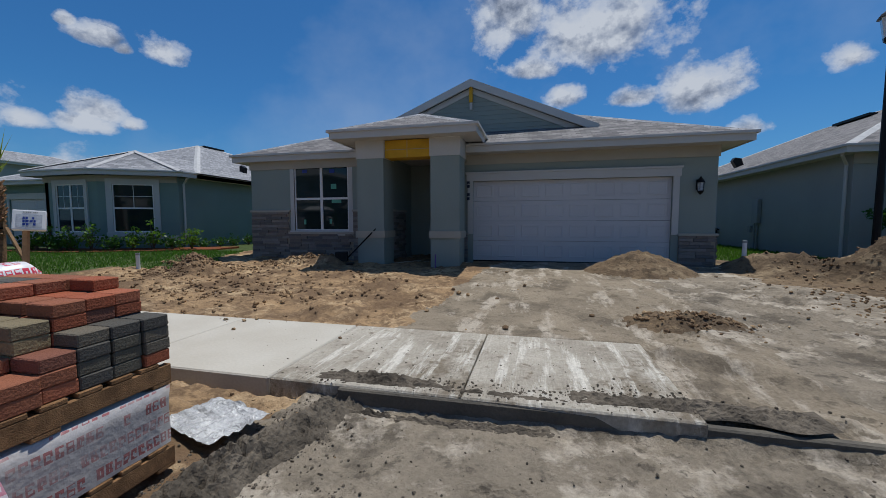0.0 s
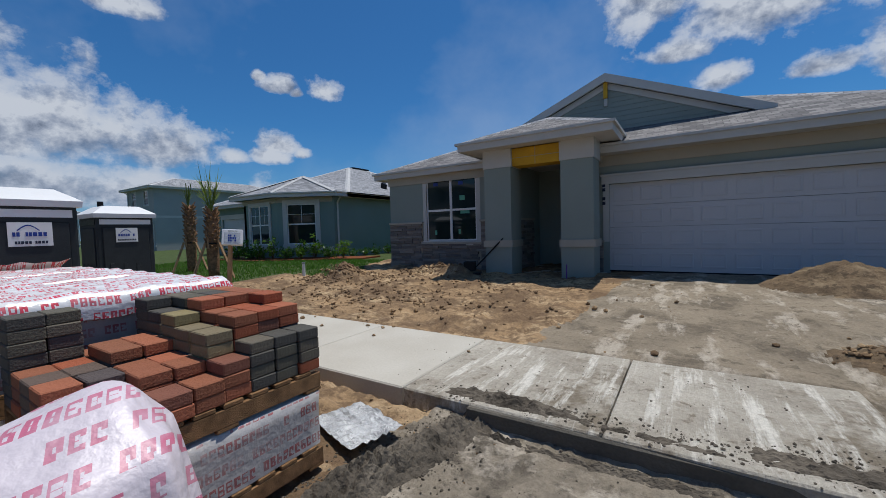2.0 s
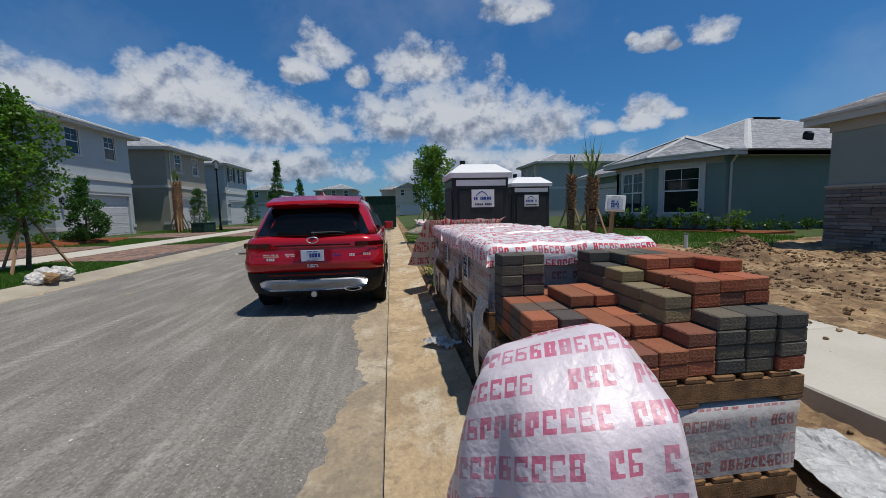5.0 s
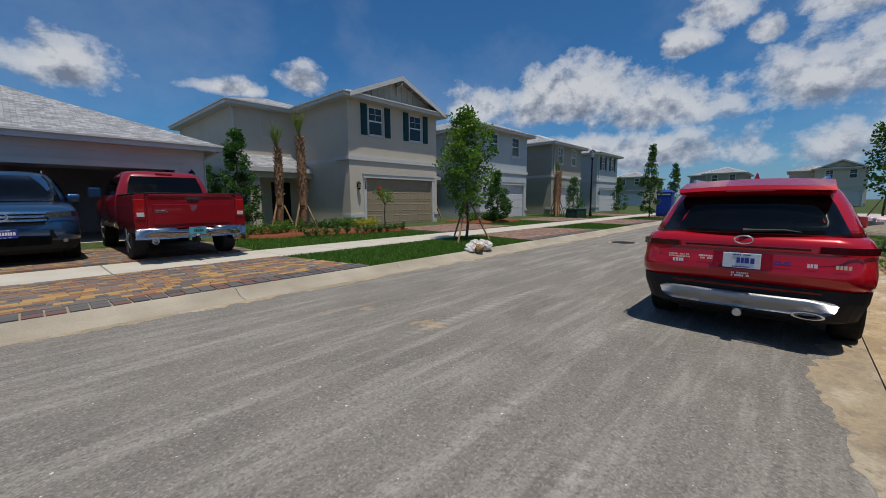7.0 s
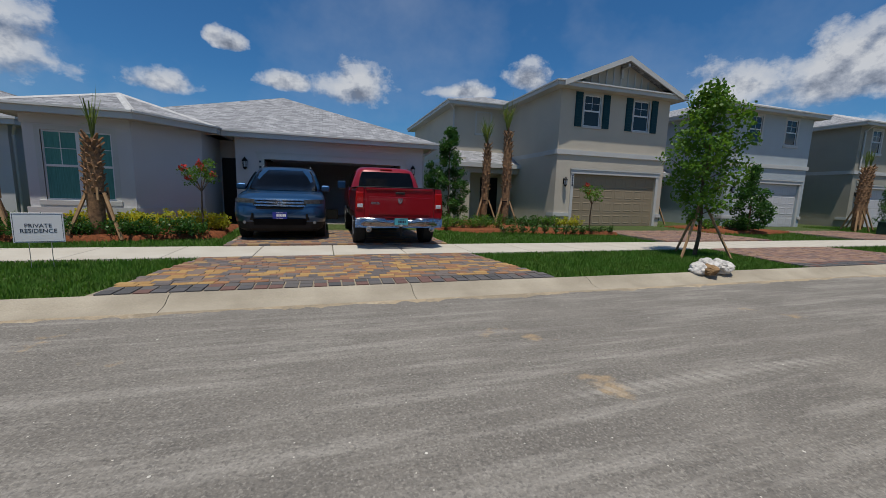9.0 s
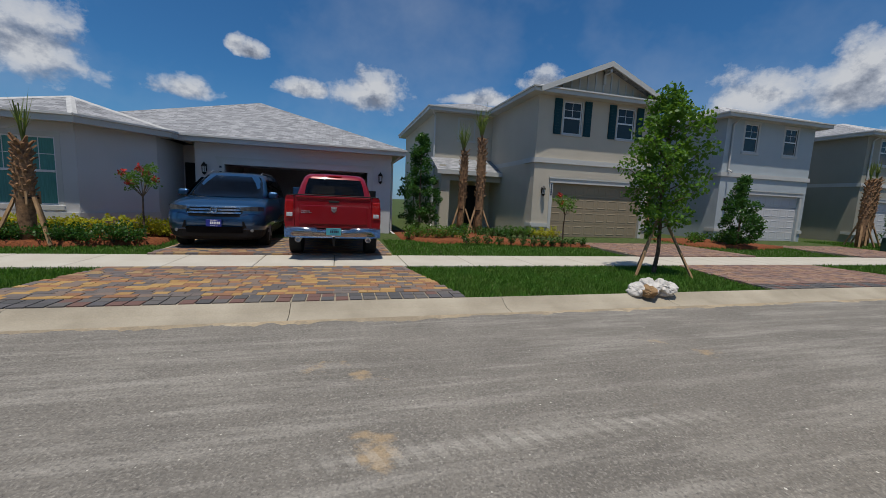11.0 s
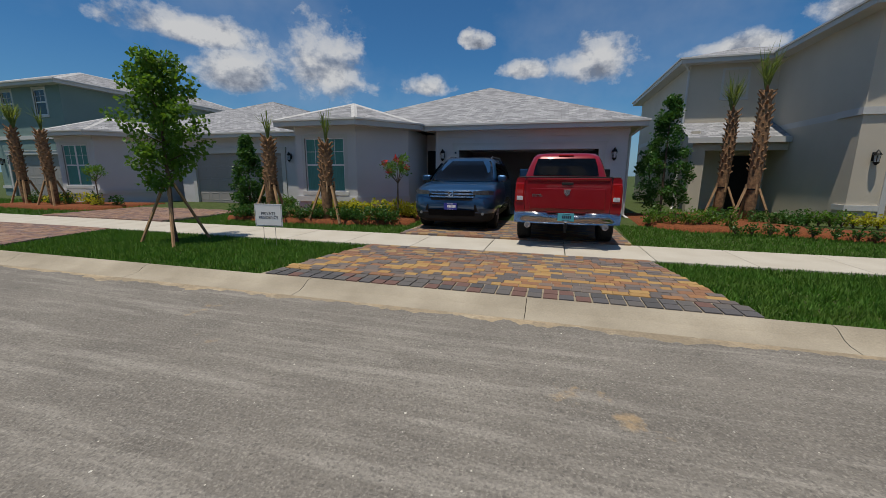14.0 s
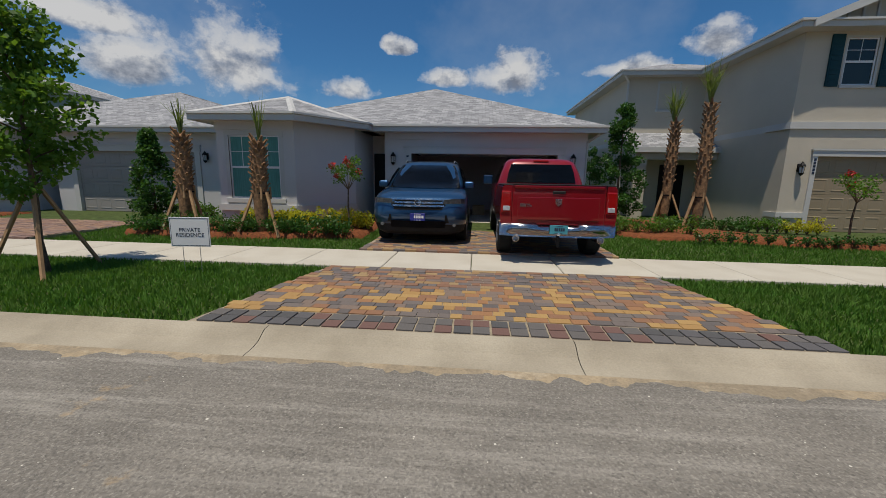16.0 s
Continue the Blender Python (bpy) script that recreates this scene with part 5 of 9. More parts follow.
def corner_bay_house():
    """The finished neighbour: blue-green side wall, two windows round a chamfered corner, garage beyond the entry."""
    h = thing("house", "finished blue-green stucco house, bay windows, downspout, pale shingle roof", "house")
    pts = [(-18.9, 13.6), (-18.9, 11.3), (-16.2, 11.3), (-13.9, 12.65), (-13.9, 27.0)]
    bm = mesh_poly_wall(bmesh.new(), pts, 0.1, 3.12)
    wall_cells(bm, -26.2, -18.9, 0.1, 3.12, 13.6, 13.8, [(-25.2, -20.6, 0.1, 2.45)])
    box(bm, -26.2, -26.0, 13.8, 27, 0.1, 3.12)
    part_split("wall", bm, M_STUCCO_TEAL, h)
    bm = mesh_poly_wall(bmesh.new(), [(-18.94, 11.26), (-16.19, 11.26), (-13.93, 12.6)], 0.62, 0.8, 0.06)
    part_split("base_band", bm, M_TRIM, h)
    bm = mesh_poly_wall(bmesh.new(), [(-18.94, 11.26), (-16.19, 11.26), (-13.93, 12.6)], 2.88, 3.12, 0.05)
    part_split("frieze", bm, M_TRIM_BEIGE, h)
    window(h, pose(-17.55, 11.27, 0.95), 1.45, 1.85, cols=2, grid=1, trim=0.16)
    window(h, pose(-15.2, 11.86, 0.95, 0, 0, 30.4), 1.35, 1.85, cols=1, grid=1, trim=0.2)
    garage_door(h, -25.2, -20.6, 0.2, 2.45, 13.66, M_DOOR_WHITE)
    trim_round(h, -25.2, -20.6, 0.2, 2.45, 13.6)
    window(h, pose(-19.7, 13.57, 1.6), 0.6, 1.0, cols=1, grid=1)
    downspout(h, -13.82, 12.82, 3.15, 0.15, 0.3, -0.1)
    eave = [(-19.35, 15.0), (-19.35, 10.85), (-16.05, 10.85), (-13.45, 12.4), (-13.45, 27.5)]
    bm = poly_roof(bmesh.new(), [*eave[:4], (-13.45, 15.0)], [(-16.4, 13.0, 4.3), (-16.4, 16.0, 4.3)], [(0, 1, -1, -2), (1, 2, -1), (2, 3, -1), (3, 4, -2, -1)], 3.31)
    roof_part("bay_roof", bm, M_SHINGLE, h)
    for p in ((-19.35, 10.85), (-16.05, 10.85), (-13.45, 12.4)):
        a, b = Vector((-16.4, 13.0, 4.32)), Vector((*p, 3.33))
        s = (b - a).normalized().cross(Vector((0, 0, 1))).normalized()
        part("ridge_cap", loft(bmesh.new(), [[c - 0.15 * s - Vector((0, 0, 0.03)), c + Vector((0, 0, 0.03)), c + 0.15 * s - Vector((0, 0, 0.03))] for c in (a, b)]), M_TRIM_CAP, h)
    poly_fascia(h, eave, 3.3, M_TRIM)
    bm = hip_mesh(bmesh.new(), -26.65, -13.45, 13.1, 28, 3.31, 0.4)
    roof_part("roof", bm, M_SHINGLE, h, "pale grey shingle hip roof with black vents")
    ridge_caps(h, -26.65, -13.45, 13.1, 28, 3.31, 0.4, M_TRIM_CAP)
    fascia(h, -26.65, -13.45, 13.1, 28, 3.3, M_TRIM)
    for x, y in ((-15.0, 17.5), (-14.8, 19.0)):
        z = 3.31 + (-13.45 - x) * 0.4
        part("roof_vent", loft(bmesh.new(), [[(x - 0.12, y + 0.12 * sgn, z - 0.05), (x + 0.12, y + 0.12 * sgn, z - 0.05), (x + 0.16, y + 0.12 * sgn, z + 0.22), (x - 0.02, y + 0.12 * sgn, z + 0.36), (x - 0.12, y + 0.12 * sgn, z + 0.28)] for sgn in (-1, 1)]), M_BLACK, h)
    part("ridge_vent", boxes((-20.2, -19.9, 20.0, 21.6, 5.92, 6.02)), M_BLACK, h)
    return h


corner_bay_house()

# the house to the other side of the building lot
def side_house():
    h = thing("house", "grey-green stucco house with meter boxes on its side wall", "house")
    bm = boxes((8.2, 8.4, 12.7, 30, 0.1, 3.12), (8.4, 20, 12.7, 12.9, 0.1, 3.12))
    part_split("wall", bm, M_STUCCO_WHITE, h)
    part_split("frieze", boxes((8.17, 20, 12.66, 12.7, 2.85, 3.12)), M_TRIM_BEIGE, h)
    bm = hip_mesh(bmesh.new(), 7.75, 20.5, 12.25, 31, 3.31, 0.42)
    roof_part("roof", bm, M_SHINGLE_BROWN, h)
    ridge_caps(h, 7.75, 20.5, 12.25, 31, 3.31, 0.42, M_TRIM_CAP)
    fascia(h, 7.75, 20.5, 12.25, 31, 3.3, M_TRIM)
    downspout(h, 8.12, 12.82, 3.15, 0.2, -0.3, -0.3)
    b = part("meter_box", bevelled(boxes((8.06, 8.2, 16.9, 17.3, 1.25, 2.15)), 0.015, 1), M_GREY_BOX, h)
    part("conduit", tube(bmesh.new(), [(8.14, 17.05, 1.25), (8.14, 17.05, 0.2)], [0.03, 0.03], 6), M_GREY_BOX, b)
    part("conduit", tube(bmesh.new(), [(8.14, 17.2, 1.25), (8.14, 17.2, 0.2)], [0.025, 0.025], 6), M_GREY_BOX, b)
    part("junction_box", bevelled(boxes((8.1, 8.2, 17.45, 17.65, 0.9, 1.15)), 0.01, 1), M_GREY_BOX, h)
    bm = tube(bmesh.new(), [(8.05, 20.6, 0.2), (8.05, 20.6, 0.9), (8.1, 20.4, 1.0), (8.1, 20.1, 0.95)], [0.04, 0.04, 0.05, 0.04], 8)
    box(bm, 7.98, 8.14, 20.3, 20.6, 0.75, 0.95)
    part("gas_meter", bm, M_BLACK, h)
    part("meter_box", bevelled(boxes((8.06, 8.2, 22.4, 22.8, 1.2, 1.9)), 0.015, 1), M_GREY_BOX, h)
    sconce(h, 9.0, 12.7, 2.3)
    for y in (20.5, 23.5):
        z = 3.31 + 1.2 * 0.42
        part("roof_vent", loft(bmesh.new(), [[(8.83, y + 0.13 * sg, z - 0.05), (9.1, y + 0.13 * sg, z + 0.05), (9.0, y + 0.13 * sg, z + 0.35), (8.75, y + 0.13 * sg, z + 0.4), (8.66, y + 0.13 * sg, z + 0.25)] for sg in (-1, 1)]), M_BLACK, h)
    part("ridge_vent", boxes((13.0, 13.3, 19.5, 21.5, 5.6, 5.7)), M_BLACK, h)


side_house()
S = -16.2
bay_house(pose(0, S, 0, 0, 0, 180), "lavender-grey stucco house, garage open, teal curtains", M_STUCCO_GREY, M_DOOR_TAUPE, True, M_CURTAIN)
bay_house(pose(12.9, S - 0.6, 0, 0, 0, 180), "grey-taupe stucco house with closed garage beside paver drive", M_STUCCO_GREY, M_DOOR_TAUPE, False, M_CURTAIN)
two_storey(pose(-11.45, -16.1, 0, 0, 0, 180), "taupe two-storey house, teal shutters, tan garage door, front gable", M_STUCCO_TAUPE, M_DOOR_TAN, gable=True, shutter=True)
two_storey(pose(-21.4, -16.1, 0, 0, 0, 180), "blue-grey two-storey house with white garage door", M_STUCCO_BLUEGREY, M_DOOR_WHITE)
two_storey(pose(-31.3, -16.1, 0, 0, 0, 180), "olive two-storey house with white garage door", M_STUCCO_OLIVE, M_DOOR_WHITE)
two_storey(pose(-41.2, -16.1, 0, 0, 0, 180), "grey-blue two-storey house, dark shuttered windows", M_STUCCO_BLUEGREY, M_DOOR_WHITE, shutter=True)
two_storey(pose(27.5, -17.0, 0, 0, 0, 180), "teal two-storey house behind palms", M_STUCCO_TEAL, M_DOOR_TAUPE)
for x, y, r, mt, lab in ((-88, -14, 90, M_STUCCO_OLIVE, "far olive two-storey house at the street's end"), (-88, 1, 90, M_STUCCO_TAUPE, "far taupe two-storey house at the street's end"), (-88, 17, 90, M_STUCCO_WHITE, "far pale two-storey house at the street's end"), (-88, -30, 90, M_STUCCO_OLIVE, "far olive two-storey house with yellow boards")):
    two_storey(pose(x, y, 0, 0, 0, r), lab, mt, M_DOOR_WHITE, gable=(y == 1), porch=False)
two_storey(pose(-47, 16, 0, 0, 0, 0), "white two-storey house along the street", M_STUCCO_WHITE, M_DOOR_WHITE)


# ---- paved drives ----
def paver_rows(rng, x0, x1, y0, y1, flare, depth=0.135):
    """Rows of pavers between two kerb lines: (x, y, length), the sides flaring towards y1."""
    y = y0
    while y < y1 - 0.06:
        t = (y - y0) / (y1 - y0)
        a, b = x0 - flare * t, x1 + flare * t
        x = a + rng.uniform(0, 0.05)
        while x < b - 0.1:
            w = rng.choice((0.13, 0.19, 0.24))
            w = min(w, b - x)
            yield x, y, w
            x += w
        y += depth


PAVER_W = 0.135


def paver_mesh(mat):
    bm = bevelled(boxes((0.02, 0.98, 0.004, PAVER_W - 0.004, -0.05, 0.0)), 0.0025, 1)
    return finish(bm, "paver", mat)


def paver_drive(x0, x1, y0, y1, z, mat, label, flare=0.0, parts=0, seed=1):
    rng = random.Random(seed)
    drive = thing("driveway", label, "driveway", pose(0, 0, z), kind="structure")
    rows = list(paver_rows(rng, x0, x1, y0, y1 - (0.385 if flare else 0), flare))
    bed = loft(bmesh.new(), [[(x0, y0, z), (x1, y0, z), (x1 + flare, y1, z), (x0 - flare, y1, z)] for z in (-0.1, -0.012)])
    bmesh.ops.recalc_face_normals(bed, faces=bed.faces)
    part("sand_bed", bed, M_JOINT, drive)
    if flare:
        # a border course of charcoal blocks at the kerb
        me, x = paver_mesh(M_PAVER_DARK), x0 - flare
        while x < x1 + flare - 0.1:
            for y in (y1 - 0.2, y1 - 0.385):
                ob = new("border_block", me)
                ob.parent = drive
                ob.location, ob.scale = (x + rng.uniform(-0.004, 0.004), y, 0.004 + rng.uniform(-0.002, 0.002)), (0.175, 1.33, 1)
            x += 0.19
    rows.sort(key=lambda r: -r[1])
    if parts:
        me = paver_mesh(M_PAVER)
        for x, y, w in rows[:parts]:
            ob = new("paver", me)
            ob.parent = drive
            ob.location, ob.scale = (x, y, rng.uniform(-0.003, 0.003)), (w, 1, 1)
    verts, faces = [], []
    for x, y, w in rows[parts:]:
        n, h = len(verts), rng.uniform(-0.003, 0.003)
        a, b, c, d = x + 0.004, x + w - 0.004, y + 0.004, y + PAVER_W - 0.004
        verts += [(a, c, -0.05), (b, c, -0.05), (b, d, -0.05), (a, d, -0.05), (a, c, h), (b, c, h), (b, d, h), (a, d, h)]
        faces += [(n + 4, n + 5, n + 6, n + 7), (n, n + 1, n + 5, n + 4), (n + 1, n + 2, n + 6, n + 5), (n + 2, n + 3, n + 7, n + 6), (n + 3, n, n + 4, n + 7)]
    if verts:
        me = bpy.data.meshes.new("paver_field")
        me.from_pydata(verts, [], faces)
        me.materials.append(mat)
        ob = new("paver_field", me)
        ob.parent = drive
        tagged(ob, kind="stuff")
    return drive


DRIVES = [(-4.95, 0.4), (-17.1, -12.2), (-27.05, -22.15), (-36.95, -32.05), (7.95, 13.3)]
for k, (a, b) in enumerate(DRIVES):
    near = k == 0
    mt = M_PAVER_JOINED if k in (0,) else M_PAVER_RED
    paver_drive(a, b, -9.39, -6.67, 0.125, mt, "driveway apron of tan, rust and charcoal pavers" if near else "driveway apron of rust-toned pavers", 0.5, 300 if near else 0, 11 + k)
    paver_drive(a + 0.05, b - 0.05, -16.1, -10.91, 0.165, mt, "paver driveway in front of the garage", 0.0, 0, 31 + k)


# ---- lawns ----
def on_drive(x, y):
    fl = 0.5 * sm(-9.4, -6.65, y) if y > -9.5 else 0.0
    return any(a - fl - 0.05 < x < b + fl + 0.05 for a, b in DRIVES)


BEDS = [[(0.75, -12.5), (2.3, -12.15), (4.4, -11.95), (6.9, -12.1), (7.2, -14.2), (4.9, -13.86), (2.75, -13.86), (1.75, -15.3), (0.75, -15.6)],
        [(-5.6, -14.2), (-6.8, -13.3), (-8.3, -13.6), (-9.8, -13.0), (-12.1, -12.75), (-12.1, -13.5), (-10.3, -14.1), (-9.6, -15.2), (-8.4, -18.8), (-5.65, -17.5)],
        [(-17.3, -13.4), (-19.5, -12.8), (-21.9, -13.2), (-22.0, -15.5), (-19.5, -16.4), (-17.3, -15.8)],
        [(13.5, -12.7), (16.5, -12.3), (19.5, -12.6), (19.5, -14.5), (15.6, -14.4), (13.5, -15.5)]]


def inside(poly, x, y):
    hit = False
    for (ax, ay), (bx, by) in zip(poly, poly[1:] + poly[:1]):
        if (ay > y) != (by > y) and x < (bx - ax) * (y - ay) / (by - ay) + ax:
            hit = not hit
    return hit


for poly in BEDS:
    bm = bmesh.new()
    c = Vector((sum(p[0] for p in poly) / len(poly), sum(p[1] for p in poly) / len(poly), 0))
    ring = []
    for (ax, ay), (bx, by) in zip(poly, poly[1:] + poly[:1]):
        for t in (0, 0.25, 0.5, 0.75):
            ring.append(Vector((ax + (bx - ax) * t, ay + (by - ay) * t, 0)))
    rings = []
    for s, z in ((1.0, 0.05), (0.97, 0.235), (0.75, 0.27), (0.4, 0.28), (0.1, 0.28)):
        rings.append([c + (p - c) * s + Vector((0.03 * noise.noise(p * 3), 0.03 * noise.noise(p * 3 + Vector((5, 0, 0))), z + 0.02 * noise.noise(p * 4 * s))) for p in ring])
    loft(bm, rings, caps=(False, True))
    bmesh.ops.recalc_face_normals(bm, faces=bm.faces)
    solid("mulch_bed", bm, M_MULCH, "raised bed of red-brown bark mulch", "mulch bed", "stuff", smooth=True)


def lawn(name, label, rect, density, keep, base, seed, size=0.065):
    """Grass: many single blades in clumps, one object."""
    rng = np.random.default_rng(seed)
    x0, x1, y0, y1 = rect
    n = int((x1 - x0) * (y1 - y0) * density)
    px, py = rng.uniform(x0, x1, n), rng.uniform(y0, y1, n)
    ok = np.array([keep(a, b) for a, b in zip(px, py)])
    px, py = px[ok], py[ok]
    n = len(px)
    pz = np.array([base(a, b) for a, b in zip(px, py)])
    ang, h = rng.uniform(0, 2 * np.pi, n), size * rng.uniform(0.6, 1.35, n)
    w = 0.012 * rng.uniform(0.7, 1.5, n)
    lx, ly = rng.normal(0, 0.022, n), rng.normal(0, 0.022, n)
    v = np.empty((n, 3, 3))
    v[:, 0] = np.stack([px - w * np.cos(ang), py - w * np.sin(ang), pz], -1)
    v[:, 1] = np.stack([px + w * np.cos(ang), py + w * np.sin(ang), pz], -1)
    v[:, 2] = np.stack([px + lx, py + ly, pz + h], -1)
    me = bpy.data.meshes.new(name)
    me.from_pydata(v.reshape(-1, 3).tolist(), [], np.arange(3 * n).reshape(-1, 3).tolist())
    me.materials.append(M_GRASS)
    return tagged(new(name, me), label, "grass", kind="stuff")


def bed_free(x, y):
    return not on_drive(x, y) and not any(inside(p, x, y) for p in BEDS)


lawn("grass", "thick green turf strip along the kerb", (-13, 10, -9.37, -6.69), 1500, bed_free, lambda x, y: 0.07, 1)
lawn("grass", "thick green turf strip along the kerb", (-40, -13, -9.37, -6.69), 420, bed_free, lambda x, y: 0.07, 2, 0.08)
lawn("grass", "green front lawn behind the pavement", (-12.4, 8.0, -14.0, -10.95), 750, bed_free, ground_height, 3)
lawn("grass", "green front lawn behind the pavement", (-32, -12.4, -16.0, -10.95), 260, bed_free, ground_height, 4, 0.08)
lawn("grass", "green front lawn behind the pavement", (8.0, 28, -15.0, -6.69), 260, lambda x, y: bed_free(x, y) and not -10.95 < y < -9.35, ground_height, 5, 0.08)
lawn("grass", "patchy turf beside the gutter", (-22, -4.6, 0.55, 2.5), 420, lambda x, y: noise.noise(Vector((x * 0.9, y * 1.2, 2))) > -0.15 and not (x > -6.6 and y > 0.9), ground_height, 6, 0.05)
lawn("grass", "neighbour's green lawn beside the dirt lot", (-20, -8.6, 5.2, 12.0), 240, lambda x, y: ground_kind(x, y) == 1 and not (y > 11 and x < -13.9), ground_height, 7, 0.08)
lawn("grass", "strip of lawn between the houses", (4.3, 8.1, 10.2, 20), 300, lambda x, y: ground_kind(x, y) == 1, ground_height, 8, 0.08)


# ---- plants ----
def leaf_cloud(pts, rng, size, mat, name, parent, label="", shape=2.0, droop=0.3):
    """Small folded leaves at given points, each turned its own way."""
    n = len(pts)
    p = np.array(pts)
    d = rng.normal(0, 1, (n, 3))
    d[:, 2] -= droop
    d /= np.linalg.norm(d, axis=1, keepdims=True)
    e = np.cross(d, rng.normal(0, 1, (n, 3)))
    e /= np.linalg.norm(e, axis=1, keepdims=True)
    s = size * rng.uniform(0.6, 1.35, (n, 1))
    v = np.stack([p, p + d * s * 0.55 + e * s / shape / 1.4, p + d * s, p + d * s * 0.55 - e * s / shape / 1.4], 1).reshape(-1, 3)
    me = bpy.data.meshes.new(name)
    me.from_pydata(v.tolist(), [], np.arange(4 * n).reshape(-1, 4).tolist())
    me.materials.append(mat)
    ob = new(name, me)
    ob.parent = parent
    return tagged(ob, label, kind="stuff")


def clumps(rng, centres, radius, per):
    pts = []
    for c in centres:
        q = rng.normal(0, 1, (per, 3))
        q /= np.linalg.norm(q, axis=1, keepdims=True)
        pts.append(np.array(c) + q * radius * rng.uniform(0.35, 1.0, (per, 1)) ** 0.6 * np.array([1, 1, 0.8]))
    return np.concatenate(pts)


def stake_ring(parent, r, top, n, thick=0.03, turn=0.3):
    for k in range(n):
        a = 2 * math.pi * k / n + turn
        bm = bmesh.new()
        tube(bm, [(r * math.cos(a), r * math.sin(a), -0.05), (0.09 * math.cos(a), 0.09 * math.sin(a), top)], [thick, thick], 4)
        part("stake", bm, M_STAKE, parent, "rough pine stake")


def street_tree(x, y, z, height, width, seed, label, mat=None, leaf=0.085, amount=4200, stakes=3, bottom=0.28):
    rng = np.random.default_rng(seed)
    t = thing("tree", label, "tree", pose(x, y, z))
    pts = [(0.03 * math.sin(k * 1.7 + seed), 0.03 * math.cos(k * 2.1 + seed), height * k / 7 - 0.05) for k in range(8)]
    part("trunk", tube(bmesh.new(), pts, [0.05, 0.042, 0.037, 0.032, 0.026, 0.02, 0.013, 0.006], 8), M_BARK, t)
    bm, centres = bmesh.new(), []
    for k in range(30):
        f = bottom + (0.97 - bottom) * (k + rng.uniform(0, 1)) / 30
        a = k * 2.4 + rng.uniform(-0.5, 0.5)
        g = (f - bottom) / (1 - bottom)
        reach = width * (1.35 * g ** 0.45 * (1 - g) ** 0.75 + 0.1) * rng.uniform(0.6, 1.15)
        p0 = Vector((0, 0, height * f))
        p1 = p0 + Vector((math.cos(a) * reach * 0.6, math.sin(a) * reach * 0.6, reach * 0.35))
        p2 = p0 + Vector((math.cos(a) * reach, math.sin(a) * reach, reach * 0.65))
        tube(bm, [p0, p1, p2], [0.014, 0.009, 0.003], 5)
        centres += [tuple(p1), tuple(p2), tuple((p1 + p2) / 2 + Vector(rng.normal(0, 0.06, 3)))]
        if g > 0.15:
            centres.append(tuple(p0 + (p1 - p0) * 0.5))
    tagged(part("branchwork", bm, M_BARK, t), kind="stuff")
    pts = clumps(rng, centres, width * 0.2, amount // len(centres))
    leaf_cloud(pts, rng, leaf, mat or M_LEAF, "crown", t)
    if stakes:
        stake_ring(t, 0.75, 1.25, stakes)
    return t


def cone_tree(x, y, z, height, width, seed, label, amount=3600, mat=None, leaf=0.085):
    rng = np.random.default_rng(seed)
    t = thing("tree", label, "tree", pose(x, y, z))
    part("trunk", tube(bmesh.new(), [(0, 0, -0.05), (0.01, 0, height * 0.5), (0, 0, height * 0.98)], [0.045, 0.03, 0.006], 8), M_BARK, t)
    centres = []
    for k in range(90):
        f = rng.uniform(0.07, 0.99)
        a = rng.uniform(0, 2 * np.pi)
        r = width * 0.5 * min(1, (1 - f) * 1.7 + 0.04) * min(1, f * 6) * rng.uniform(0.45, 1.05)
        centres.append((r * math.cos(a), r * math.sin(a), height * f))
    pts = clumps(rng, centres, 0.19, 2 * amount // 90)
    leaf_cloud(pts, rng, leaf, mat or M_LEAF_DARK, "crown", t)
    return t


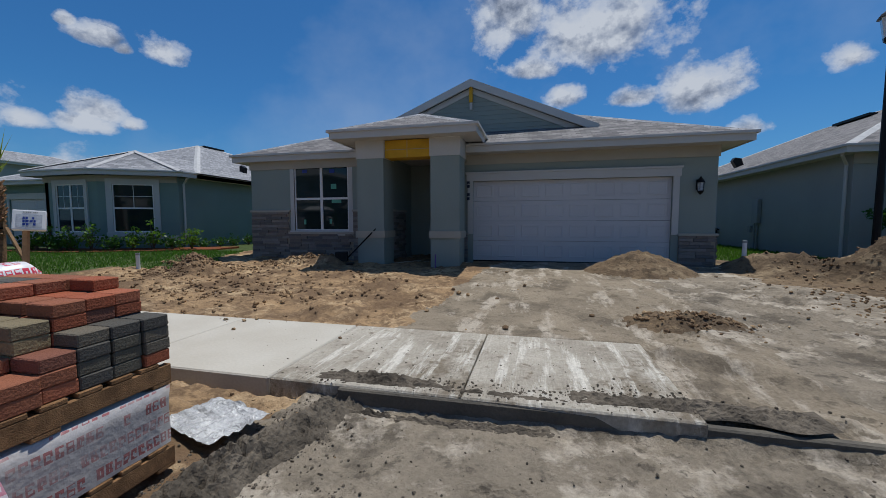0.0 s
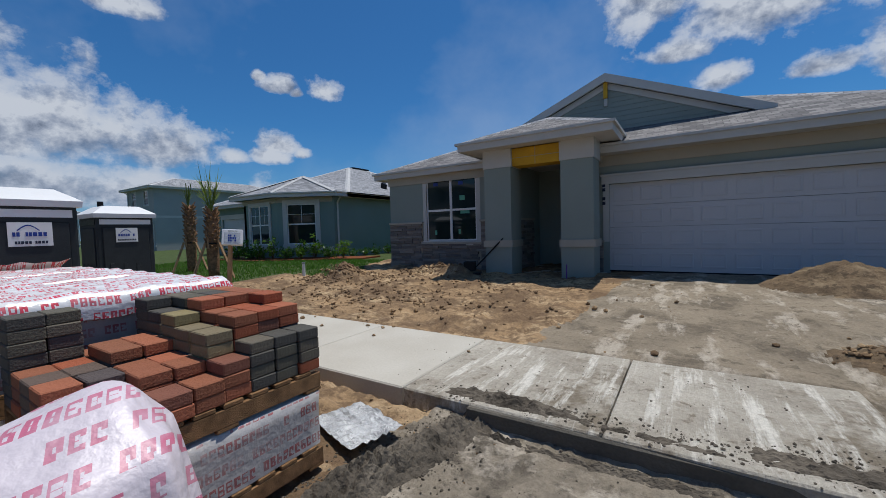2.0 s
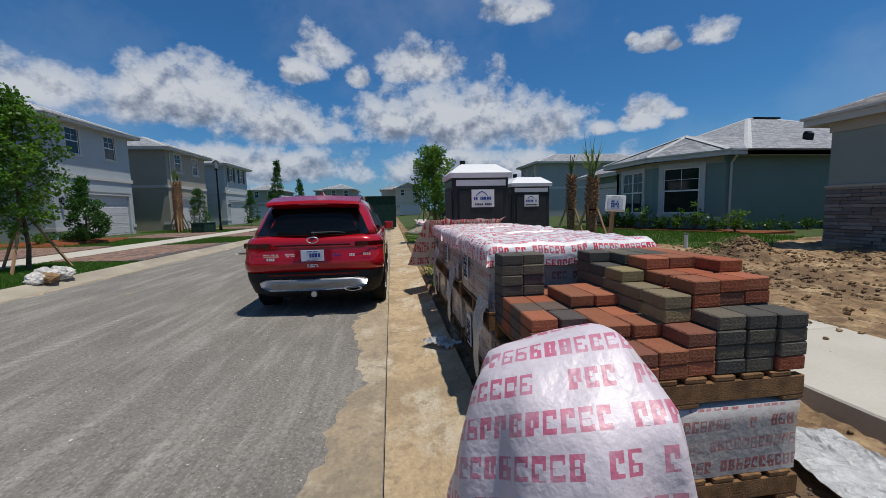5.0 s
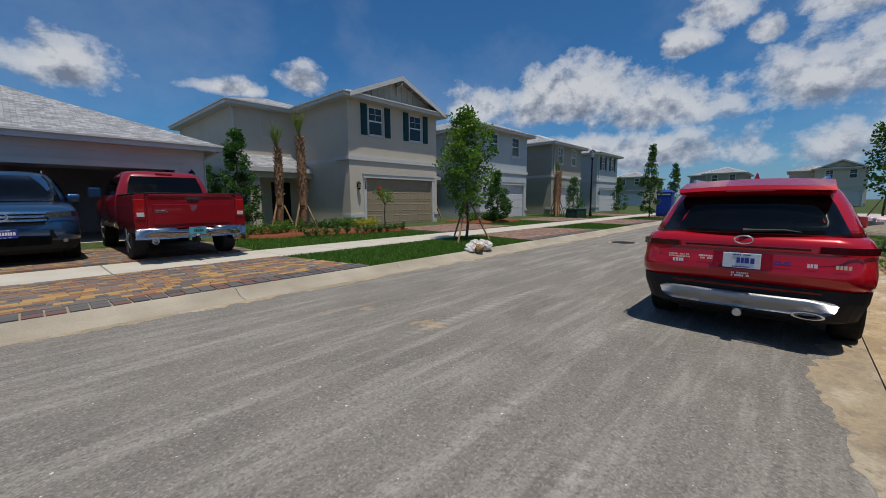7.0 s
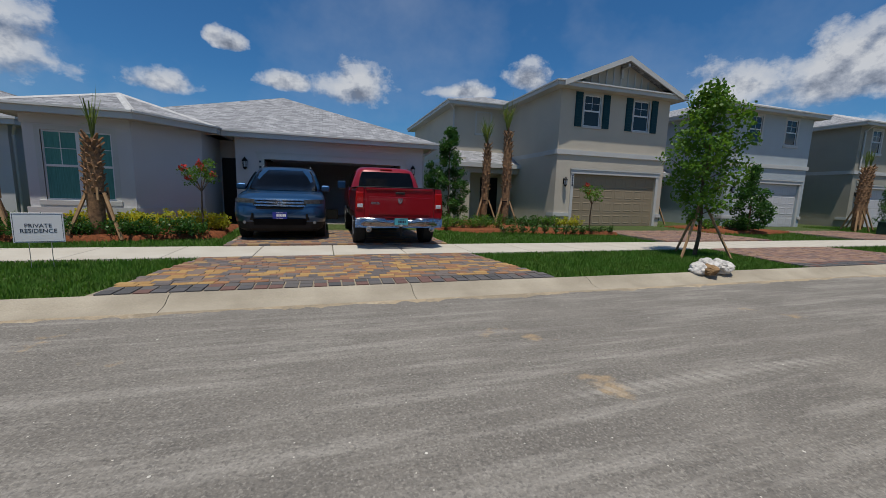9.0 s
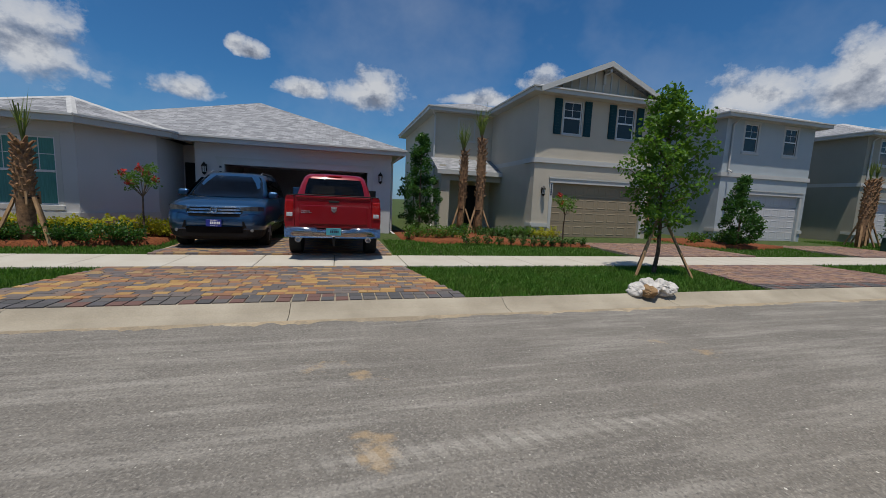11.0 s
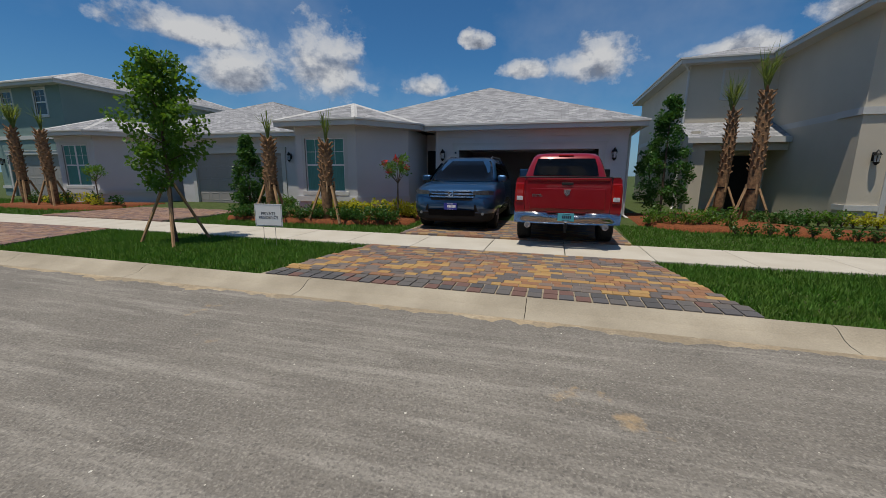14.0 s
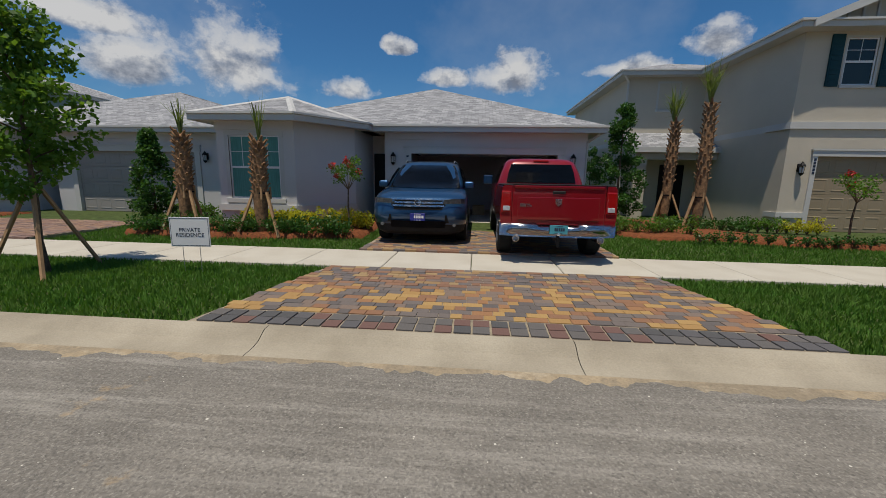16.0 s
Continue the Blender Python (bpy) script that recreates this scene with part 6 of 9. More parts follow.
def cut_palm(x, y, z, height, seed, label, stakes=3, fronds=7):
    """A sabal palm as planted: booted trunk, fronds tied or cut short, propped with lumber."""
    rng = np.random.default_rng(seed)
    t = thing("palm_tree", label, "palm tree", pose(x, y, z))
    pts, rad = [], []
    for k in range(9):
        f = k / 8
        pts.append((0.05 * math.sin(f * 2 + seed), 0.04 * f, height * f - 0.05))
        rad.append(0.14 + 0.035 * math.sin(f * 2.6) - (0.05 * max(0, f - 0.8) / 0.2))
    part("trunk", tube(bmesh.new(), pts, rad, 12), M_PALM, t, smooth=True)
    bm = bmesh.new()
    for k in range(80):
        f = 0.38 + 0.6 * k / 80
        a = k * 2.4
        r = 0.15
        zc = height * f
        d = Vector((math.cos(a), math.sin(a), 0))
        s = Vector((-math.sin(a), math.cos(a), 0))
        base = Vector((0.05 * math.sin(f * 2 + seed), 0.04 * f, zc)) + d * (r - 0.04)
        tip = base + d * rng.uniform(0.09, 0.15) + Vector((0, 0, rng.uniform(0.1, 0.18)))
        w = 0.05
        loft(bm, [[base - s * w, base + s * w, base + s * w * 0.7 - d * 0.03 + Vector((0, 0, 0.05)), base - s * w * 0.7 - d * 0.03 + Vector((0, 0, 0.05))],
                  [tip - s * w * 0.45, tip + s * w * 0.45, tip + s * w * 0.3 - d * 0.02 + Vector((0, 0, 0.02)), tip - s * w * 0.3 - d * 0.02 + Vector((0, 0, 0.02))]])
    tagged(part("boot_sheath", bm, M_PALM, t), kind="stuff")
    bm = bmesh.new()
    for k in range(fronds):
        a = k * 2.4 + seed
        lean = rng.uniform(0.08, 0.45 if fronds > 8 else 0.2)
        d = Vector((math.cos(a) * lean, math.sin(a) * lean, 1)).normalized()
        p = Vector((0, 0, height - 0.1))
        ln = rng.uniform(0.45, 0.95)
        tube(bm, [p, p + d * ln], [0.022, 0.012], 5)
        for j in range(9 if fronds > 8 else 3):
            q = p + d * ln * (0.45 + 0.55 * j / 9)
            s = Vector(rng.normal(0, 0.16, 3)) + d * rng.uniform(0.25, 0.5)
            e = d.cross(s).normalized() * 0.014
            v = [bm.verts.new(c) for c in (q - e, q + e, q + s)]
            bm.faces.new(v)
    tagged(part("crown", bm, M_FROND, t), kind="stuff")
    if stakes:
        bm = tube(bmesh.new(), [(0, 0, 0.98), (0, 0, 1.02)], [0.185, 0.185], 12)
        part("strap", bm, M_BLACK, t)
        for k in range(4):
            a = k * math.pi / 2 + 0.4
            part("batten", tube(bmesh.new(), [(0.18 * math.cos(a), 0.18 * math.sin(a), 0.85), (0.18 * math.cos(a), 0.18 * math.sin(a), 1.15)], [0.03, 0.03], 4), M_STAKE, t)
        for k in range(stakes):
            a = 2 * math.pi * k / stakes + 0.5
            part("prop", tube(bmesh.new(), [(0.62 * math.cos(a), 0.62 * math.sin(a), -0.06), (0.2 * math.cos(a), 0.2 * math.sin(a), 1.02)], [0.04, 0.04], 4), M_STAKE, t, "raw lumber prop")
    return t


def shrub(x, y, z, r, h, seed, mat, label, amount=260, leaf=0.07, group=""):
    rng = np.random.default_rng(seed)
    t = thing("shrub", label, "shrub", pose(x, y, z), group)
    bm = bmesh.new()
    centres = []
    for k in range(9):
        a = k * 2.4 + seed
        q = rng.uniform(0.2, 1.0)
        tip = (r * q * math.cos(a), r * q * math.sin(a), h * rng.uniform(0.45, 1.0) * (1.1 - 0.4 * q))
        tube(bm, [(0, 0, -0.04), (tip[0] * 0.5, tip[1] * 0.5, tip[2] * 0.6), tip], [0.012, 0.008, 0.003], 4)
        centres.append(tip)
        centres.append((tip[0] * 0.7, tip[1] * 0.7, tip[2] * 0.5))
    tagged(part("stemwork", bm, M_BARK, t), kind="stuff")
    leaf_cloud(clumps(rng, centres, r * 0.42, amount // len(centres)), rng, leaf, mat, "foliage", t, droop=-0.2)
    return t


def crape_myrtle(x, y, z, height, seed, flowers, label):
    rng = np.random.default_rng(seed)
    t = thing("small_tree", label, "tree", pose(x, y, z))
    bm = tube(bmesh.new(), [(0, 0, -0.05), (0.02, 0, height * 0.35), (0, 0.02, height * 0.6)], [0.028, 0.024, 0.018], 7)
    centres = []
    for k in range(10):
        a = k * 2.4
        tip = (0.33 * math.cos(a) * rng.uniform(0.5, 1.1), 0.33 * math.sin(a) * rng.uniform(0.5, 1.1), height * rng.uniform(0.68, 0.98))
        tube(bm, [(0, 0.02, height * 0.58), tip], [0.012, 0.004], 5)
        centres.append(tip)
    part("trunk", bm, M_BARK, t)
    leaf_cloud(clumps(rng, centres, 0.17, 70), rng, 0.06, M_LEAF, "crown", t)
    tips = [c for k, c in enumerate(centres) if k % 2 == 0][:flowers]
    if tips:
        leaf_cloud(clumps(rng, [(c[0] * 1.15, c[1] * 1.15, c[2] + 0.1) for c in tips], 0.1, 70), rng, 0.055, M_FLOWER, "bloom", t)
    return t


# across the street
street_tree(-10.6, -8.45, 0.1, 3.95, 1.15, 3, "young oak staked with three pine poles in turf strip", amount=7000, bottom=0.22)
street_tree(4.55, -8.4, 0.1, 3.75, 1.0, 5, "young oak staked with poles beside the kerb", amount=6500)
cone_tree(-31.0, -8.4, 0.1, 5.0, 1.35, 8, "tall narrow evergreen beside the kerb", 2000, leaf=0.11)
cone_tree(-38.0, -8.4, 0.1, 4.2, 1.2, 9, "tall narrow evergreen beside the kerb", 1800, leaf=0.11)
cone_tree(-6.75, -16.6, 0.18, 4.0, 1.5, 4, "tall conical glossy evergreen between two houses")
cone_tree(7.85, -14.3, 0.18, 2.7, 1.15, 6, "upright glossy evergreen beside garage")
cone_tree(-19.2, -13.2, 0.18, 2.9, 1.4, 7, "young conical magnolia in mulch")
cone_tree(-29.2, -13.2, 0.18, 3.0, 1.4, 17, "young conical magnolia in mulch", 1800)
cone_tree(-39.2, -13.2, 0.18, 3.2, 1.4, 18, "young conical magnolia in mulch", 1800)
cone_tree(-7.9, -24.0, 0.18, 3.2, 1.3, 19, "evergreen behind the house corner", 1500)
cut_palm(3.27, -12.4, 0.2, 2.3, 1, "booted palm with cut fronds, propped with lumber", fronds=5)
cut_palm(5.28, -12.4, 0.2, 2.45, 2, "booted palm with cut fronds, propped with lumber", fronds=6)
cut_palm(-8.9, -17.9, 0.2, 3.6, 3, "booted palm with green fronds, propped with lumber", fronds=13)
cut_palm(-9.05, -16.1, 0.2, 3.9, 4, "booted palm with green fronds, propped with lumber", fronds=13)
cut_palm(16.2, -12.9, 0.2, 3.0, 5, "booted palm with cut fronds, propped with lumber", fronds=6)
cut_palm(18.4, -13.2, 0.2, 3.2, 6, "booted palm with green crown, propped with lumber", fronds=20)
cut_palm(-28.0, -14.0, 0.2, 3.2, 7, "booted palm with cut fronds beside house", fronds=8)
cut_palm(-29.6, -14.6, 0.2, 3.4, 8, "booted palm with cut fronds beside house", fronds=8)
cut_palm(-18.4, -17.5, 0.2, 3.2, 9, "booted palm with cut fronds beside house", fronds=8)
crape_myrtle(1.3, -13.1, 0.2, 1.9, 1, 5, "small crape myrtle with red blooms in mulch")
crape_myrtle(-11.45, -13.6, 0.2, 1.75, 2, 2, "small crape myrtle with few red blooms")
crape_myrtle(14.3, -13.3, 0.2, 1.7, 3, 0, "small crape myrtle in mulch")
rng0 = random.Random(5)
for k in range(11):
    shrub(0.95 + 0.3 * k + rng0.uniform(-0.1, 0.1), -13.0 - rng0.uniform(0, 0.5), 0.24, 0.28, 0.52, 40 + k, M_LEAF_LIME, "yellow-green croton in front of the wing", 480, 0.07, "crotons")
for k in range(13):
    shrub(1.3 + 0.42 * k + rng0.uniform(-0.1, 0.1), -12.45 + 0.1 * math.sin(k) + 0.03 * k, 0.22, 0.34, 0.42, 60 + k, M_LEAF_DARK, "low dark green juniper at the bed's edge", 620, 0.06, "junipers")
for k in range(12):
    shrub(-7.6 - 0.38 * k, -13.05 - 0.12 * math.sin(k * 0.8) + 0.02 * k, 0.22, 0.17, 0.24, 80 + k, M_LEAF_DARK, "small round dark green shrub in mulch", 200, 0.05, "edging shrubs")
for k in range(8):
    shrub(-8.0 - 0.3 * k + rng0.uniform(-0.2, 0.2), -15.0 - rng0.uniform(0, 1.2), 0.25, 0.33, 0.36, 100 + k, M_LEAF_DARK, "spreading dark juniper under palms", 320, 0.06, "junipers")
for k in range(7):
    shrub(-5.9 - 0.32 * k, -13.9 - rng0.uniform(0, 0.6), 0.24, 0.25, 0.5, 120 + k, M_LEAF, "leafy green ixora in mulch", 300, 0.06, "ixoras")
for k in range(8):
    shrub(-10.3 - 0.24 * k, -15.5 + 0.05 * k, 0.24, 0.24, 0.42, 140 + k, M_LEAF_LIME if k > 3 else M_LEAF, "yellow-green shrub by the house corner", 280, 0.06, "corner shrubs")
for k in range(9):
    shrub(13.9 + 0.5 * k, -13.2 - rng0.uniform(0, 0.5), 0.24, 0.3, 0.5, 160 + k, M_LEAF_LIME if k % 2 else M_LEAF_DARK, "leafy shrub in mulch bed", 220, 0.08, "bed shrubs")
for k in range(8):
    shrub(-17.8 - 0.5 * k, -14.0 - rng0.uniform(0, 0.6), 0.24, 0.3, 0.45, 180 + k, M_LEAF_DARK if k % 2 else M_LEAF, "leafy shrub in mulch bed", 200, 0.08, "bed shrubs")
for k in range(6):
    shrub(7.2 + 0.22 * k, -15.9, 0.2, 0.26, 0.45, 200 + k, M_LEAF, "small green shrub beside garage", 200, 0.07, "bed shrubs")
# on the near side
bm = loft(bmesh.new(), [[(x, y, z) for y, z in ((yy, 0.1), (yy, 0.3), (yy + 1.3, 0.33), (yy + 1.3, 0.1))] for x, yy in ((-19.5, 9.9), (-16.2, 9.9), (-13.6, 11.2), (-11.9, 12.2))])
bmesh.ops.recalc_face_normals(bm, faces=bm.faces)
solid("mulch_bed", bm, M_MULCH, "red-brown mulch bed round the bay windows", "mulch bed", "stuff")
for k in range(11):
    x = -18.6 + 0.58 * k
    shrub(x, 10.4 + max(0, (x + 16.2)) * 0.5, 0.3, 0.33, 0.6 + 0.25 * (k % 3), 220 + k, M_LEAF if k % 3 else M_LEAF_DARK, "leafy green shrub under the bay windows", 260, 0.1, "foundation shrubs")
for k in range(8):
    shrub(-13.45 + 0.1 * (k % 2), 13.2 + 0.85 * k, 0.27, 0.26, 0.45, 240 + k, M_LEAF_DARK, "small dark shrub along the side wall", 160, 0.09, "side shrubs")
cut_palm(-15.1, 7.0, 0.2, 2.35, 21, "booted palm with tied fronds, propped with lumber", fronds=6)
cut_palm(-12.0, 6.2, 0.2, 2.0, 22, "booted palm with tied fronds, propped with lumber", fronds=9)
street_tree(-15.3, 1.6, 0.06, 3.6, 1.0, 23, "young tree with light crown beside the near kerb", M_LEAF, amount=6000)
cone_tree(8.9, 11.4, 0.25, 2.9, 1.7, 24, "leafy green shrub tree at the house corner")
shrub(8.0, 10.9, 0.25, 0.3, 0.45, 25, M_FLOWER, "reddish shrub beside the lamp post", 160, 0.08)
street_tree(-27.5, 2.2, 0.1, 4.6, 1.2, 26, "young street tree farther along", M_LEAF_DARK, amount=2500, leaf=0.12)


# ---- vehicles ----
def plan_ring(z, xr, xf, hw, cr, n=6, bow=0.05):
    """A rounded outline seen from above: rear at xr, front at xf, half width hw, corners of radius cr."""
    pts = []
    for cx, cy, a0 in ((xf - cr, hw - cr, 0), (xr + cr, hw - cr, 90), (xr + cr, -hw + cr, 180), (xf - cr, -hw + cr, 270)):
        for k in range(n):
            a = radians(a0 + 90 * k / (n - 1))
            x, y = cx + cr * math.cos(a), cy + cr * math.sin(a)
            if x < xr + cr * 1.01:
                x += bow * (y / hw) ** 2
            if x > xf - cr * 1.01:
                x -= 2 * bow * (y / hw) ** 2
            pts.append((x, y, z))
    return pts


def shell(levels, caps=(True, True), n=6):
    bm = loft(bmesh.new(), [plan_ring(*lv, n=n) for lv in levels], caps=caps)
    bmesh.ops.recalc_face_normals(bm, faces=bm.faces)
    return bm


def patch(rows, cols=8, off=0.0):
    """A curved sheet across the car's rear or front: rows of (z, x, half width, bow)."""
    bm = bmesh.new()
    loft(bm, [[(x + off + bow * (u * u), u * hw, z) for u in [-1 + 2 * k / cols for k in range(cols + 1)]] for z, x, hw, bow in rows], close=False, caps=(False, False))
    bmesh.ops.solidify(bm, geom=bm.faces[:], thickness=0.006)
    bmesh.ops.recalc_face_normals(bm, faces=bm.faces)
    return bm


def wheel(parent, x, y, r, w, rim_mat=None, turn=0):
    side = 1 if y > 0 else -1
    m = pose(x, y, r) @ pose(0, 0, 0, 90, 0, 0)
    prof = [(-w / 2, r * 0.68), (-w / 2, r * 0.93), (-w * 0.38, r), (w * 0.38, r), (w / 2, r * 0.93), (w / 2, r * 0.68)]
    bm = bmesh.new()
    loft(bm, [[(rr * math.cos(2 * math.pi * k / 28), rr * math.sin(2 * math.pi * k / 28), t) for k in range(28)] for t, rr in prof])
    bmesh.ops.recalc_face_normals(bm, faces=bm.faces)
    ty = part("wheel", bm, M_RUBBER, parent, "", m)
    bm = bmesh.new()
    for k in range(5):
        a = 2 * math.pi * k / 5
        tube(bm, [(0.03 * math.cos(a), 0.03 * math.sin(a), -side * w * 0.40), (r * 0.66 * math.cos(a), r * 0.66 * math.sin(a), -side * w * 0.42)], [0.05, 0.035], 6)
    tube(bm, [(0, 0, -side * w * 0.3), (0, 0, -side * w * 0.43)], [0.09, 0.07], 12)
    loft(bm, [[(rr * math.cos(2 * math.pi * k / 28), rr * math.sin(2 * math.pi * k / 28), -side * zz) for k in range(28)] for rr, zz in ((r * 0.69, w * 0.47), (r * 0.65, w * 0.47), (r * 0.62, w * 0.3))], caps=(False, False))
    part("rim", bm, rim_mat or M_RIM, ty)
    bm = bmesh.new()
    for j in (-0.2, 0.0, 0.2):
        loft(bm, [[(rr * math.cos(2 * math.pi * k / 28), rr * math.sin(2 * math.pi * k / 28), j * w + t) for k in range(28)] for t, rr in ((-0.012, r * 1.001), (0.0, r * 0.985), (0.012, r * 1.001))], caps=(False, False))
    part("tread_groove", bm, M_DARK, ty)
    return ty


def licence_plate(parent, m, mat, ink, seed):
    p = part("licence_plate", bevelled(boxes((-0.152, 0.152, -0.006, 0, -0.076, 0.076)), 0.004, 1), mat, parent, "", m)
    bars(p, pose(0.03, -0.007, -0.035), 0.2, 0.075, 1, ink, seed, "print_block", 0.62)
    bars(p, pose(0, -0.007, 0.05), 0.14, 0.016, 1, ink, seed + 1, "print_block", 1.0)
    bars(p, pose(0, -0.007, -0.068), 0.14, 0.014, 1, ink, seed + 2, "print_block", 1.0)
    return p


def rear_view(x, y, z):
    """A pose on the rear face (facing -x of the car) for flat badges whose own front faces -y."""
    return pose(x, y, z, 0, 0, -90)


M_RIM = material("dusty_alloy", (0.30, 0.30, 0.31), 0.5, metal=0.7, vary=0.15, bump=0)


def red_suv():
    c = thing("car", "red metallic sport utility vehicle parked at the gutter, dusty", "car", pose(-5.42, -1.05, 0.0, 0, 0, 180) @ Matrix.Diagonal((0.91, 0.91, 0.91, 1)))
    part("underbody", shell([(0.24, 0.25, 4.5, 0.72, 0.3), (0.4, 0.2, 4.55, 0.8, 0.3)]), M_DARK, c)
    part("lower_cladding", shell([(0.27, 0.22, 4.6, 0.80, 0.25), (0.34, 0.07, 4.72, 0.88, 0.24), (0.52, 0.03, 4.76, 0.93, 0.22), (0.63, 0.03, 4.76, 0.94, 0.2)]), M_PLASTIC_BLACK, c, "black plastic lower bumper")
    part("body", shell([(0.63, 0.04, 4.75, 0.94, 0.2), (0.7, 0.0, 4.77, 0.952, 0.2), (0.78, 0.0, 4.77, 0.955, 0.2), (0.86, 0.045, 4.76, 0.95, 0.2), (0.96, 0.06, 4.7, 0.95, 0.21), (1.02, 0.05, 4.6, 0.94, 0.24), (1.08, 0.08, 4.45, 0.915, 0.26), (1.12, 0.13, 4.2, 0.88, 0.28)]), M_RED_PAINT, c, smooth=True)
    part("cabin", shell([(1.10, 0.12, 3.55, 0.88, 0.24), (1.22, 0.19, 3.3, 0.835, 0.25), (1.4, 0.29, 2.95, 0.765, 0.26), (1.52, 0.37, 2.7, 0.705, 0.28), (1.6, 0.44, 2.5, 0.65, 0.3), (1.65, 0.58, 2.3, 0.56, 0.32), (1.675, 0.85, 2.05, 0.4, 0.3)]), M_RED_PAINT, c, smooth=True)
    part("rear_window", patch([(1.13, 0.115, 0.76, 0.07), (1.25, 0.185, 0.71, 0.07), (1.4, 0.268, 0.645, 0.07), (1.5, 0.322, 0.59, 0.06)]), M_GLASS_TINT, c, "dark tinted rear window", smooth=True)
    for s in (-1, 1):
        bm = bmesh.new()
        loft(bm, [[(x, s * (hw + 0.006), z) for x in (a, b)] for z, a, b, hw in ((1.13, 0.5, 3.1, 0.87), (1.28, 0.58, 3.0, 0.813), (1.46, 0.75, 2.75, 0.737))], close=False, caps=(False, False))
        bmesh.ops.solidify(bm, geom=bm.faces[:], thickness=0.008)
        part("side_window", bm, M_GLASS_TINT, c)
        part("roof_rail", tube(bmesh.new(), [(0.72, s * 0.57, 1.62), (0.82, s * 0.585, 1.69), (2.1, s * 0.58, 1.70), (2.3, s * 0.57, 1.65)], [0.018, 0.02, 0.02, 0.015], 6), M_CHROME, c)
        bm = bmesh.new()
        box(bm, 2.95, 3.1, s * 0.93, s * 1.1, 1.06, 1.22)
        part("wing_mirror", bevelled(bm, 0.03, 2), M_RED_PAINT, c)
        # lamp cluster wrapping the corner, and its lower marker in the bumper
        bm = bmesh.new()
        loft(bm, [[(0.05 + b, s * u, z) for u, b in ((0.56, 0.0), (0.74, 0.015), (0.86, 0.055), (0.945, 0.15), (0.955, 0.32))] for z in (0.968, 1.0, 1.03)], close=False, caps=(False, False))
        bmesh.ops.solidify(bm, geom=bm.faces[:], thickness=0.02)
        bmesh.ops.recalc_face_normals(bm, faces=bm.faces)
        part("tail_lamp", bm, M_TAIL_DARK, c, "smoked red tail lamp")
    part("lamp_strip", patch([(0.985, 0.048, 0.5, 0.0), (1.005, 0.044, 0.5, 0.0)]), M_TAIL_DARK, c)
    part("spoiler", loft(bmesh.new(), [[(0.24, y, 1.545 + 0.02 * (1 - u * u)), (0.27, y, 1.585 + 0.025 * (1 - u * u)), (0.62, y, 1.66 + 0.03 * (1 - u * u)), (0.6, y, 1.55), (0.33, y, 1.52)] for u, y in ((v / 6, v / 6 * 0.63) for v in range(-6, 7))]), M_RED_PAINT, c)
    part("brake_lamp", boxes((0.233, 0.245, -0.2, 0.2, 1.548, 1.562)), M_TAIL_LIGHT, c)
    part("shark_fin", loft(bmesh.new(), [[(1.0, 0.03, 1.69), (1.28, 0.02, 1.69), (1.28, -0.02, 1.69), (1.0, -0.03, 1.69)], [(1.0, 0.006, 1.77), (1.06, 0.005, 1.765), (1.06, -0.005, 1.765), (1.0, -0.006, 1.77)]]), M_RED_PAINT, c)
    bm = tube(bmesh.new(), [(0.11, -0.05, 1.155), (0.145, -0.3, 1.165), (0.15, -0.42, 1.15)], [0.018, 0.012, 0.006], 6)
    tube(bm, [(0.1, 0.02, 1.15), (0.115, -0.05, 1.155)], [0.028, 0.02], 6)
    part("rear_wiper", bm, M_PLASTIC_BLACK, c)
    part("emblem", tube(bmesh.new(), [(0.045, 0.075 * math.cos(a), 1.065 + 0.04 * math.sin(a)) for a in [2 * math.pi * k / 16 for k in range(17)]], [0.009] * 17, 6), M_CHROME, c)
    part("plate_recess", patch([(0.78, 0.0, 0.24, 0.0), (0.94, 0.03, 0.24, 0.0)], off=-0.004), M_RED_PAINT, c)
    licence_plate(c, rear_view(-0.012, 0.0, 0.86), M_PLATE, M_INK_BLUE, 4)
    for y, z, w, mt in ((0.3, 0.86, 0.14, M_WHITE), (0.55, 0.86, 0.2, M_CHROME), (-0.31, 0.85, 0.13, M_INK_BLUE), (-0.52, 0.845, 0.075, M_WHITE), (-0.72, 0.85, 0.1, M_CHROME), (0.55, 0.81, 0.12, M_WHITE), (0.0, 0.715, 0.15, M_WHITE)):
        bars(c, rear_view(0.04 if z > 0.75 else -0.005, y, z - 0.02), w, 0.05, 2 if w > 0.12 else 1, mt, int(100 * abs(y)) + 3, "print_block", 0.7)
    part("skid_plate", patch([(0.37, 0.055, 0.62, 0.05), (0.43, 0.018, 0.7, 0.04), (0.5, 0.012, 0.72, 0.04), (0.535, 0.03, 0.66, 0.04)], off=-0.012), M_SILVER, c, "brushed silver skid plate", smooth=True)
    part("reflector_strip", patch([(0.585, 0.024, 0.6, 0.03), (0.605, 0.022, 0.6, 0.03)], off=-0.006), M_TAIL_LIGHT, c)
    bm = bmesh.new()
    loft(bm, [[(0.0 + d, -0.52 + 0.12 * math.cos(a) * q, 0.385 + 0.035 * math.sin(a) * q) for a in [2 * math.pi * k / 16 for k in range(16)]] for d, q in ((0.2, 1.0), (0.0, 1.0), (0.0, 0.8), (0.15, 0.75))], caps=(True, True))
    part("exhaust_tip", bm, M_CHROME, c)
    bm = boxes((-0.05, 0.3, -0.04, 0.04, 0.3, 0.37))
    hitch = part("tow_hitch", bm, M_BLACK, c)
    part("hitch_cover", tube(bmesh.new(), [(-0.05, 0, 0.335), (-0.062, 0, 0.335)], [0.04, 0.036], 16), M_SILVER, hitch)
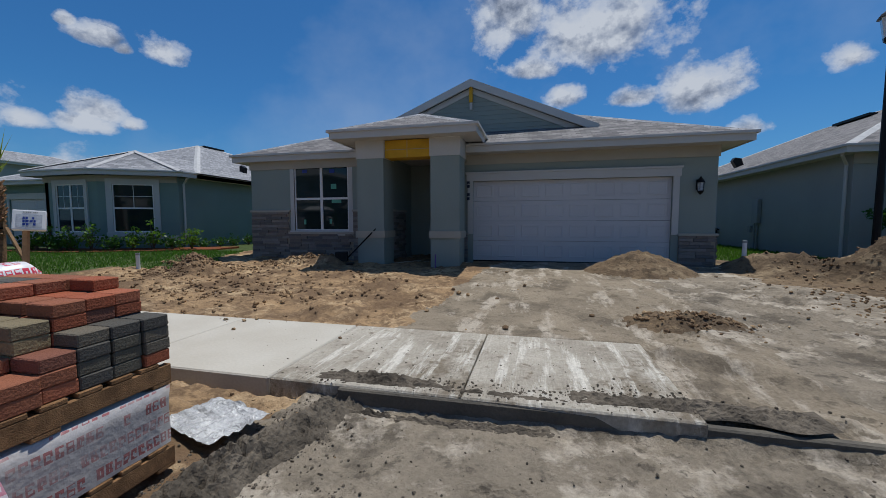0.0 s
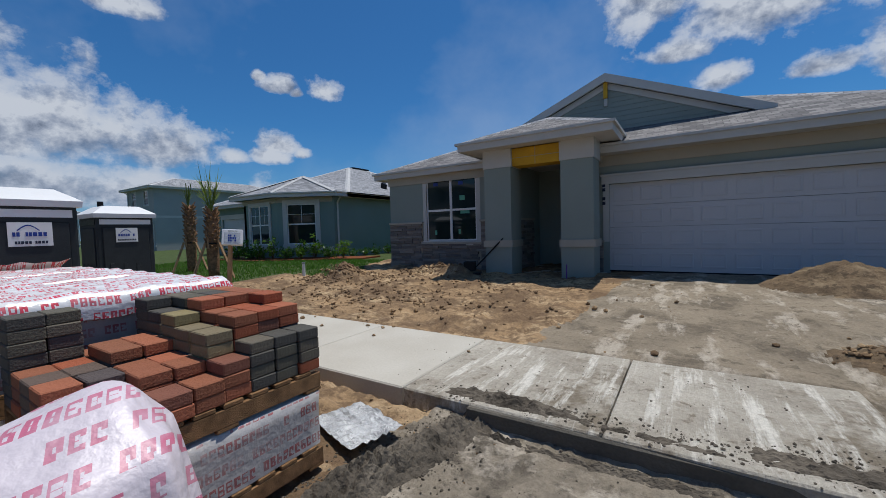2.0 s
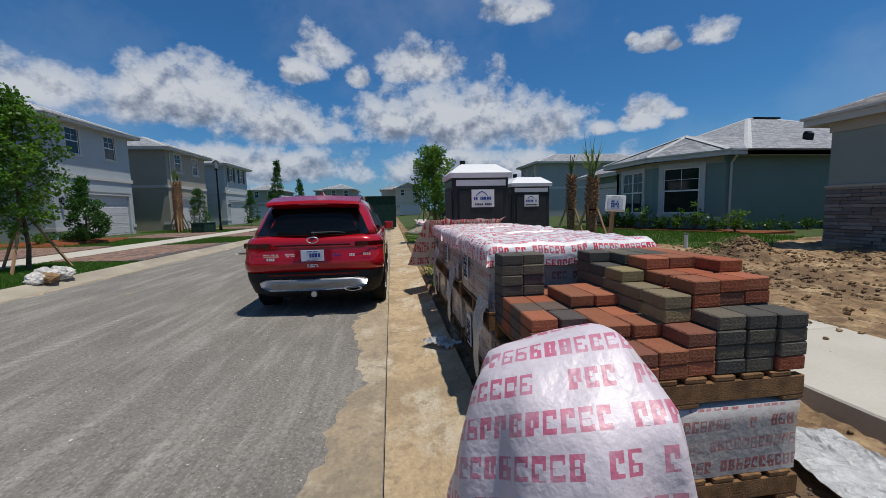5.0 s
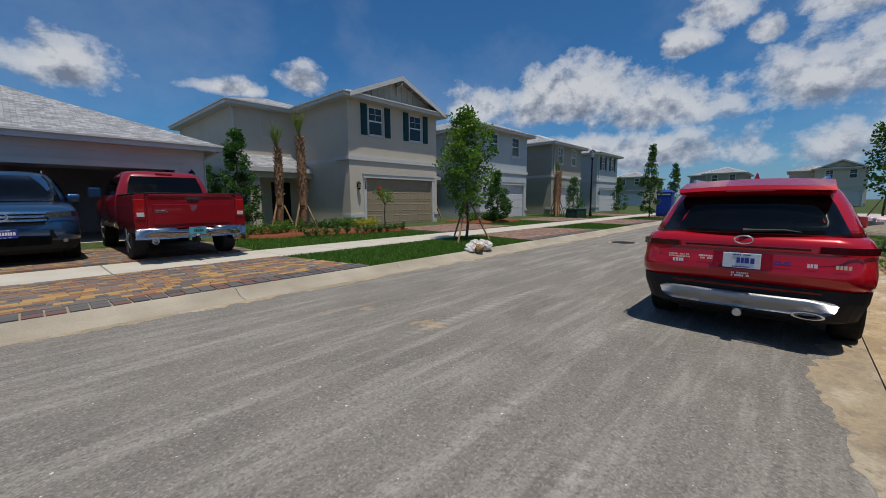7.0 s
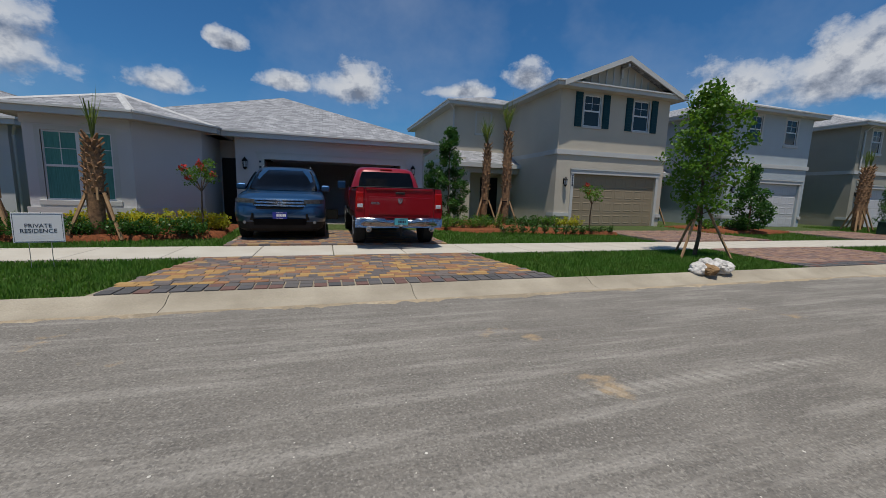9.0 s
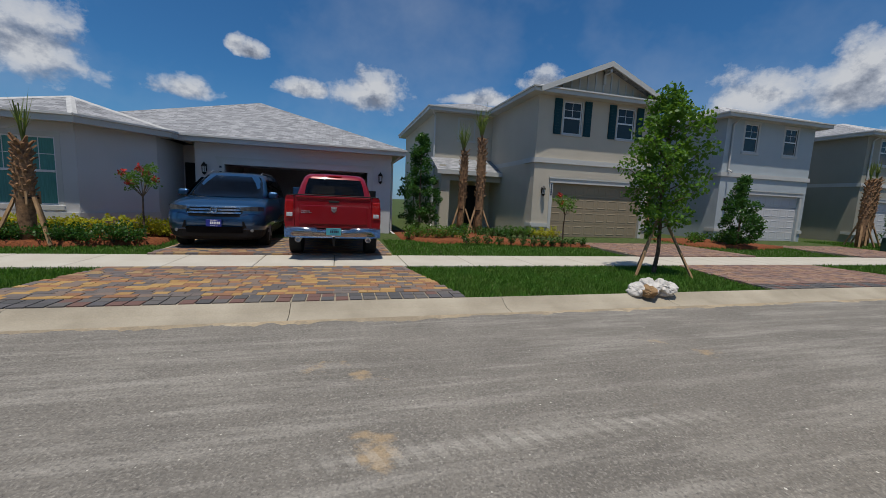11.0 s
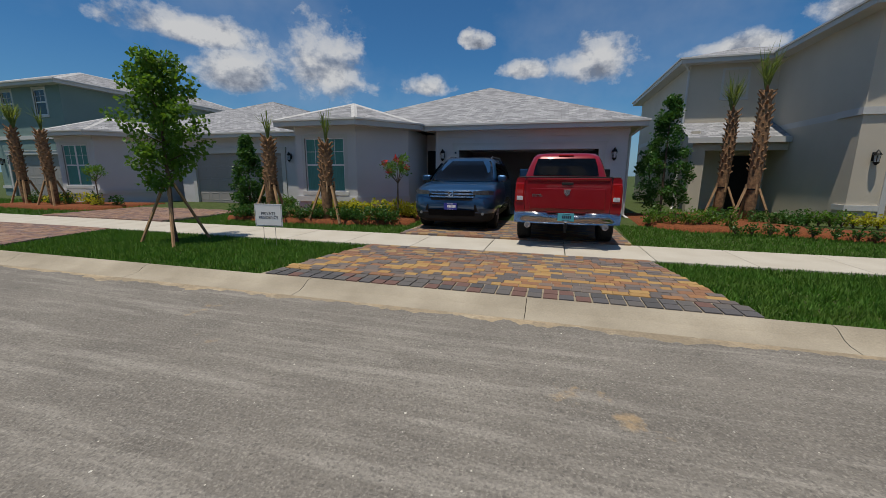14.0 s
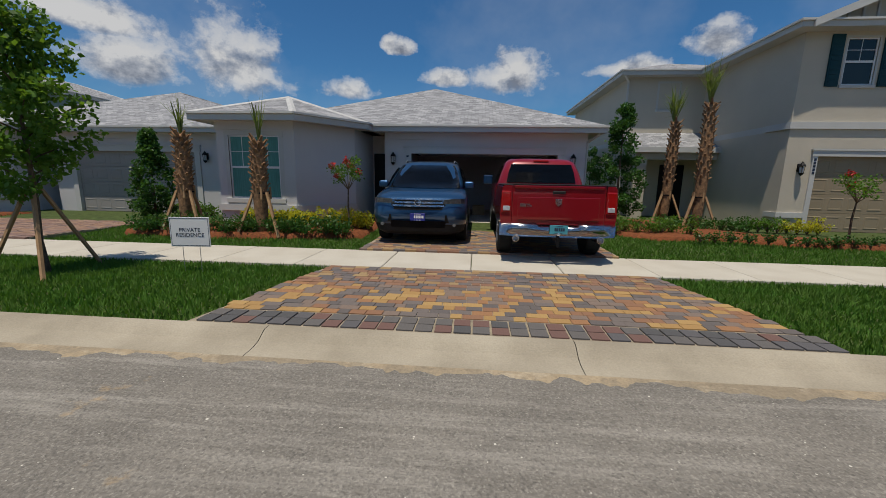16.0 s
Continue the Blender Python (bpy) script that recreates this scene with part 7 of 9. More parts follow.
    for x in (0.93, 3.7):
        for y in (-0.83, 0.83):
            wheel(c, x, y, 0.36, 0.235)
            bm = loft(bmesh.new(), [[(x + 0.43 * math.cos(a) * q, (1 if y > 0 else -1) * yy, 0.36 + 0.43 * math.sin(a) * q) for a in [math.pi * k / 14 for k in range(15)]] for q, yy in ((1.0, 0.955), (0.86, 0.962))], close=False, caps=(False, False))
            bmesh.ops.solidify(bm, geom=bm.faces[:], thickness=0.015)
            part("wheel_arch", bm, M_PLASTIC_BLACK, c)
    return c


M_TAIL_DARK = material("smoked_red_lens", (0.10, 0.004, 0.006), 0.15, vary=0.1, bump=0, coat=1.0)
red_suv()


def red_pickup():
    c = thing("pickup_truck", "dark red crew-cab pickup with chrome bumper parked on pavers", "truck", pose(-3.5, -10.1, 0.15, 0, 0, -90) @ Matrix.Diagonal((1.0, 1.02, 1.03, 1)))
    part("frame", shell([(0.45, 0.5, 5.4, 0.5, 0.1), (0.62, 0.4, 5.5, 0.6, 0.1)]), M_DARK, c)
    # bed with open top, tailgate, cab and bonnet
    bed = bmesh.new()
    for s in (-1, 1):
        loft(bed, [[(x, s * a, z) for a, z in ((0.80, 0.55), (0.97, 0.58), (1.0, 0.8), (0.995, 1.1), (0.97, 1.3), (0.94, 1.335), (0.82, 1.335), (0.80, 1.2))] for x in (0.05, 0.3, 2.05)])
    box(bed, 0.1, 2.05, -0.8, 0.8, 0.8, 0.86)
    box(bed, 1.98, 2.05, -0.8, 0.8, 0.86, 1.3)
    bmesh.ops.recalc_face_normals(bed, faces=bed.faces)
    part("bed", bed, M_MAROON_PAINT, c)
    for s in (-1, 1):
        part("bed_rail_cap", bevelled(boxes((0.06, 2.05, s * 0.88 - 0.08, s * 0.88 + 0.08, 1.335, 1.352)), 0.006, 1), M_PLASTIC_BLACK, c)
    tg = part("tailgate", bevelled(boxes((0.045, 0.11, -0.795, 0.795, 0.66, 1.345)), 0.015, 2), M_MAROON_PAINT, c)
    part("tailgate_panel", bevelled(boxes((0.03, 0.05, -0.7, 0.7, 0.74, 1.14)), 0.012, 2), M_MAROON_PAINT, tg)
    part("tailgate_lip", bevelled(boxes((0.025, 0.06, -0.76, 0.76, 1.285, 1.335)), 0.014, 2), M_MAROON_PAINT, tg)
    part("tailgate_cap", bevelled(boxes((0.03, 0.1, -0.8, 0.8, 1.345, 1.36)), 0.006, 1), M_PLASTIC_BLACK, tg)
    part("tailgate_handle", bevelled(boxes((0.03, 0.06, -0.11, 0.11, 1.2, 1.25)), 0.01, 1), M_PLASTIC_BLACK, tg)
    part("emblem", loft(bmesh.new(), [[(0.035, -0.065, 1.12), (0.035, 0.065, 1.12), (0.035, 0.06, 1.03), (0.035, 0.0, 0.98), (0.035, -0.06, 1.03)], [(0.018, -0.055, 1.11), (0.018, 0.055, 1.11), (0.018, 0.05, 1.035), (0.018, 0.0, 0.995), (0.018, -0.05, 1.035)]]), M_CHROME, tg)
    bars(tg, rear_view(0.028, 0.56, 0.97), 0.2, 0.06, 2, M_CHROME, 8, "print_block", 0.8)
    for s in (-1, 1):
        bm = boxes((0.03, 0.14, s * 0.90 - 0.08, s * 0.90 + 0.085, 0.86, 1.24))
        tl = part("tail_lamp", bevelled(bm, 0.02, 2), M_TAIL_LIGHT, c)
        part("reverse_lamp", bevelled(boxes((0.022, 0.04, s * 0.895 - 0.06, s * 0.895 + 0.06, 0.9, 0.98)), 0.006, 1), M_HEAD_LIGHT, tl)
    part("cab", shell([(0.6, 2.08, 4.6, 0.97, 0.12), (0.9, 2.06, 4.6, 1.0, 0.12), (1.2, 2.06, 4.5, 0.99, 0.12), (1.33, 2.08, 4.4, 0.96, 0.14), (1.6, 2.14, 4.0, 0.87, 0.16), (1.82, 2.22, 3.7, 0.78, 0.2), (1.9, 2.35, 3.5, 0.7, 0.24), (1.925, 2.6, 3.2, 0.5, 0.24)]), M_MAROON_PAINT, c, smooth=True)
    part("bonnet", shell([(0.6, 4.3, 5.75, 0.97, 0.15), (1.0, 4.3, 5.8, 0.98, 0.15), (1.25, 4.3, 5.7, 0.95, 0.2), (1.32, 4.3, 5.4, 0.85, 0.25)]), M_MAROON_PAINT, c, smooth=True)
    part("rear_window", patch([(1.38, 2.08, 0.76, 0.02), (1.6, 2.128, 0.72, 0.03), (1.78, 2.185, 0.66, 0.04)]), M_GLASS_TINT, c, "dark cab rear window")
    part("cargo_lamp", bevelled(boxes((2.24, 2.3, -0.17, 0.17, 1.835, 1.875)), 0.008, 1), M_TAIL_LIGHT, c)
    for s in (-1, 1):
        bm = loft(bmesh.new(), [[(x, s * (hw + 0.008), z) for x in (a, b)] for z, a, b, hw in ((1.36, 2.3, 4.2, 0.945), (1.6, 2.36, 3.9, 0.87), (1.78, 2.45, 3.65, 0.8))], close=False, caps=(False, False))
        bmesh.ops.solidify(bm, geom=bm.faces[:], thickness=0.01)
        part("side_window", bm, M_GLASS_TINT, c)
        part("wing_mirror", bevelled(boxes((4.0, 4.12, s * 1.12 - 0.12, s * 1.12 + 0.12, 1.32, 1.56)), 0.03, 2), M_BLUE_PAINT if s > 0 else M_BLACK, c)
    bm = bmesh.new()
    loft(bm, [[(-0.1 + 0.14 * abs(u) ** 4 + d, u * 1.0, z + lift * (abs(u) > 0.35)) for u in (-1, -0.8, -0.6, -0.36, -0.34, 0, 0.34, 0.36, 0.6, 0.8, 1)] for z, d, lift in ((0.46, 0.04, 0.0), (0.52, 0.0, 0.0), (0.6, 0.0, 0.035), (0.64, 0.03, 0.04), (0.65, 0.12, 0.04))], close=False, caps=(False, False))
    bmesh.ops.solidify(bm, geom=bm.faces[:], thickness=0.02)
    bmesh.ops.recalc_face_normals(bm, faces=bm.faces)
    part("rear_bumper", bm, M_CHROME, c, "polished chrome step bumper", smooth=True)
    licence_plate(c, rear_view(-0.115, 0.0, 0.6), M_PLATE_CYAN, M_INK_DARK, 14)
    for s in (-1, 1):
        bm = bmesh.new()
        loft(bm, [[(d, s * 0.72 + 0.06 * q * math.cos(a), 0.43 + 0.06 * q * math.sin(a)) for a in [2 * math.pi * k / 16 for k in range(16)]] for d, q in ((0.3, 1), (-0.1, 1), (-0.1, 0.85), (0.2, 0.8))])
        part("exhaust_tip", bm, M_CHROME, c)
    bm = boxes((-0.14, 0.2, -0.035, 0.035, 0.38, 0.45))
    tube(bm, [(-0.12, 0, 0.3), (-0.12, 0, 0.5)], [0.025, 0.02], 8)
    hitch = part("tow_hitch", bm, M_BLACK, c)
    bm = bmesh.new()
    bmesh.ops.create_uvsphere(bm, u_segments=12, v_segments=8, radius=0.03, matrix=pose(-0.12, 0, 0.52))
    part("hitch_ball", bm, M_CHROME, hitch)
    for x in (1.05, 4.75):
        for y in (-0.84, 0.84):
            wheel(c, x, y, 0.4, 0.28)
    return c


red_pickup()


def blue_suv():
    """Front end towards +x of the car."""
    c = thing("car", "steel-blue sport utility vehicle facing the street on pavers", "car", pose(-0.78, -16.35, 0.16, 0, 0, 90) @ Matrix.Diagonal((1.0, 1.08, 1.09, 1)))
    L = 4.9
    part("underbody", shell([(0.22, 0.3, L - 0.25, 0.75, 0.3), (0.4, 0.3, L - 0.2, 0.8, 0.3)]), M_DARK, c)
    part("lower_cladding", shell([(0.2, 0.2, L - 0.2, 0.82, 0.3), (0.28, 0.1, L - 0.07, 0.92, 0.3), (0.45, 0.05, L - 0.03, 0.97, 0.3)]), M_PLASTIC_BLACK, c)
    part("body", shell([(0.43, 0.05, L - 0.02, 0.97, 0.32), (0.6, 0.0, L, 0.99, 0.33), (0.75, 0.0, L - 0.02, 0.99, 0.34), (0.9, 0.0, L - 0.08, 0.98, 0.35), (1.0, 0.03, L - 0.22, 0.96, 0.38), (1.08, 0.05, L - 0.6, 0.93, 0.4), (1.14, 0.08, L - 1.1, 0.9, 0.3)]), M_BLUE_PAINT, c, smooth=True)
    part("cabin", shell([(1.1, 0.1, L - 1.05, 0.90, 0.2), (1.3, 0.16, L - 1.35, 0.85, 0.2), (1.55, 0.25, L - 1.75, 0.76, 0.22), (1.7, 0.35, L - 2.0, 0.68, 0.25), (1.76, 0.6, L - 2.3, 0.55, 0.3)]), M_BLUE_PAINT, c, smooth=True)
    bm = patch([(1.14, L - 1.06, 0.8, -0.12), (1.3, L - 1.33, 0.77, -0.13), (1.5, L - 1.66, 0.71, -0.14), (1.66, L - 1.93, 0.62, -0.14)], off=0.02)
    part("windscreen", bm, M_GLASS_TINT, c, "dark windscreen", smooth=True)
    for s in (-1, 1):
        bm = loft(bmesh.new(), [[(x, s * (hw + 0.01), z) for x in (a, b)] for z, a, b, hw in ((1.15, 0.5, L - 1.3, 0.89), (1.4, 0.6, L - 1.6, 0.82), (1.6, 0.7, L - 1.95, 0.745))], close=False, caps=(False, False))
        bmesh.ops.solidify(bm, geom=bm.faces[:], thickness=0.01)
        part("side_window", bm, M_GLASS_TINT, c)
        part("wing_mirror", bevelled(boxes((L - 1.52, L - 1.36, s * 1.0 - 0.11, s * 1.0 + 0.11, 1.13, 1.29)), 0.06, 3), M_BLUE_PAINT, c)
        part("roof_rail", tube(bmesh.new(), [(0.8, s * 0.62, 1.73), (1.0, s * 0.62, 1.78), (2.5, s * 0.6, 1.78), (2.7, s * 0.6, 1.73)], [0.015] * 4, 6), M_SILVER, c)
        bm = bmesh.new()
        loft(bm, [[(L - b * 0.85 + 0.0, s * u, z + dz * k) for u, b, dz in ((0.52, 0.03, 0.06), (0.7, 0.07, 0.075), (0.86, 0.17, 0.08), (0.95, 0.38, 0.07))] for k, z in enumerate((0.85, 0.87))], close=False, caps=(False, False))
        bmesh.ops.solidify(bm, geom=bm.faces[:], thickness=0.02)
        bmesh.ops.recalc_face_normals(bm, faces=bm.faces)
        part("headlamp", bm, M_HEAD_DARK, c, "clear headlamp")
        bm = bmesh.new()
        loft(bm, [[(L + 0.0 - b, s * u, z) for u, b in ((0.55, 0.03), (0.75, 0.1), (0.88, 0.22))] for z in (0.47, 0.58, 0.62)], close=False, caps=(False, False))
        bmesh.ops.solidify(bm, geom=bm.faces[:], thickness=0.015)
        fog = part("fog_lamp_recess", bm, M_PLASTIC_BLACK, c)
        part("fog_lamp", tube(bmesh.new(), [(L - 0.1, s * 0.74, 0.42), (L - 0.06, s * 0.74, 0.42)], [0.038, 0.034], 10), M_HEAD_DARK, fog)
    part("grille", patch([(0.72, L - 0.02, 0.5, -0.05), (0.82, L - 0.04, 0.56, -0.06), (0.93, L - 0.1, 0.56, -0.07)], off=0.012), M_PLASTIC_BLACK, c)
    for z, x, w in ((0.93, L - 0.085, 0.58), (0.865, L - 0.05, 0.55), (0.8, L - 0.025, 0.53)):
        part("grille_bar", patch([(z - 0.018, x, w, -0.06), (z + 0.018, x - 0.008, w, -0.06)], off=0.022), M_CHROME, c)
    part("emblem", tube(bmesh.new(), [(L - 0.0, 0.06 * math.cos(a), 0.865 + 0.055 * math.sin(a)) for a in [2 * math.pi * k / 12 for k in range(13)]], [0.011] * 13, 6), M_CHROME, c)
    part("air_intake", patch([(0.36, L - 0.03, 0.55, -0.06), (0.5, L - 0.0, 0.58, -0.06)], off=0.008), M_DARK, c)
    licence_plate(c, pose(L + 0.025, 0, 0.58, 0, 0, 90), M_PLATE_BLUE, M_WHITE, 24)
    for x in (0.95, L - 1.0):
        for y in (-0.85, 0.85):
            wheel(c, x, y, 0.37, 0.24)
    return c


blue_suv()


def far_pickup():
    c = thing("pickup_truck", "black pickup parked across the far end", "truck", pose(-46, 4.5, 0, 0, 0, 100))
    part("body", shell([(0.5, 0, 5.6, 0.95, 0.15), (0.9, 0, 5.6, 0.98, 0.15), (1.2, 0, 5.5, 0.95, 0.2)]), M_BLACK_PAINT, c)
    part("cab", shell([(1.2, 2.0, 4.0, 0.92, 0.15), (1.7, 2.2, 3.6, 0.75, 0.2), (1.82, 2.4, 3.4, 0.6, 0.2)]), M_BLACK_PAINT, c)
    for x in (1.0, 4.6):
        for y in (-0.85, 0.85):
            wheel(c, x, y, 0.38, 0.25)


far_pickup()
bm = shell([(0.4, 0, 5.2, 0.9, 0.3), (0.9, 0, 5.2, 0.95, 0.3)])
van = thing("car", "white car parked at the far corner", "car", pose(-47, -9.8, 0.05, 0, 0, 95))
part("body", bm, M_WHITE, van)
part("cabin", shell([(0.9, 0.4, 3.6, 0.9, 0.25), (1.5, 0.7, 2.9, 0.7, 0.3)]), M_GLASS_TINT, van)
for x in (0.9, 4.1):
    for y in (-0.8, 0.8):
        wheel(van, x, y, 0.35, 0.22)


# ---- stacked pavers and wrapped pallets ----
def print_plastic(name, base, ink, trans=0.25, scale=1.0, rough=0.25, low=0.3):
    """Thin white film with rows of worn red blocks printed on it, on the sheet's own UV in metres."""
    m = material(name, base, rough, vary=0.08, scale=5, fine=30, bump=0.3, spec=0.6)
    nt = m.node_tree
    N, L = nt.nodes.new, nt.links.new

    def op(kind, a, b=None):
        n = N("ShaderNodeMath")
        n.operation = kind
        for k, v in enumerate((a, b)):
            if v is None:
                continue
            if isinstance(v, (int, float)):
                n.inputs[k].default_value = v
            else:
                L(v, n.inputs[k])
        return n.outputs[0]

    sep = N("ShaderNodeSeparateXYZ")
    L(N("ShaderNodeTexCoord").outputs["UV"], sep.inputs[0])
    u, v = op("MULTIPLY", sep.outputs[0], 1 / scale), op("MULTIPLY", sep.outputs[1], 1 / scale)
    row = op("FLOOR", op("DIVIDE", v, 0.15))
    vv = op("SUBTRACT", op("DIVIDE", v, 0.15), row)
    uu = op("ADD", op("DIVIDE", u, 0.062), op("MULTIPLY", row, 3.37))
    col = op("FLOOR", uu)
    fu = op("SUBTRACT", uu, col)
    cell = N("ShaderNodeCombineXYZ")
    L(col, cell.inputs[0])
    L(row, cell.inputs[1])
    wn = N("ShaderNodeTexWhiteNoise")
    L(cell.outputs[0], wn.inputs[0])
    on = op("MULTIPLY", op("LESS_THAN", fu, 0.78), op("MULTIPLY", op("GREATER_THAN", vv, 0.3), op("LESS_THAN", vv, 0.86)))
    on = op("MULTIPLY", on, op("GREATER_THAN", wn.outputs["Value"], 0.16))
    # strokes within each block
    cu, cv = op("ABSOLUTE", op("SUBTRACT", fu, 0.39)), op("ABSOLUTE", op("SUBTRACT", vv, 0.58))
    pick = N("ShaderNodeSeparateColor")
    L(wn.outputs["Color"], pick.inputs[0])
    hole = op("MULTIPLY", op("LESS_THAN", cu, op("MULTIPLY", pick.outputs[0], 0.26)), op("LESS_THAN", op("ABSOLUTE", op("SUBTRACT", cv, op("MULTIPLY", pick.outputs[1], 0.16))), 0.07))
    notch = op("MULTIPLY", op("GREATER_THAN", fu, op("ADD", op("MULTIPLY", pick.outputs[2], 0.5), 0.3)), op("LESS_THAN", op("ABSOLUTE", op("SUBTRACT", vv, op("ADD", op("MULTIPLY", pick.outputs[1], 0.4), 0.35))), 0.1))
    keep = op("MULTIPLY", op("SUBTRACT", 1.0, hole), op("SUBTRACT", 1.0, notch))
    on = op("MULTIPLY", on, keep)
    wear = N("ShaderNodeTexNoise")
    wear.inputs["Scale"].default_value = 7
    L(N("ShaderNodeTexCoord").outputs["UV"], wear.inputs[0])
    wr = N("ShaderNodeMapRange")
    wr.inputs["From Min"].default_value, wr.inputs["From Max"].default_value, wr.inputs["To Min"].default_value, wr.inputs["To Max"].default_value = 0.3, 0.6, low, 0.95
    L(wear.outputs["Fac"], wr.inputs[0])
    on = op("MULTIPLY", on, wr.outputs[0])
    hs = next(n for n in nt.nodes if n.type == "HUE_SAT")
    src = hs.inputs["Color"].links[0].from_socket
    mx = N("ShaderNodeMix")
    mx.data_type = "RGBA"
    L(on, mx.inputs[0])
    L(src, mx.inputs[6])
    mx.inputs[7].default_value = (*ink, 1)
    L(mx.outputs[2], hs.inputs["Color"])
    return m


M_HOOD = print_plastic("printed_pink_film", (0.64, 0.57, 0.61), (0.50, 0.11, 0.19), scale=0.78, rough=0.45, low=0.5)
M_WRAP = print_plastic("printed_clear_wrap", (0.42, 0.40, 0.39), (0.30, 0.10, 0.10), scale=0.6, rough=0.25, low=0.2)
M_TOPFILM = print_plastic("printed_white_film", (0.76, 0.74, 0.74), (0.60, 0.02, 0.05), scale=0.62, low=0.75)
M_CLEAR = material("crumpled_clear_film", (0.5, 0.5, 0.49), 0.2, vary=0.2, scale=9, fine=40, bump=0.9, spec=0.8)


def wrinkled_block(x0, x1, y0, y1, z0, z1, seed, amp=0.012, step=0.07):
    """The four sides of a shrink-wrapped block, slightly bulged and creased, with UV in metres."""
    bm = bmesh.new()
    uvl = bm.loops.layers.uv.new("UVMap")
    per = [(x0, y0), (x1, y0), (x1, y1), (x0, y1)]
    ring = []
    for (ax, ay), (bx, by) in zip(per, per[1:] + per[:1]):
        n = max(2, int(math.hypot(bx - ax, by - ay) / step))
        ring += [(ax + (bx - ax) * k / n, ay + (by - ay) * k / n) for k in range(n)]
    nz = max(2, int((z1 - z0) / step))
    cx, cy = (x0 + x1) / 2, (y0 + y1) / 2
    rows = []
    for j in range(nz + 1):
        z = z0 + (z1 - z0) * j / nz
        row = []
        for x, y in ring:
            d = amp * noise.noise(Vector((x * 7 + seed, y * 7, z * 11))) + 0.5 * amp * noise.noise(Vector((x * 19, y * 19 + seed, z * 31)))
            l = math.hypot(x - cx, y - cy)
            row.append(bm.verts.new((x + (x - cx) / l * d, y + (y - cy) / l * d, z)))
        rows.append(row)
    n = len(ring)
    dist = [0.0]
    for k in range(n):
        a, b = ring[k], ring[(k + 1) % n]
        dist.append(dist[-1] + math.hypot(b[0] - a[0], b[1] - a[1]))
    for j in range(nz):
        for k in range(n):
            f = bm.faces.new((rows[j][k], rows[j][(k + 1) % n], rows[j + 1][(k + 1) % n], rows[j + 1][k]))
            for lp, (kk, jj) in zip(f.loops, ((k, j), (k + 1, j), (k + 1, j + 1), (k, j + 1))):
                lp[uvl].uv = (dist[kk], z0 + (z1 - z0) * jj / nz)
    bm.faces.new(rows[-1])
    return bm


def top_film(x0, x1, y0, y1, z, seed, hang=0.16):
    """A loose printed sheet over a block's top that hangs a little over its sides."""
    bm = bmesh.new()
    uvl = bm.loops.layers.uv.new("UVMap")
    nx, ny = 26, 26
    grid = []
    for j in range(ny + 1):
        row = []
        for i in range(nx + 1):
            u = -hang + (x1 - x0 + 2 * hang) * i / nx
            v = -hang + (y1 - y0 + 2 * hang) * j / ny
            ox, oy = max(0, -u, u - (x1 - x0)), max(0, -v, v - (y1 - y0))
            x = x0 + min(max(u, -0.025), x1 - x0 + 0.025)
            y = y0 + min(max(v, -0.025), y1 - y0 + 0.025)
            zz = z + 0.02 - max(ox, oy) * 0.95 + 0.018 * noise.noise(Vector((x * 5, y * 5, seed))) + 0.01 * noise.noise(Vector((x * 14, y * 14, seed)))
            e = 0.02 * noise.noise(Vector((x * 9, zz * 9, seed + 3)))
            row.append((bm.verts.new((x + e * (ox > 0), y + e * (oy > 0), zz)), (u, v)))
        grid.append(row)
    for j in range(ny):
        for i in range(nx):
            q = (grid[j][i], grid[j][i + 1], grid[j + 1][i + 1], grid[j + 1][i])
            f = bm.faces.new([a for a, _ in q])
            for lp, (_, t) in zip(f.loops, q):
                lp[uvl].uv = (t[1], -t[0])
    return bm


def wooden_pallet(parent, x0, x1, y0, y1, z):
    """Deck boards, three stringers and bottom boards."""
    w = 0.095
    deck = None
    k = 0
    y = y0
    while y < y1 - 0.05:
        bm = bevelled(boxes((x0, x1, y, min(y + w, y1), z + 0.105, z + 0.125)), 0.003, 1)
        ob = part("deck_board", bm, M_WOOD, parent, "splintered pallet board" if k == 0 else "")
        y += w + 0.035
        k += 1
    for x in (x0, (x0 + x1) / 2 - 0.02, x1 - 0.04):
        part("stringer", bevelled(boxes((x, x + 0.04, y0, y1, z + 0.02, z + 0.103)), 0.003, 1), M_WOOD, parent)
    for y in (y0, (y0 + y1) / 2 - 0.05, y1 - 0.1):
        part("bottom_board", bevelled(boxes((x0, x1, y, y + 0.1, z, z + 0.019)), 0.003, 1), M_WOOD, parent)


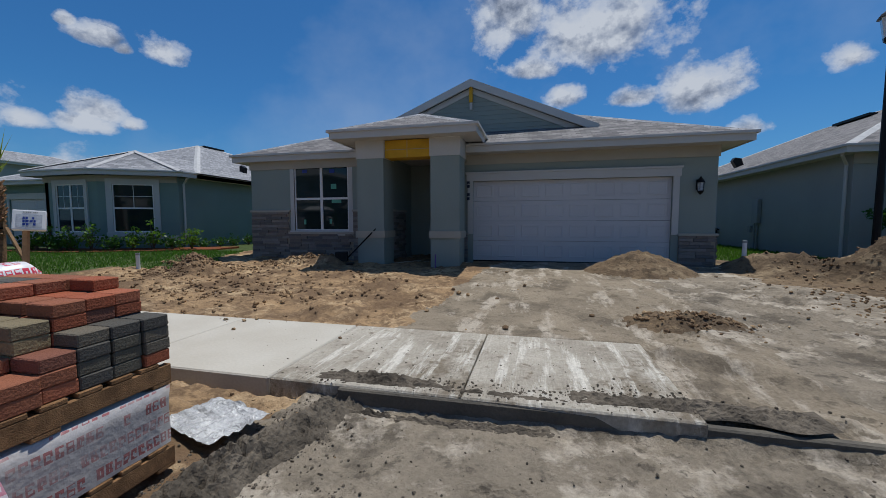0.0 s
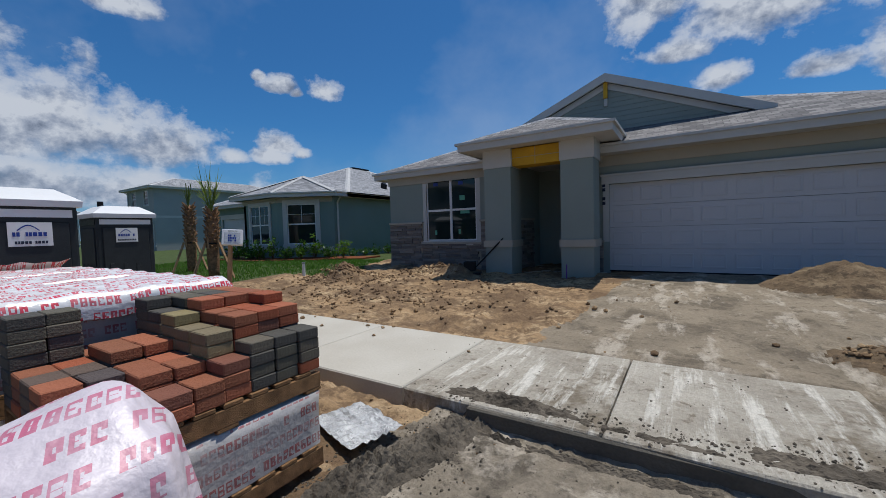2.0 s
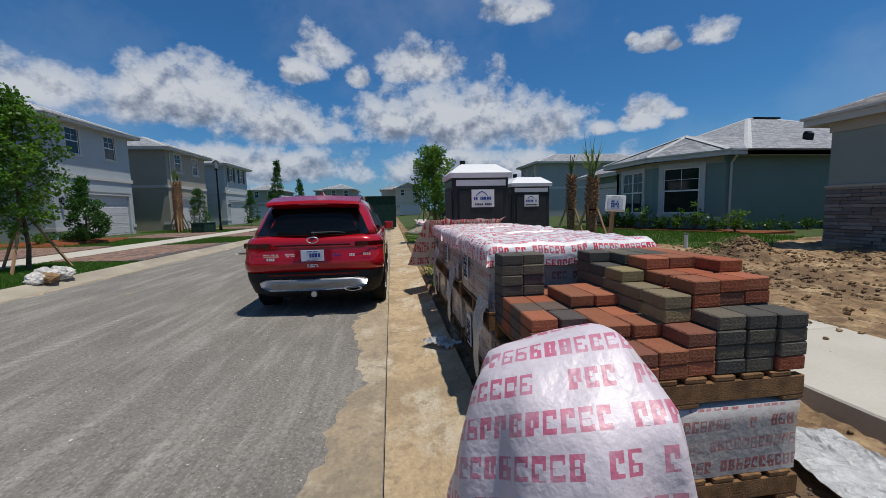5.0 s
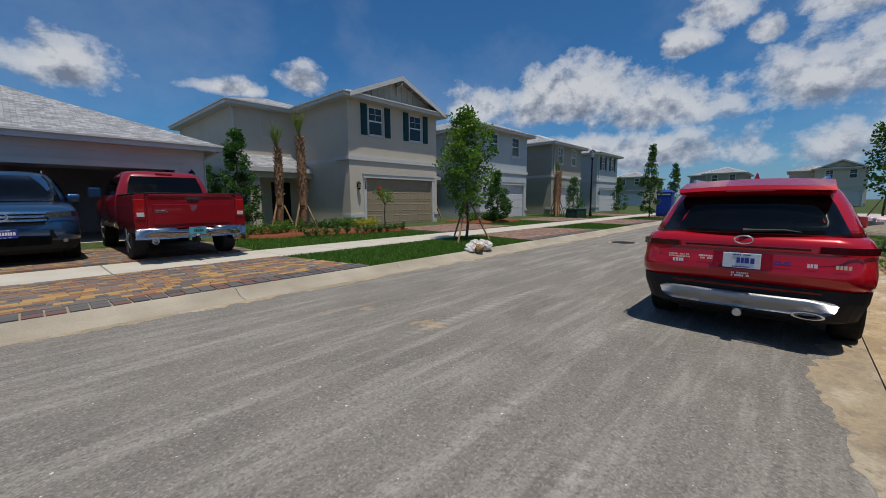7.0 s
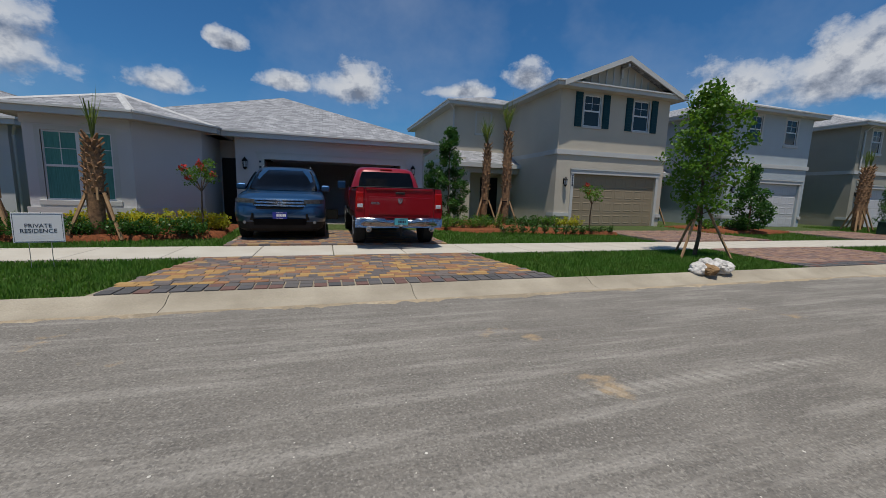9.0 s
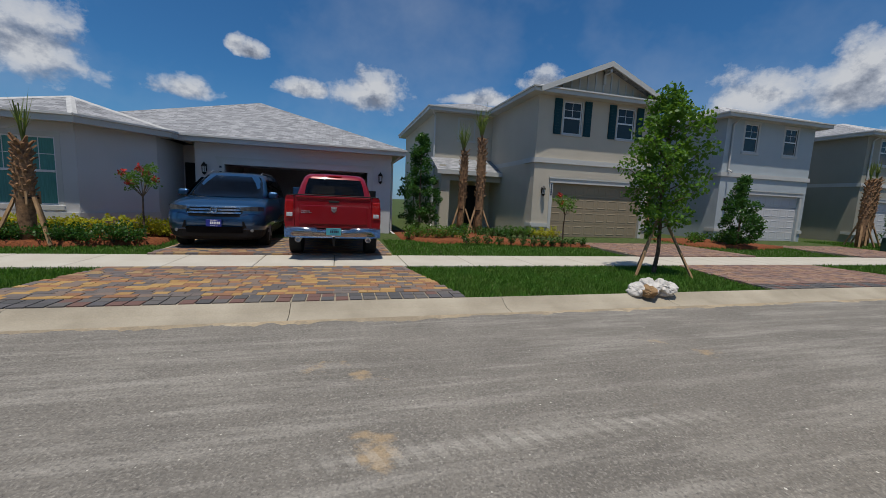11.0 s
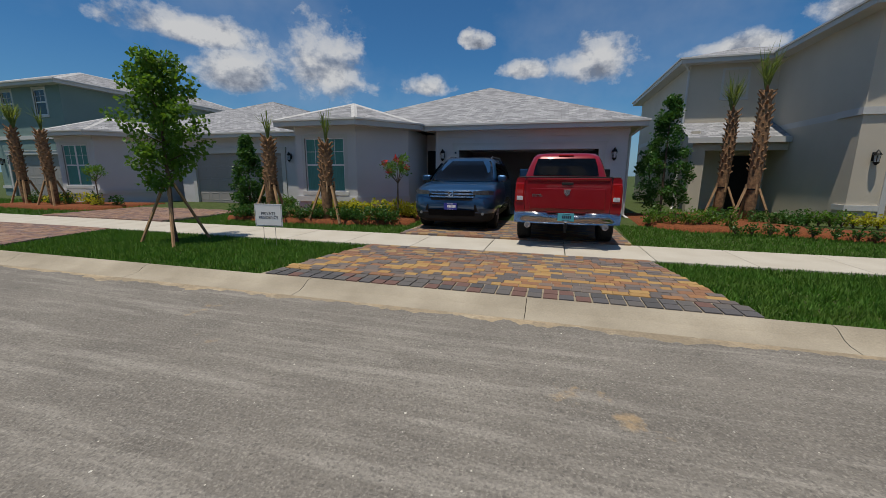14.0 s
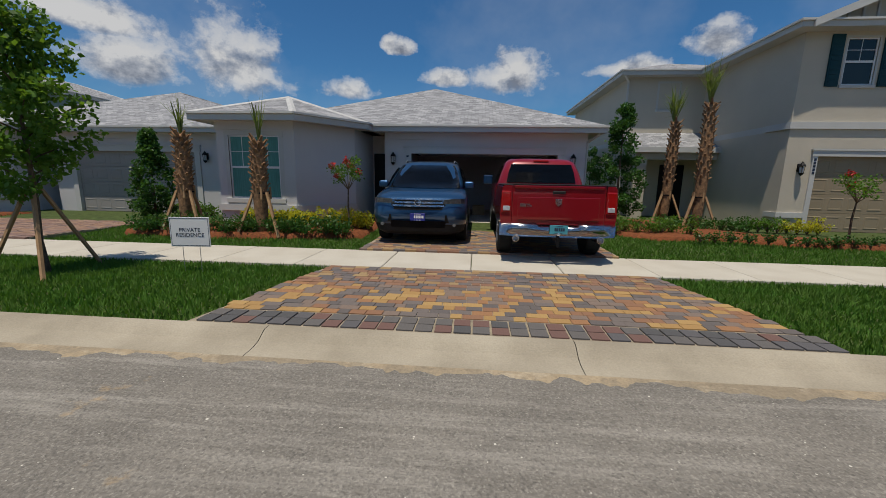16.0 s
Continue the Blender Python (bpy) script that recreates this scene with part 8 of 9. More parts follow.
def wrapped_pallet(x0, x1, y0, y1, z, h, seed, film, label, mats=M_WRAP):
    p = thing("wrapped_pallet", label, "pallet", group="wrapped pallets of pavers")
    wooden_pallet(p, x0 + 0.01, x1 - 0.01, y0 + 0.01, y1 - 0.01, z)
    part("wrapped_load", wrinkled_block(x0 + 0.02, x1 - 0.02, y0 + 0.02, y1 - 0.02, z + 0.127, z + h, seed), mats, p, "paver cube in printed shrink wrap", smooth=True)
    if film:
        part("cover_sheet", top_film(x0 + 0.02, x1 - 0.02, y0 + 0.02, y1 - 0.02, z + h, seed), M_TOPFILM, p, "loose white sheet with red print", smooth=True)
    if seed % 2:
        part("label", boxes((x1 - 0.0, x1 + 0.004, y0 + 0.2, y0 + 0.32, z + h - 0.3, z + h - 0.08)), M_WHITE, p)
    part("label", boxes((x0 + 0.25, x0 + 0.4, y0 - 0.002, y0 + 0.004, z + h - 0.34, z + h - 0.08)), M_WHITE, p)
    bars(p, pose(x0 + 0.325, y0 - 0.004, z + h - 0.32), 0.12, 0.2, 6, M_INK_DARK, seed, "print_block", 1.2)
    return p


Y0, Y1 = 0.55, 1.62
LOW = 0.45
wrapped_pallet(-2.85, -1.84, Y0, Y1, 0.06, LOW - 0.02, 1, False, "wrapped paver pallet under the open stack")
cols = [(-3.98, -2.93, 1.0), (-5.1, -4.05, 1.0), (-6.2, -5.17, 0.96)]
for k, (a, b, top) in enumerate(cols):
    wrapped_pallet(a, b, Y0, Y1 + 0.1, 0.06, LOW, 3 + 2 * k, False, "wrapped paver pallet standing on the verge")
    wrapped_pallet(a, b, Y0 - 0.02, Y1 + 0.1, 0.06 + LOW, 0.56, 4 + 3 * k, True, "wrapped paver pallet stacked on another")


def open_stack():
    """The opened pallet: pavers in stepped layers on a wooden pallet."""
    s = thing("paver_stack", "opened stack of red, tan and charcoal pavers on pallet", "pavers")
    x0, x1, y0, y1, z0 = -2.83, -1.86, 0.55, 1.62, 0.495
    wooden_pallet(s, x0, x1, y0, y1, z0)
    zb = z0 + 0.127
    T = 0.0605
    bm = bevelled(boxes((0.002, 0.158, 0.002, 0.132, 0.0, 0.059)), 0.005, 1)
    small = {m: finish(bm.copy(), "paver", m) for m in (M_BRICK, M_BRICK_GREY, M_BRICK_TAN, M_BRICK_RED)}
    bm.free()
    rng = random.Random(9)
    # layers left in each cell: 6 deep from the street-end face (x1) back, 4.6 across (y)
    heights = [[2, 2, 3, 4, 4], [1, 3, 5, 6, 6], [3, 3, 5, 6, 7], [3, 4, 6, 7, 7], [3, 4, 6, 7, 7], [7, 3, 7, 7, 7]]
    kinds = [[M_BRICK_GREY, M_BRICK_RED, M_BRICK_RED, M_BRICK_GREY, M_BRICK_GREY], [M_BRICK_RED, M_BRICK_RED, M_BRICK_TAN, M_BRICK_RED, M_BRICK_RED], [M_BRICK, M_BRICK_RED, M_BRICK_TAN, M_BRICK_RED, M_BRICK], [M_BRICK, M_BRICK, M_BRICK_TAN, M_BRICK_RED, M_BRICK_RED],
             [M_BRICK_RED, M_BRICK, M_BRICK_GREY, M_BRICK_GREY, M_BRICK_RED], [M_BRICK_GREY, M_BRICK_RED, M_BRICK_GREY, M_BRICK_GREY, M_BRICK]]
    for i, (hr, kr) in enumerate(zip(heights, kinds)):
        for j in range(8):
            h, mt = hr[j * 5 // 8], kr[j * 5 // 8]
            for k in range(h):
                use = mt if k >= h - 2 or rng.random() < 0.6 else rng.choice((M_BRICK, mt))
                b = new("paver", small[use])
                b.parent = s
                jx = 0.012 * math.sin(3.1 * i + j) + rng.uniform(-0.004, 0.004)
                b.matrix_basis = pose(x1 - 0.16 * (i + 1) - 0.003 + jx, y0 + 0.134 * j - 0.002 + rng.uniform(-0.003, 0.003), zb + T * k, 0, 0, rng.uniform(-1.2, 1.2))
    return s


open_stack()


def draped_hood():
    """A torn printed film pulled off a pallet, heaped against its corner down to the ground."""
    t = thing("plastic_sheet", "crumpled pink-white printed plastic sheet heaped against pallets", "plastic sheet")
    bm = bmesh.new()
    uvl = bm.loops.layers.uv.new("UVMap")
    cx, cy = -1.76, 0.63
    nr, na = 30, 112
    rows = []
    for j in range(nr + 1):
        f = j / nr
        row = []
        for i in range(na):
            a = 2 * math.pi * i / na
            fold = 0.05 * (abs(((3 * a / math.pi + 0.7 * f) % 2) - 1) - 0.5) + 0.03 * (abs(((7 * a / math.pi - f) % 2) - 1) - 0.5) + 0.05 * noise.noise(Vector((3 * math.cos(a), 3 * math.sin(a), f * 2.5)))
            r = 0.02 + 0.33 * min(1, f / 0.45) ** 0.8 + 0.2 * max(0, f - 0.45) + fold * min(1, f * 2.0)
            z = 0.90 - 0.19 * min(1, f / 0.45) ** 1.15 - 0.62 * max(0, (f - 0.4) / 0.6) ** 1.05 + 0.025 * noise.noise(Vector((5 * math.cos(a) * f, 5 * math.sin(a) * f, 3)))
            row.append((bm.verts.new((cx + r * 1.1 * math.cos(a), cy + r * (0.52 if math.sin(a) > 0 else 1.25) * math.sin(a), max(z, 0.05))), a, f))
        rows.append(row)
    for j in range(nr):
        for i in range(na):
            q = (rows[j][i], rows[j][(i + 1) % na], rows[j + 1][(i + 1) % na], rows[j + 1][i])
            face = bm.faces.new([v for v, _, _ in q])
            for lp, (v, a, f) in zip(face.loops, q):
                lp[uvl].uv = (v.co.y * 0.95 + 0.35 * v.co.x, v.co.z * 0.9 - v.co.x * 0.55)
    bm.faces.new([v for v, _, _ in rows[0]][::-1])
    bmesh.ops.recalc_face_normals(bm, faces=bm.faces)
    part("film", bm, M_HOOD, t, smooth=True)
    return t


draped_hood()


def crumpled(name, label, cx, cy, rx, ry, z, h, mat, seed, turn=0.0):
    bm = bmesh.new()
    n = 14
    grid = [[bm.verts.new((rx * (2 * i / n - 1) + 0.04 * noise.noise(Vector((i, j, seed))), ry * (2 * j / n - 1) + 0.04 * noise.noise(Vector((j, i, seed + 9))), h * abs(noise.noise(Vector((i * 0.55, j * 0.55, seed * 3)))) + 0.012)) for i in range(n + 1)] for j in range(n + 1)]
    for j in range(n):
        for i in range(n):
            bm.faces.new((grid[j][i], grid[j][i + 1], grid[j + 1][i + 1], grid[j + 1][i]))
    return solid(name, bm, mat, label, "plastic sheet", m=pose(cx, cy, z, 0, 0, turn))


crumpled("plastic_sheet", "flattened clear plastic lying on sand", -2.0, 2.02, 0.28, 0.2, 0.06, 0.05, M_CLEAR, 3, -15)
crumpled("plastic_sheet", "torn clear wrap on the gutter beside pallets", -4.0, 0.36, 0.16, 0.1, 0.06, 0.07, M_CLEAR, 5, 40)
# torn film trailing from the pallets' street side and end
for k, (x, y, z0, z1, w) in enumerate(((-2.9, 0.5, 0.2, 0.75, 0.3), (-4.0, 0.49, 0.25, 0.8, 0.34), (-5.15, 0.48, 0.3, 0.85, 0.4))):
    bm = bmesh.new()
    rows = []
    for j in range(9):
        f = j / 8
        rows.append([(x - w / 2 * (1 - 0.5 * f) + w * (1 - 0.5 * f) * i / 8, y - 0.05 * math.sin(f * 2.5) - 0.04 * abs(noise.noise(Vector((i * 0.7, j * 0.6, k)))), z1 - (z1 - z0) * f) for i in range(9)])
    loft(bm, rows, close=False, caps=(False, False))
    solid("plastic_sheet", bm, M_CLEAR, "torn clear wrap hanging from the pallets", "plastic sheet", smooth=True)
bm = bmesh.new()
rows = []
for j in range(12):
    f = j / 11
    rows.append([(-6.22 - 0.55 * f + 0.05 * noise.noise(Vector((i, j, 2))), 0.45 + 1.2 * i / 12 - 0.28 * f, 1.16 - 0.75 * f ** 1.3 + 0.05 * noise.noise(Vector((i * 0.8, j * 0.5, 7)))) for i in range(13)])
loft(bm, rows, close=False, caps=(False, False))
uvl = bm.loops.layers.uv.new("UVMap")
for f in bm.faces:
    for lp in f.loops:
        lp[uvl].uv = (lp.vert.co.y, lp.vert.co.z - lp.vert.co.x)
solid("plastic_sheet", bm, M_TOPFILM, "printed sheet slipping off the last pallet", "plastic sheet", smooth=True)


# ---- portable toilets ----
def portable_toilet(x, y, turn, label, mat=M_TOILET, roof=M_WHITE):
    t = thing("portable_toilet", label, "toilet", pose(x, y, 0.06, 0, 0, turn) @ Matrix.Diagonal((0.87, 0.87, 0.9, 1)), "portable toilets")
    w = 0.55
    part("base", bevelled(boxes((-w - 0.02, w + 0.02, -w - 0.02, w + 0.02, 0.0, 0.16)), 0.02, 1), M_BLACK, t)
    part("cabin", bevelled(boxes((-w, w, -w, w, 0.16, 2.0)), 0.03, 2), mat, t)
    for s in range(4):
        side = part("side_panel", bevelled(boxes((-w + 0.1, w - 0.1, -w - 0.02, -w, 0.3, 1.75)), 0.015, 1), mat, t, "", pose(0, 0, 0, 0, 0, 90 * s))
        for k in range(3):
            part("rib", bevelled(boxes((-w + 0.2 + 0.25 * k, -w + 0.28 + 0.25 * k, -w - 0.032, -w - 0.02, 0.35, 0.95)), 0.008, 1), mat, side)
        part("vent_band", boxes((-w + 0.06, w - 0.06, -w - 0.012, -w - 0.001, 1.82, 1.93)), M_WHITE if s == 1 else M_BLACK, t, "", pose(0, 0, 0, 0, 0, 90 * s))
    bm = bmesh.new()
    loft(bm, [[(sx * a, sy * a, z) for sx, sy in ((-1, -1), (1, -1), (1, 1), (-1, 1))] for a, z in ((w + 0.05, 1.97), (w + 0.06, 2.06), (w - 0.02, 2.12), (w - 0.2, 2.24), (w - 0.3, 2.25))])
    part("roof", bm, roof, t, "white moulded roof")
    part("vent_pipe", tube(bmesh.new(), [(-0.3, -0.2, 2.15), (-0.3, -0.2, 2.38)], [0.06, 0.06], 12), M_BLACK, t)
    return t


def sign_plate(parent, m, w, h, ink, rows, seed):
    s = part("sign", boxes((-w / 2, w / 2, -0.008, 0, 0, h)), M_WHITE, parent, "", m)
    bm = bmesh.new()
    loft(bm, [[(-w * 0.3 + w * 0.5 * k / 10, y, h * 0.62 + h * 0.22 * math.sin(math.pi * k / 10) + d) for k in range(11)] for y, d in ((-0.011, 0.0), (-0.011, 0.02))], close=False, caps=(False, False))
    part("logo_arc", bm, ink, s)
    bars(s, pose(0, -0.01, h * 0.38), w * 0.8, h * 0.24, 1, ink, seed, "sign_bars", 0.7)
    bars(s, pose(0, -0.01, h * 0.08), w * 0.85, h * 0.16, 1, M_INK_DARK, seed + 1, "sign_bars", 0.8)


t1 = portable_toilet(-7.45, 1.45, 0, "charcoal portable toilet with white roof and sign")
sign_plate(t1, pose(0.573, 0.03, 1.42, 0, 0, 90), 0.45, 0.33, M_INK_BLUE, 2, 3)
t2 = portable_toilet(-10.3, 3.4, 0, "charcoal portable toilet with sign, farther along")
sign_plate(t2, pose(0.573, 0.0, 1.42, 0, 0, 90), 0.42, 0.32, M_INK_BLUE, 2, 5)
portable_toilet(-33.5, -8.0, 0, "blue portable toilet at the far kerb", M_TOILET_BLUE, M_TOILET_BLUE)


# ---- sign, posts, lamps, small things ----
def permit_box():
    t = thing("permit_box", "white plastic permit box on a leaning wooden post", "sign", pose(-8.9, 4.95, 0.1, 0, 6, 0))
    part("post", tube(bmesh.new(), [(-0.02, 0, -0.1), (0.0, 0, 1.15)], [0.055, 0.05], 6), M_STAKE, t)
    b = part("box", bevelled(boxes((-0.06, 0.07, -0.2, 0.22, 0.0, 0.36)), 0.02, 2), M_WHITE, t, "", pose(0.06, 0, 1.1, 0, -18, -35))
    part("window", boxes((0.07, 0.075, -0.15, 0.17, 0.04, 0.28)), M_HEAD_LIGHT, b)
    bars(b, pose(0.078, 0.01, 0.07, 0, 0, 90), 0.16, 0.17, 3, M_INK_BLUE, 3, "paper_bars", 0.9)
    bars(b, pose(0.074, 0.01, 0.3, 0, 0, 90), 0.2, 0.03, 1, M_GREY_BOX, 4, "paper_bars", 0.9)


permit_box()


def street_lamp(x, y, z, h, label):
    t = thing("street_lamp", label, "lamp", pose(x, y, z))
    part("pole", tube(bmesh.new(), [(0, 0, -0.1), (0, 0, 0.15), (0, 0, 0.5), (0, 0, h - 0.7)], [0.12, 0.11, 0.07, 0.05], 12), M_BLACK, t)
    head = part("lantern_frame", tube(bmesh.new(), [(0, 0, h - 0.72), (0, 0, h - 0.66), (0, 0, h - 0.6)], [0.06, 0.12, 0.13], 8), M_BLACK, t)
    part("glass", tube(bmesh.new(), [(0, 0, h - 0.6), (0, 0, h - 0.2)], [0.13, 0.19], 8), M_HEAD_LIGHT, head)
    part("cap", tube(bmesh.new(), [(0, 0, h - 0.2), (0, 0, h - 0.14), (0, 0, h)], [0.24, 0.2, 0.04], 8), M_BLACK, head)
    return t


street_lamp(6.86, 9.9, 0.25, 5.35, "black post lamp beside the dirt bank")
street_lamp(-30.5, -12.4, 0.15, 5.0, "black post lamp along the far pavement")


def yard_sign():
    t = thing("yard_sign", "white yard sign on wire legs in the turf", "sign", pose(2.38, -8.72, 0.08, 0, 0, 188))
    for x in (-0.13, 0.13):
        part("leg", tube(bmesh.new(), [(x, 0, -0.1), (x, 0, 0.5)], [0.005, 0.005], 5), M_SILVER, t)
    p = part("panel", bevelled(boxes((-0.3, 0.3, -0.006, 0.006, 0.42, 0.88)), 0.003, 1), M_WHITE, t)
    part("border", boxes((-0.285, 0.285, -0.009, -0.0065, 0.435, 0.44), (-0.285, 0.285, -0.009, -0.0065, 0.86, 0.865), (-0.285, -0.28, -0.009, -0.0065, 0.44, 0.86), (0.28, 0.285, -0.009, -0.0065, 0.44, 0.86)), M_INK_DARK, p)
    for text, z in (("PRIVATE", 0.655), ("RESIDENCE", 0.575)):
        cu = bpy.data.curves.new("text", "FONT")
        cu.body, cu.size, cu.extrude, cu.align_x = text, 0.085, 0.001, "CENTER"
        cu.materials.append(M_INK_DARK)
        o = new("lettering", cu)
        o.parent = p
        o.matrix_basis = pose(0, -0.008, z, 90, 0, 0)


yard_sign()


def rubbish_bag():
    t = thing("rubbish_bag", "white plastic bag with brown debris lying on the kerb", "rubbish")
    for k, (x, y, r, mt, nm) in enumerate(((-8.72, -6.66, 0.2, M_BAG, "bag"), (-9.0, -6.62, 0.2, M_BAG, "bag"), (-8.48, -6.62, 0.15, M_BAG, "bag"), (-8.6, -6.5, 0.14, M_WOODCHIP, "debris"))):
        bm = bmesh.new()
        bmesh.ops.create_icosphere(bm, subdivisions=4, radius=r)
        for v in bm.verts:
            n = noise.fractal(v.co * 7 + Vector((k * 3, 0, 0)), 0.8, 2.0, 4)
            v.co *= 1 + 0.32 * n
            v.co.z = max(v.co.z * 0.8, -r * 0.5)
        part(nm, bm, mt, t, "", pose(x, y, 0.11 + r * 0.45))


M_BAG = material("thin_white_plastic", (0.6, 0.57, 0.53), 0.4, vary=0.15, scale=10, fine=50, bump=0.4)
rubbish_bag()
for x, y, h in ((4.55, 10.0, 0.36), (-9.7, 7.6, 0.34)):
    p = thing("pipe_stub", "white plastic pipe stub standing in the ground", "pipe", pose(x, y, ground_height(x, y)))
    part("pipe", tube(bmesh.new(), [(0, 0, -0.1), (0, 0, h)], [0.045, 0.045], 12), M_PVC, p)
    part("collar", tube(bmesh.new(), [(0, 0, h), (0, 0, h + 0.05)], [0.05, 0.05], 12), M_GREY_BOX, p)
p = thing("marker_stick", "thin purple marker stick at the porch column", "stick", pose(-2.35, 8.95, 0.25))
part("stick", tube(bmesh.new(), [(0, 0, -0.1), (0, 0.02, 0.3)], [0.014, 0.014], 6), material("purple_plastic", (0.16, 0.06, 0.3), 0.5), p)
# a plate compactor left by the column
c = thing("plate_compactor", "dark plate compactor with a long handle by the column", "machine", pose(-4.75, 8.85, 0.24, 0, 0, 20))
part("plate", bevelled(boxes((-0.28, 0.28, -0.2, 0.2, 0, 0.06)), 0.015, 1), M_BLACK, c)
part("engine", bevelled(boxes((-0.16, 0.14, -0.13, 0.13, 0.1, 0.34)), 0.03, 2), M_RUBBER, c)
part("wheel", tube(bmesh.new(), [(-0.3, -0.03, 0.09), (-0.3, 0.03, 0.09)], [0.09, 0.09], 14), M_RUBBER, c)
part("handle", tube(bmesh.new(), [(0.15, 0, 0.2), (0.85, 0.05, 0.92), (0.9, 0.05, 0.97)], [0.018, 0.02, 0.03], 8), M_BLACK, c)
# container and far site things
d = thing("dumpster", "dark green mesh-sided construction container far down the street", "dumpster", pose(-30, -0.9, 0.0))
part("body", loft(bmesh.new(), [[(x * q, y * q2, z) for x, y in ((-3, -1.1), (3, -1.1), (3, 1.1), (-3, 1.1))] for z, q, q2 in ((0.15, 1, 0.95), (2.2, 1, 1.0))]), M_DUMPSTER, d)
for k in range(7):
    part("rib", boxes((-3 + k * 0.97, -2.9 + k * 0.97, -1.16, 1.16, 0.15, 2.22)), M_DUMPSTER, d)
part("rim", boxes((-3.05, 3.05, -1.15, 1.15, 2.2, 2.28)), M_DUMPSTER, d)
wrapped_pallet(-24.6, -23.5, 1.6, 2.7, 0.06, 0.5, 21, True, "wrapped paver pallet farther down the verge")
wrapped_pallet(-26.0, -24.8, 1.5, 2.6, 0.06, 0.5, 23, True, "wrapped paver pallet farther down the verge")
bm = bmesh.new()
loft(bm, [[(-22 + r * math.cos(a) * 1.5, 1.7 + r * math.sin(a), z) for a in [2 * math.pi * k / 24 for k in range(24)]] for r, z in ((1.1, 0.02), (0.8, 0.16), (0.4, 0.34), (0.1, 0.4))])
solid("gravel_heap", bm, M_CLAY, "low grey gravel heap on the verge", "gravel", "stuff", smooth=True)
e = thing("transformer_box", "dark green utility cabinet by the lamp", "utility box", pose(-27.5, -12.2, 0.12))
part("cabinet", bevelled(boxes((-0.8, 0.8, -0.4, 0.4, 0, 0.6)), 0.04, 2), M_DUMPSTER, e)
part("lid", bevelled(boxes((-0.82, 0.82, -0.42, 0.42, 0.6, 0.65)), 0.015, 1), M_DUMPSTER, e)
m = thing("manhole_cover", "round iron manhole cover in the road", "manhole", pose(-13.5, -4.6, 0.035))
part("cover", tube(bmesh.new(), [(0, 0, -0.02), (0, 0, 0.012)], [0.36, 0.35], 28), M_RUBBER, m)
part("ring", tube(bmesh.new(), [(0, 0, -0.03), (0, 0, 0.006)], [0.44, 0.43], 28), M_KERB, m)
# garage contents
b = thing("cardboard_box", "brown cardboard box on the garage floor", "box", pose(-2.15, -19.2, 0.2))
part("carton", bevelled(boxes((-0.25, 0.25, -0.2, 0.2, 0, 0.4)), 0.006, 1), M_CARDBOARD, b)
part("tape", boxes((-0.03, 0.03, -0.203, 0.203, 0.39, 0.403)), M_WOODCHIP, b)


# ---- clods and stones ----
def clods(name, label, spots, count, lo, hi, mat, seed):
    """Loose lumps of earth strewn round given spots (x, y, spread x, spread y)."""
    rng = random.Random(seed)
    g = (1 + 5 ** 0.5) / 2
    base = np.array([(-1, g, 0), (1, g, 0), (-1, -g, 0), (1, -g, 0), (0, -1, g), (0, 1, g), (0, -1, -g), (0, 1, -g), (g, 0, -1), (g, 0, 1), (-g, 0, -1), (-g, 0, 1)]) / (1 + g * g) ** 0.5
    tri = np.array([(0, 11, 5), (0, 5, 1), (0, 1, 7), (0, 7, 10), (0, 10, 11), (1, 5, 9), (5, 11, 4), (11, 10, 2), (10, 7, 6), (7, 1, 8), (3, 9, 4), (3, 4, 2), (3, 2, 6), (3, 6, 8), (3, 8, 9), (4, 9, 5), (2, 4, 11), (6, 2, 10), (8, 6, 7), (9, 8, 1)])
    jit = np.random.default_rng(seed)
    verts, faces = [], []
    for k in range(count):
        x, y, sx, sy = rng.choice(spots)
        px, py = x + rng.gauss(0, sx), y + rng.gauss(0, sy)
        r = lo + (hi - lo) * rng.random() ** 3
        pz = ground_height(px, py)
        if 2.56 < py < 4.13 and px < 1.02:
            pz = 0.125
        verts.append(base * r * jit.uniform(0.7, 1.3, (12, 1)) * (1, 1, 0.75) + (px, py, pz + r * 0.35))
        faces.append(tri + 12 * k)
    me = bpy.data.meshes.new(name)
    me.from_pydata(np.concatenate(verts).tolist(), [], np.concatenate(faces).tolist())
    me.materials.append(mat)
    return tagged(new(name, me), label, "earth clods", kind="stuff")


M_CLOD = material("dark_damp_clods", (0.155, 0.13, 0.10), 0.95, vary=0.35, scale=4, fine=45, bump=0.8)
def mud_ridge(x0, x1, y, wide, high, seed, label):
    """Lumpy mud scraped into a ridge, on the slab's edge."""
    bm = bmesh.new()
    n, m = int((x1 - x0) / 0.022), 18
    rows = []
    for i in range(n + 1):
        f = i / n
        x = x0 + (x1 - x0) * f
        env = math.sin(math.pi * f) ** 0.4 * (0.65 + 0.5 * noise.noise(Vector((x * 2.3, seed, 0))))
        row = []
        for j in range(m + 1):
            u = 2 * j / m - 1
            py = y + u * wide * (0.75 + 0.5 * noise.noise(Vector((x * 3, seed + 4, u))))
            lump = noise.fractal(Vector((x * 14, py * 14, seed)), 0.55, 2.3, 4)
            row.append((x, py, 0.118 + max(-0.02, high * env * (1 - u * u) * (1 + 0.75 * lump) - 0.012)))
        rows.append(row)
    loft(bm, rows, close=False, caps=(False, False))
    bmesh.ops.recalc_face_normals(bm, faces=bm.faces)
    return solid("mud_ridge", bm, M_CLOD, label, "mud", "stuff")


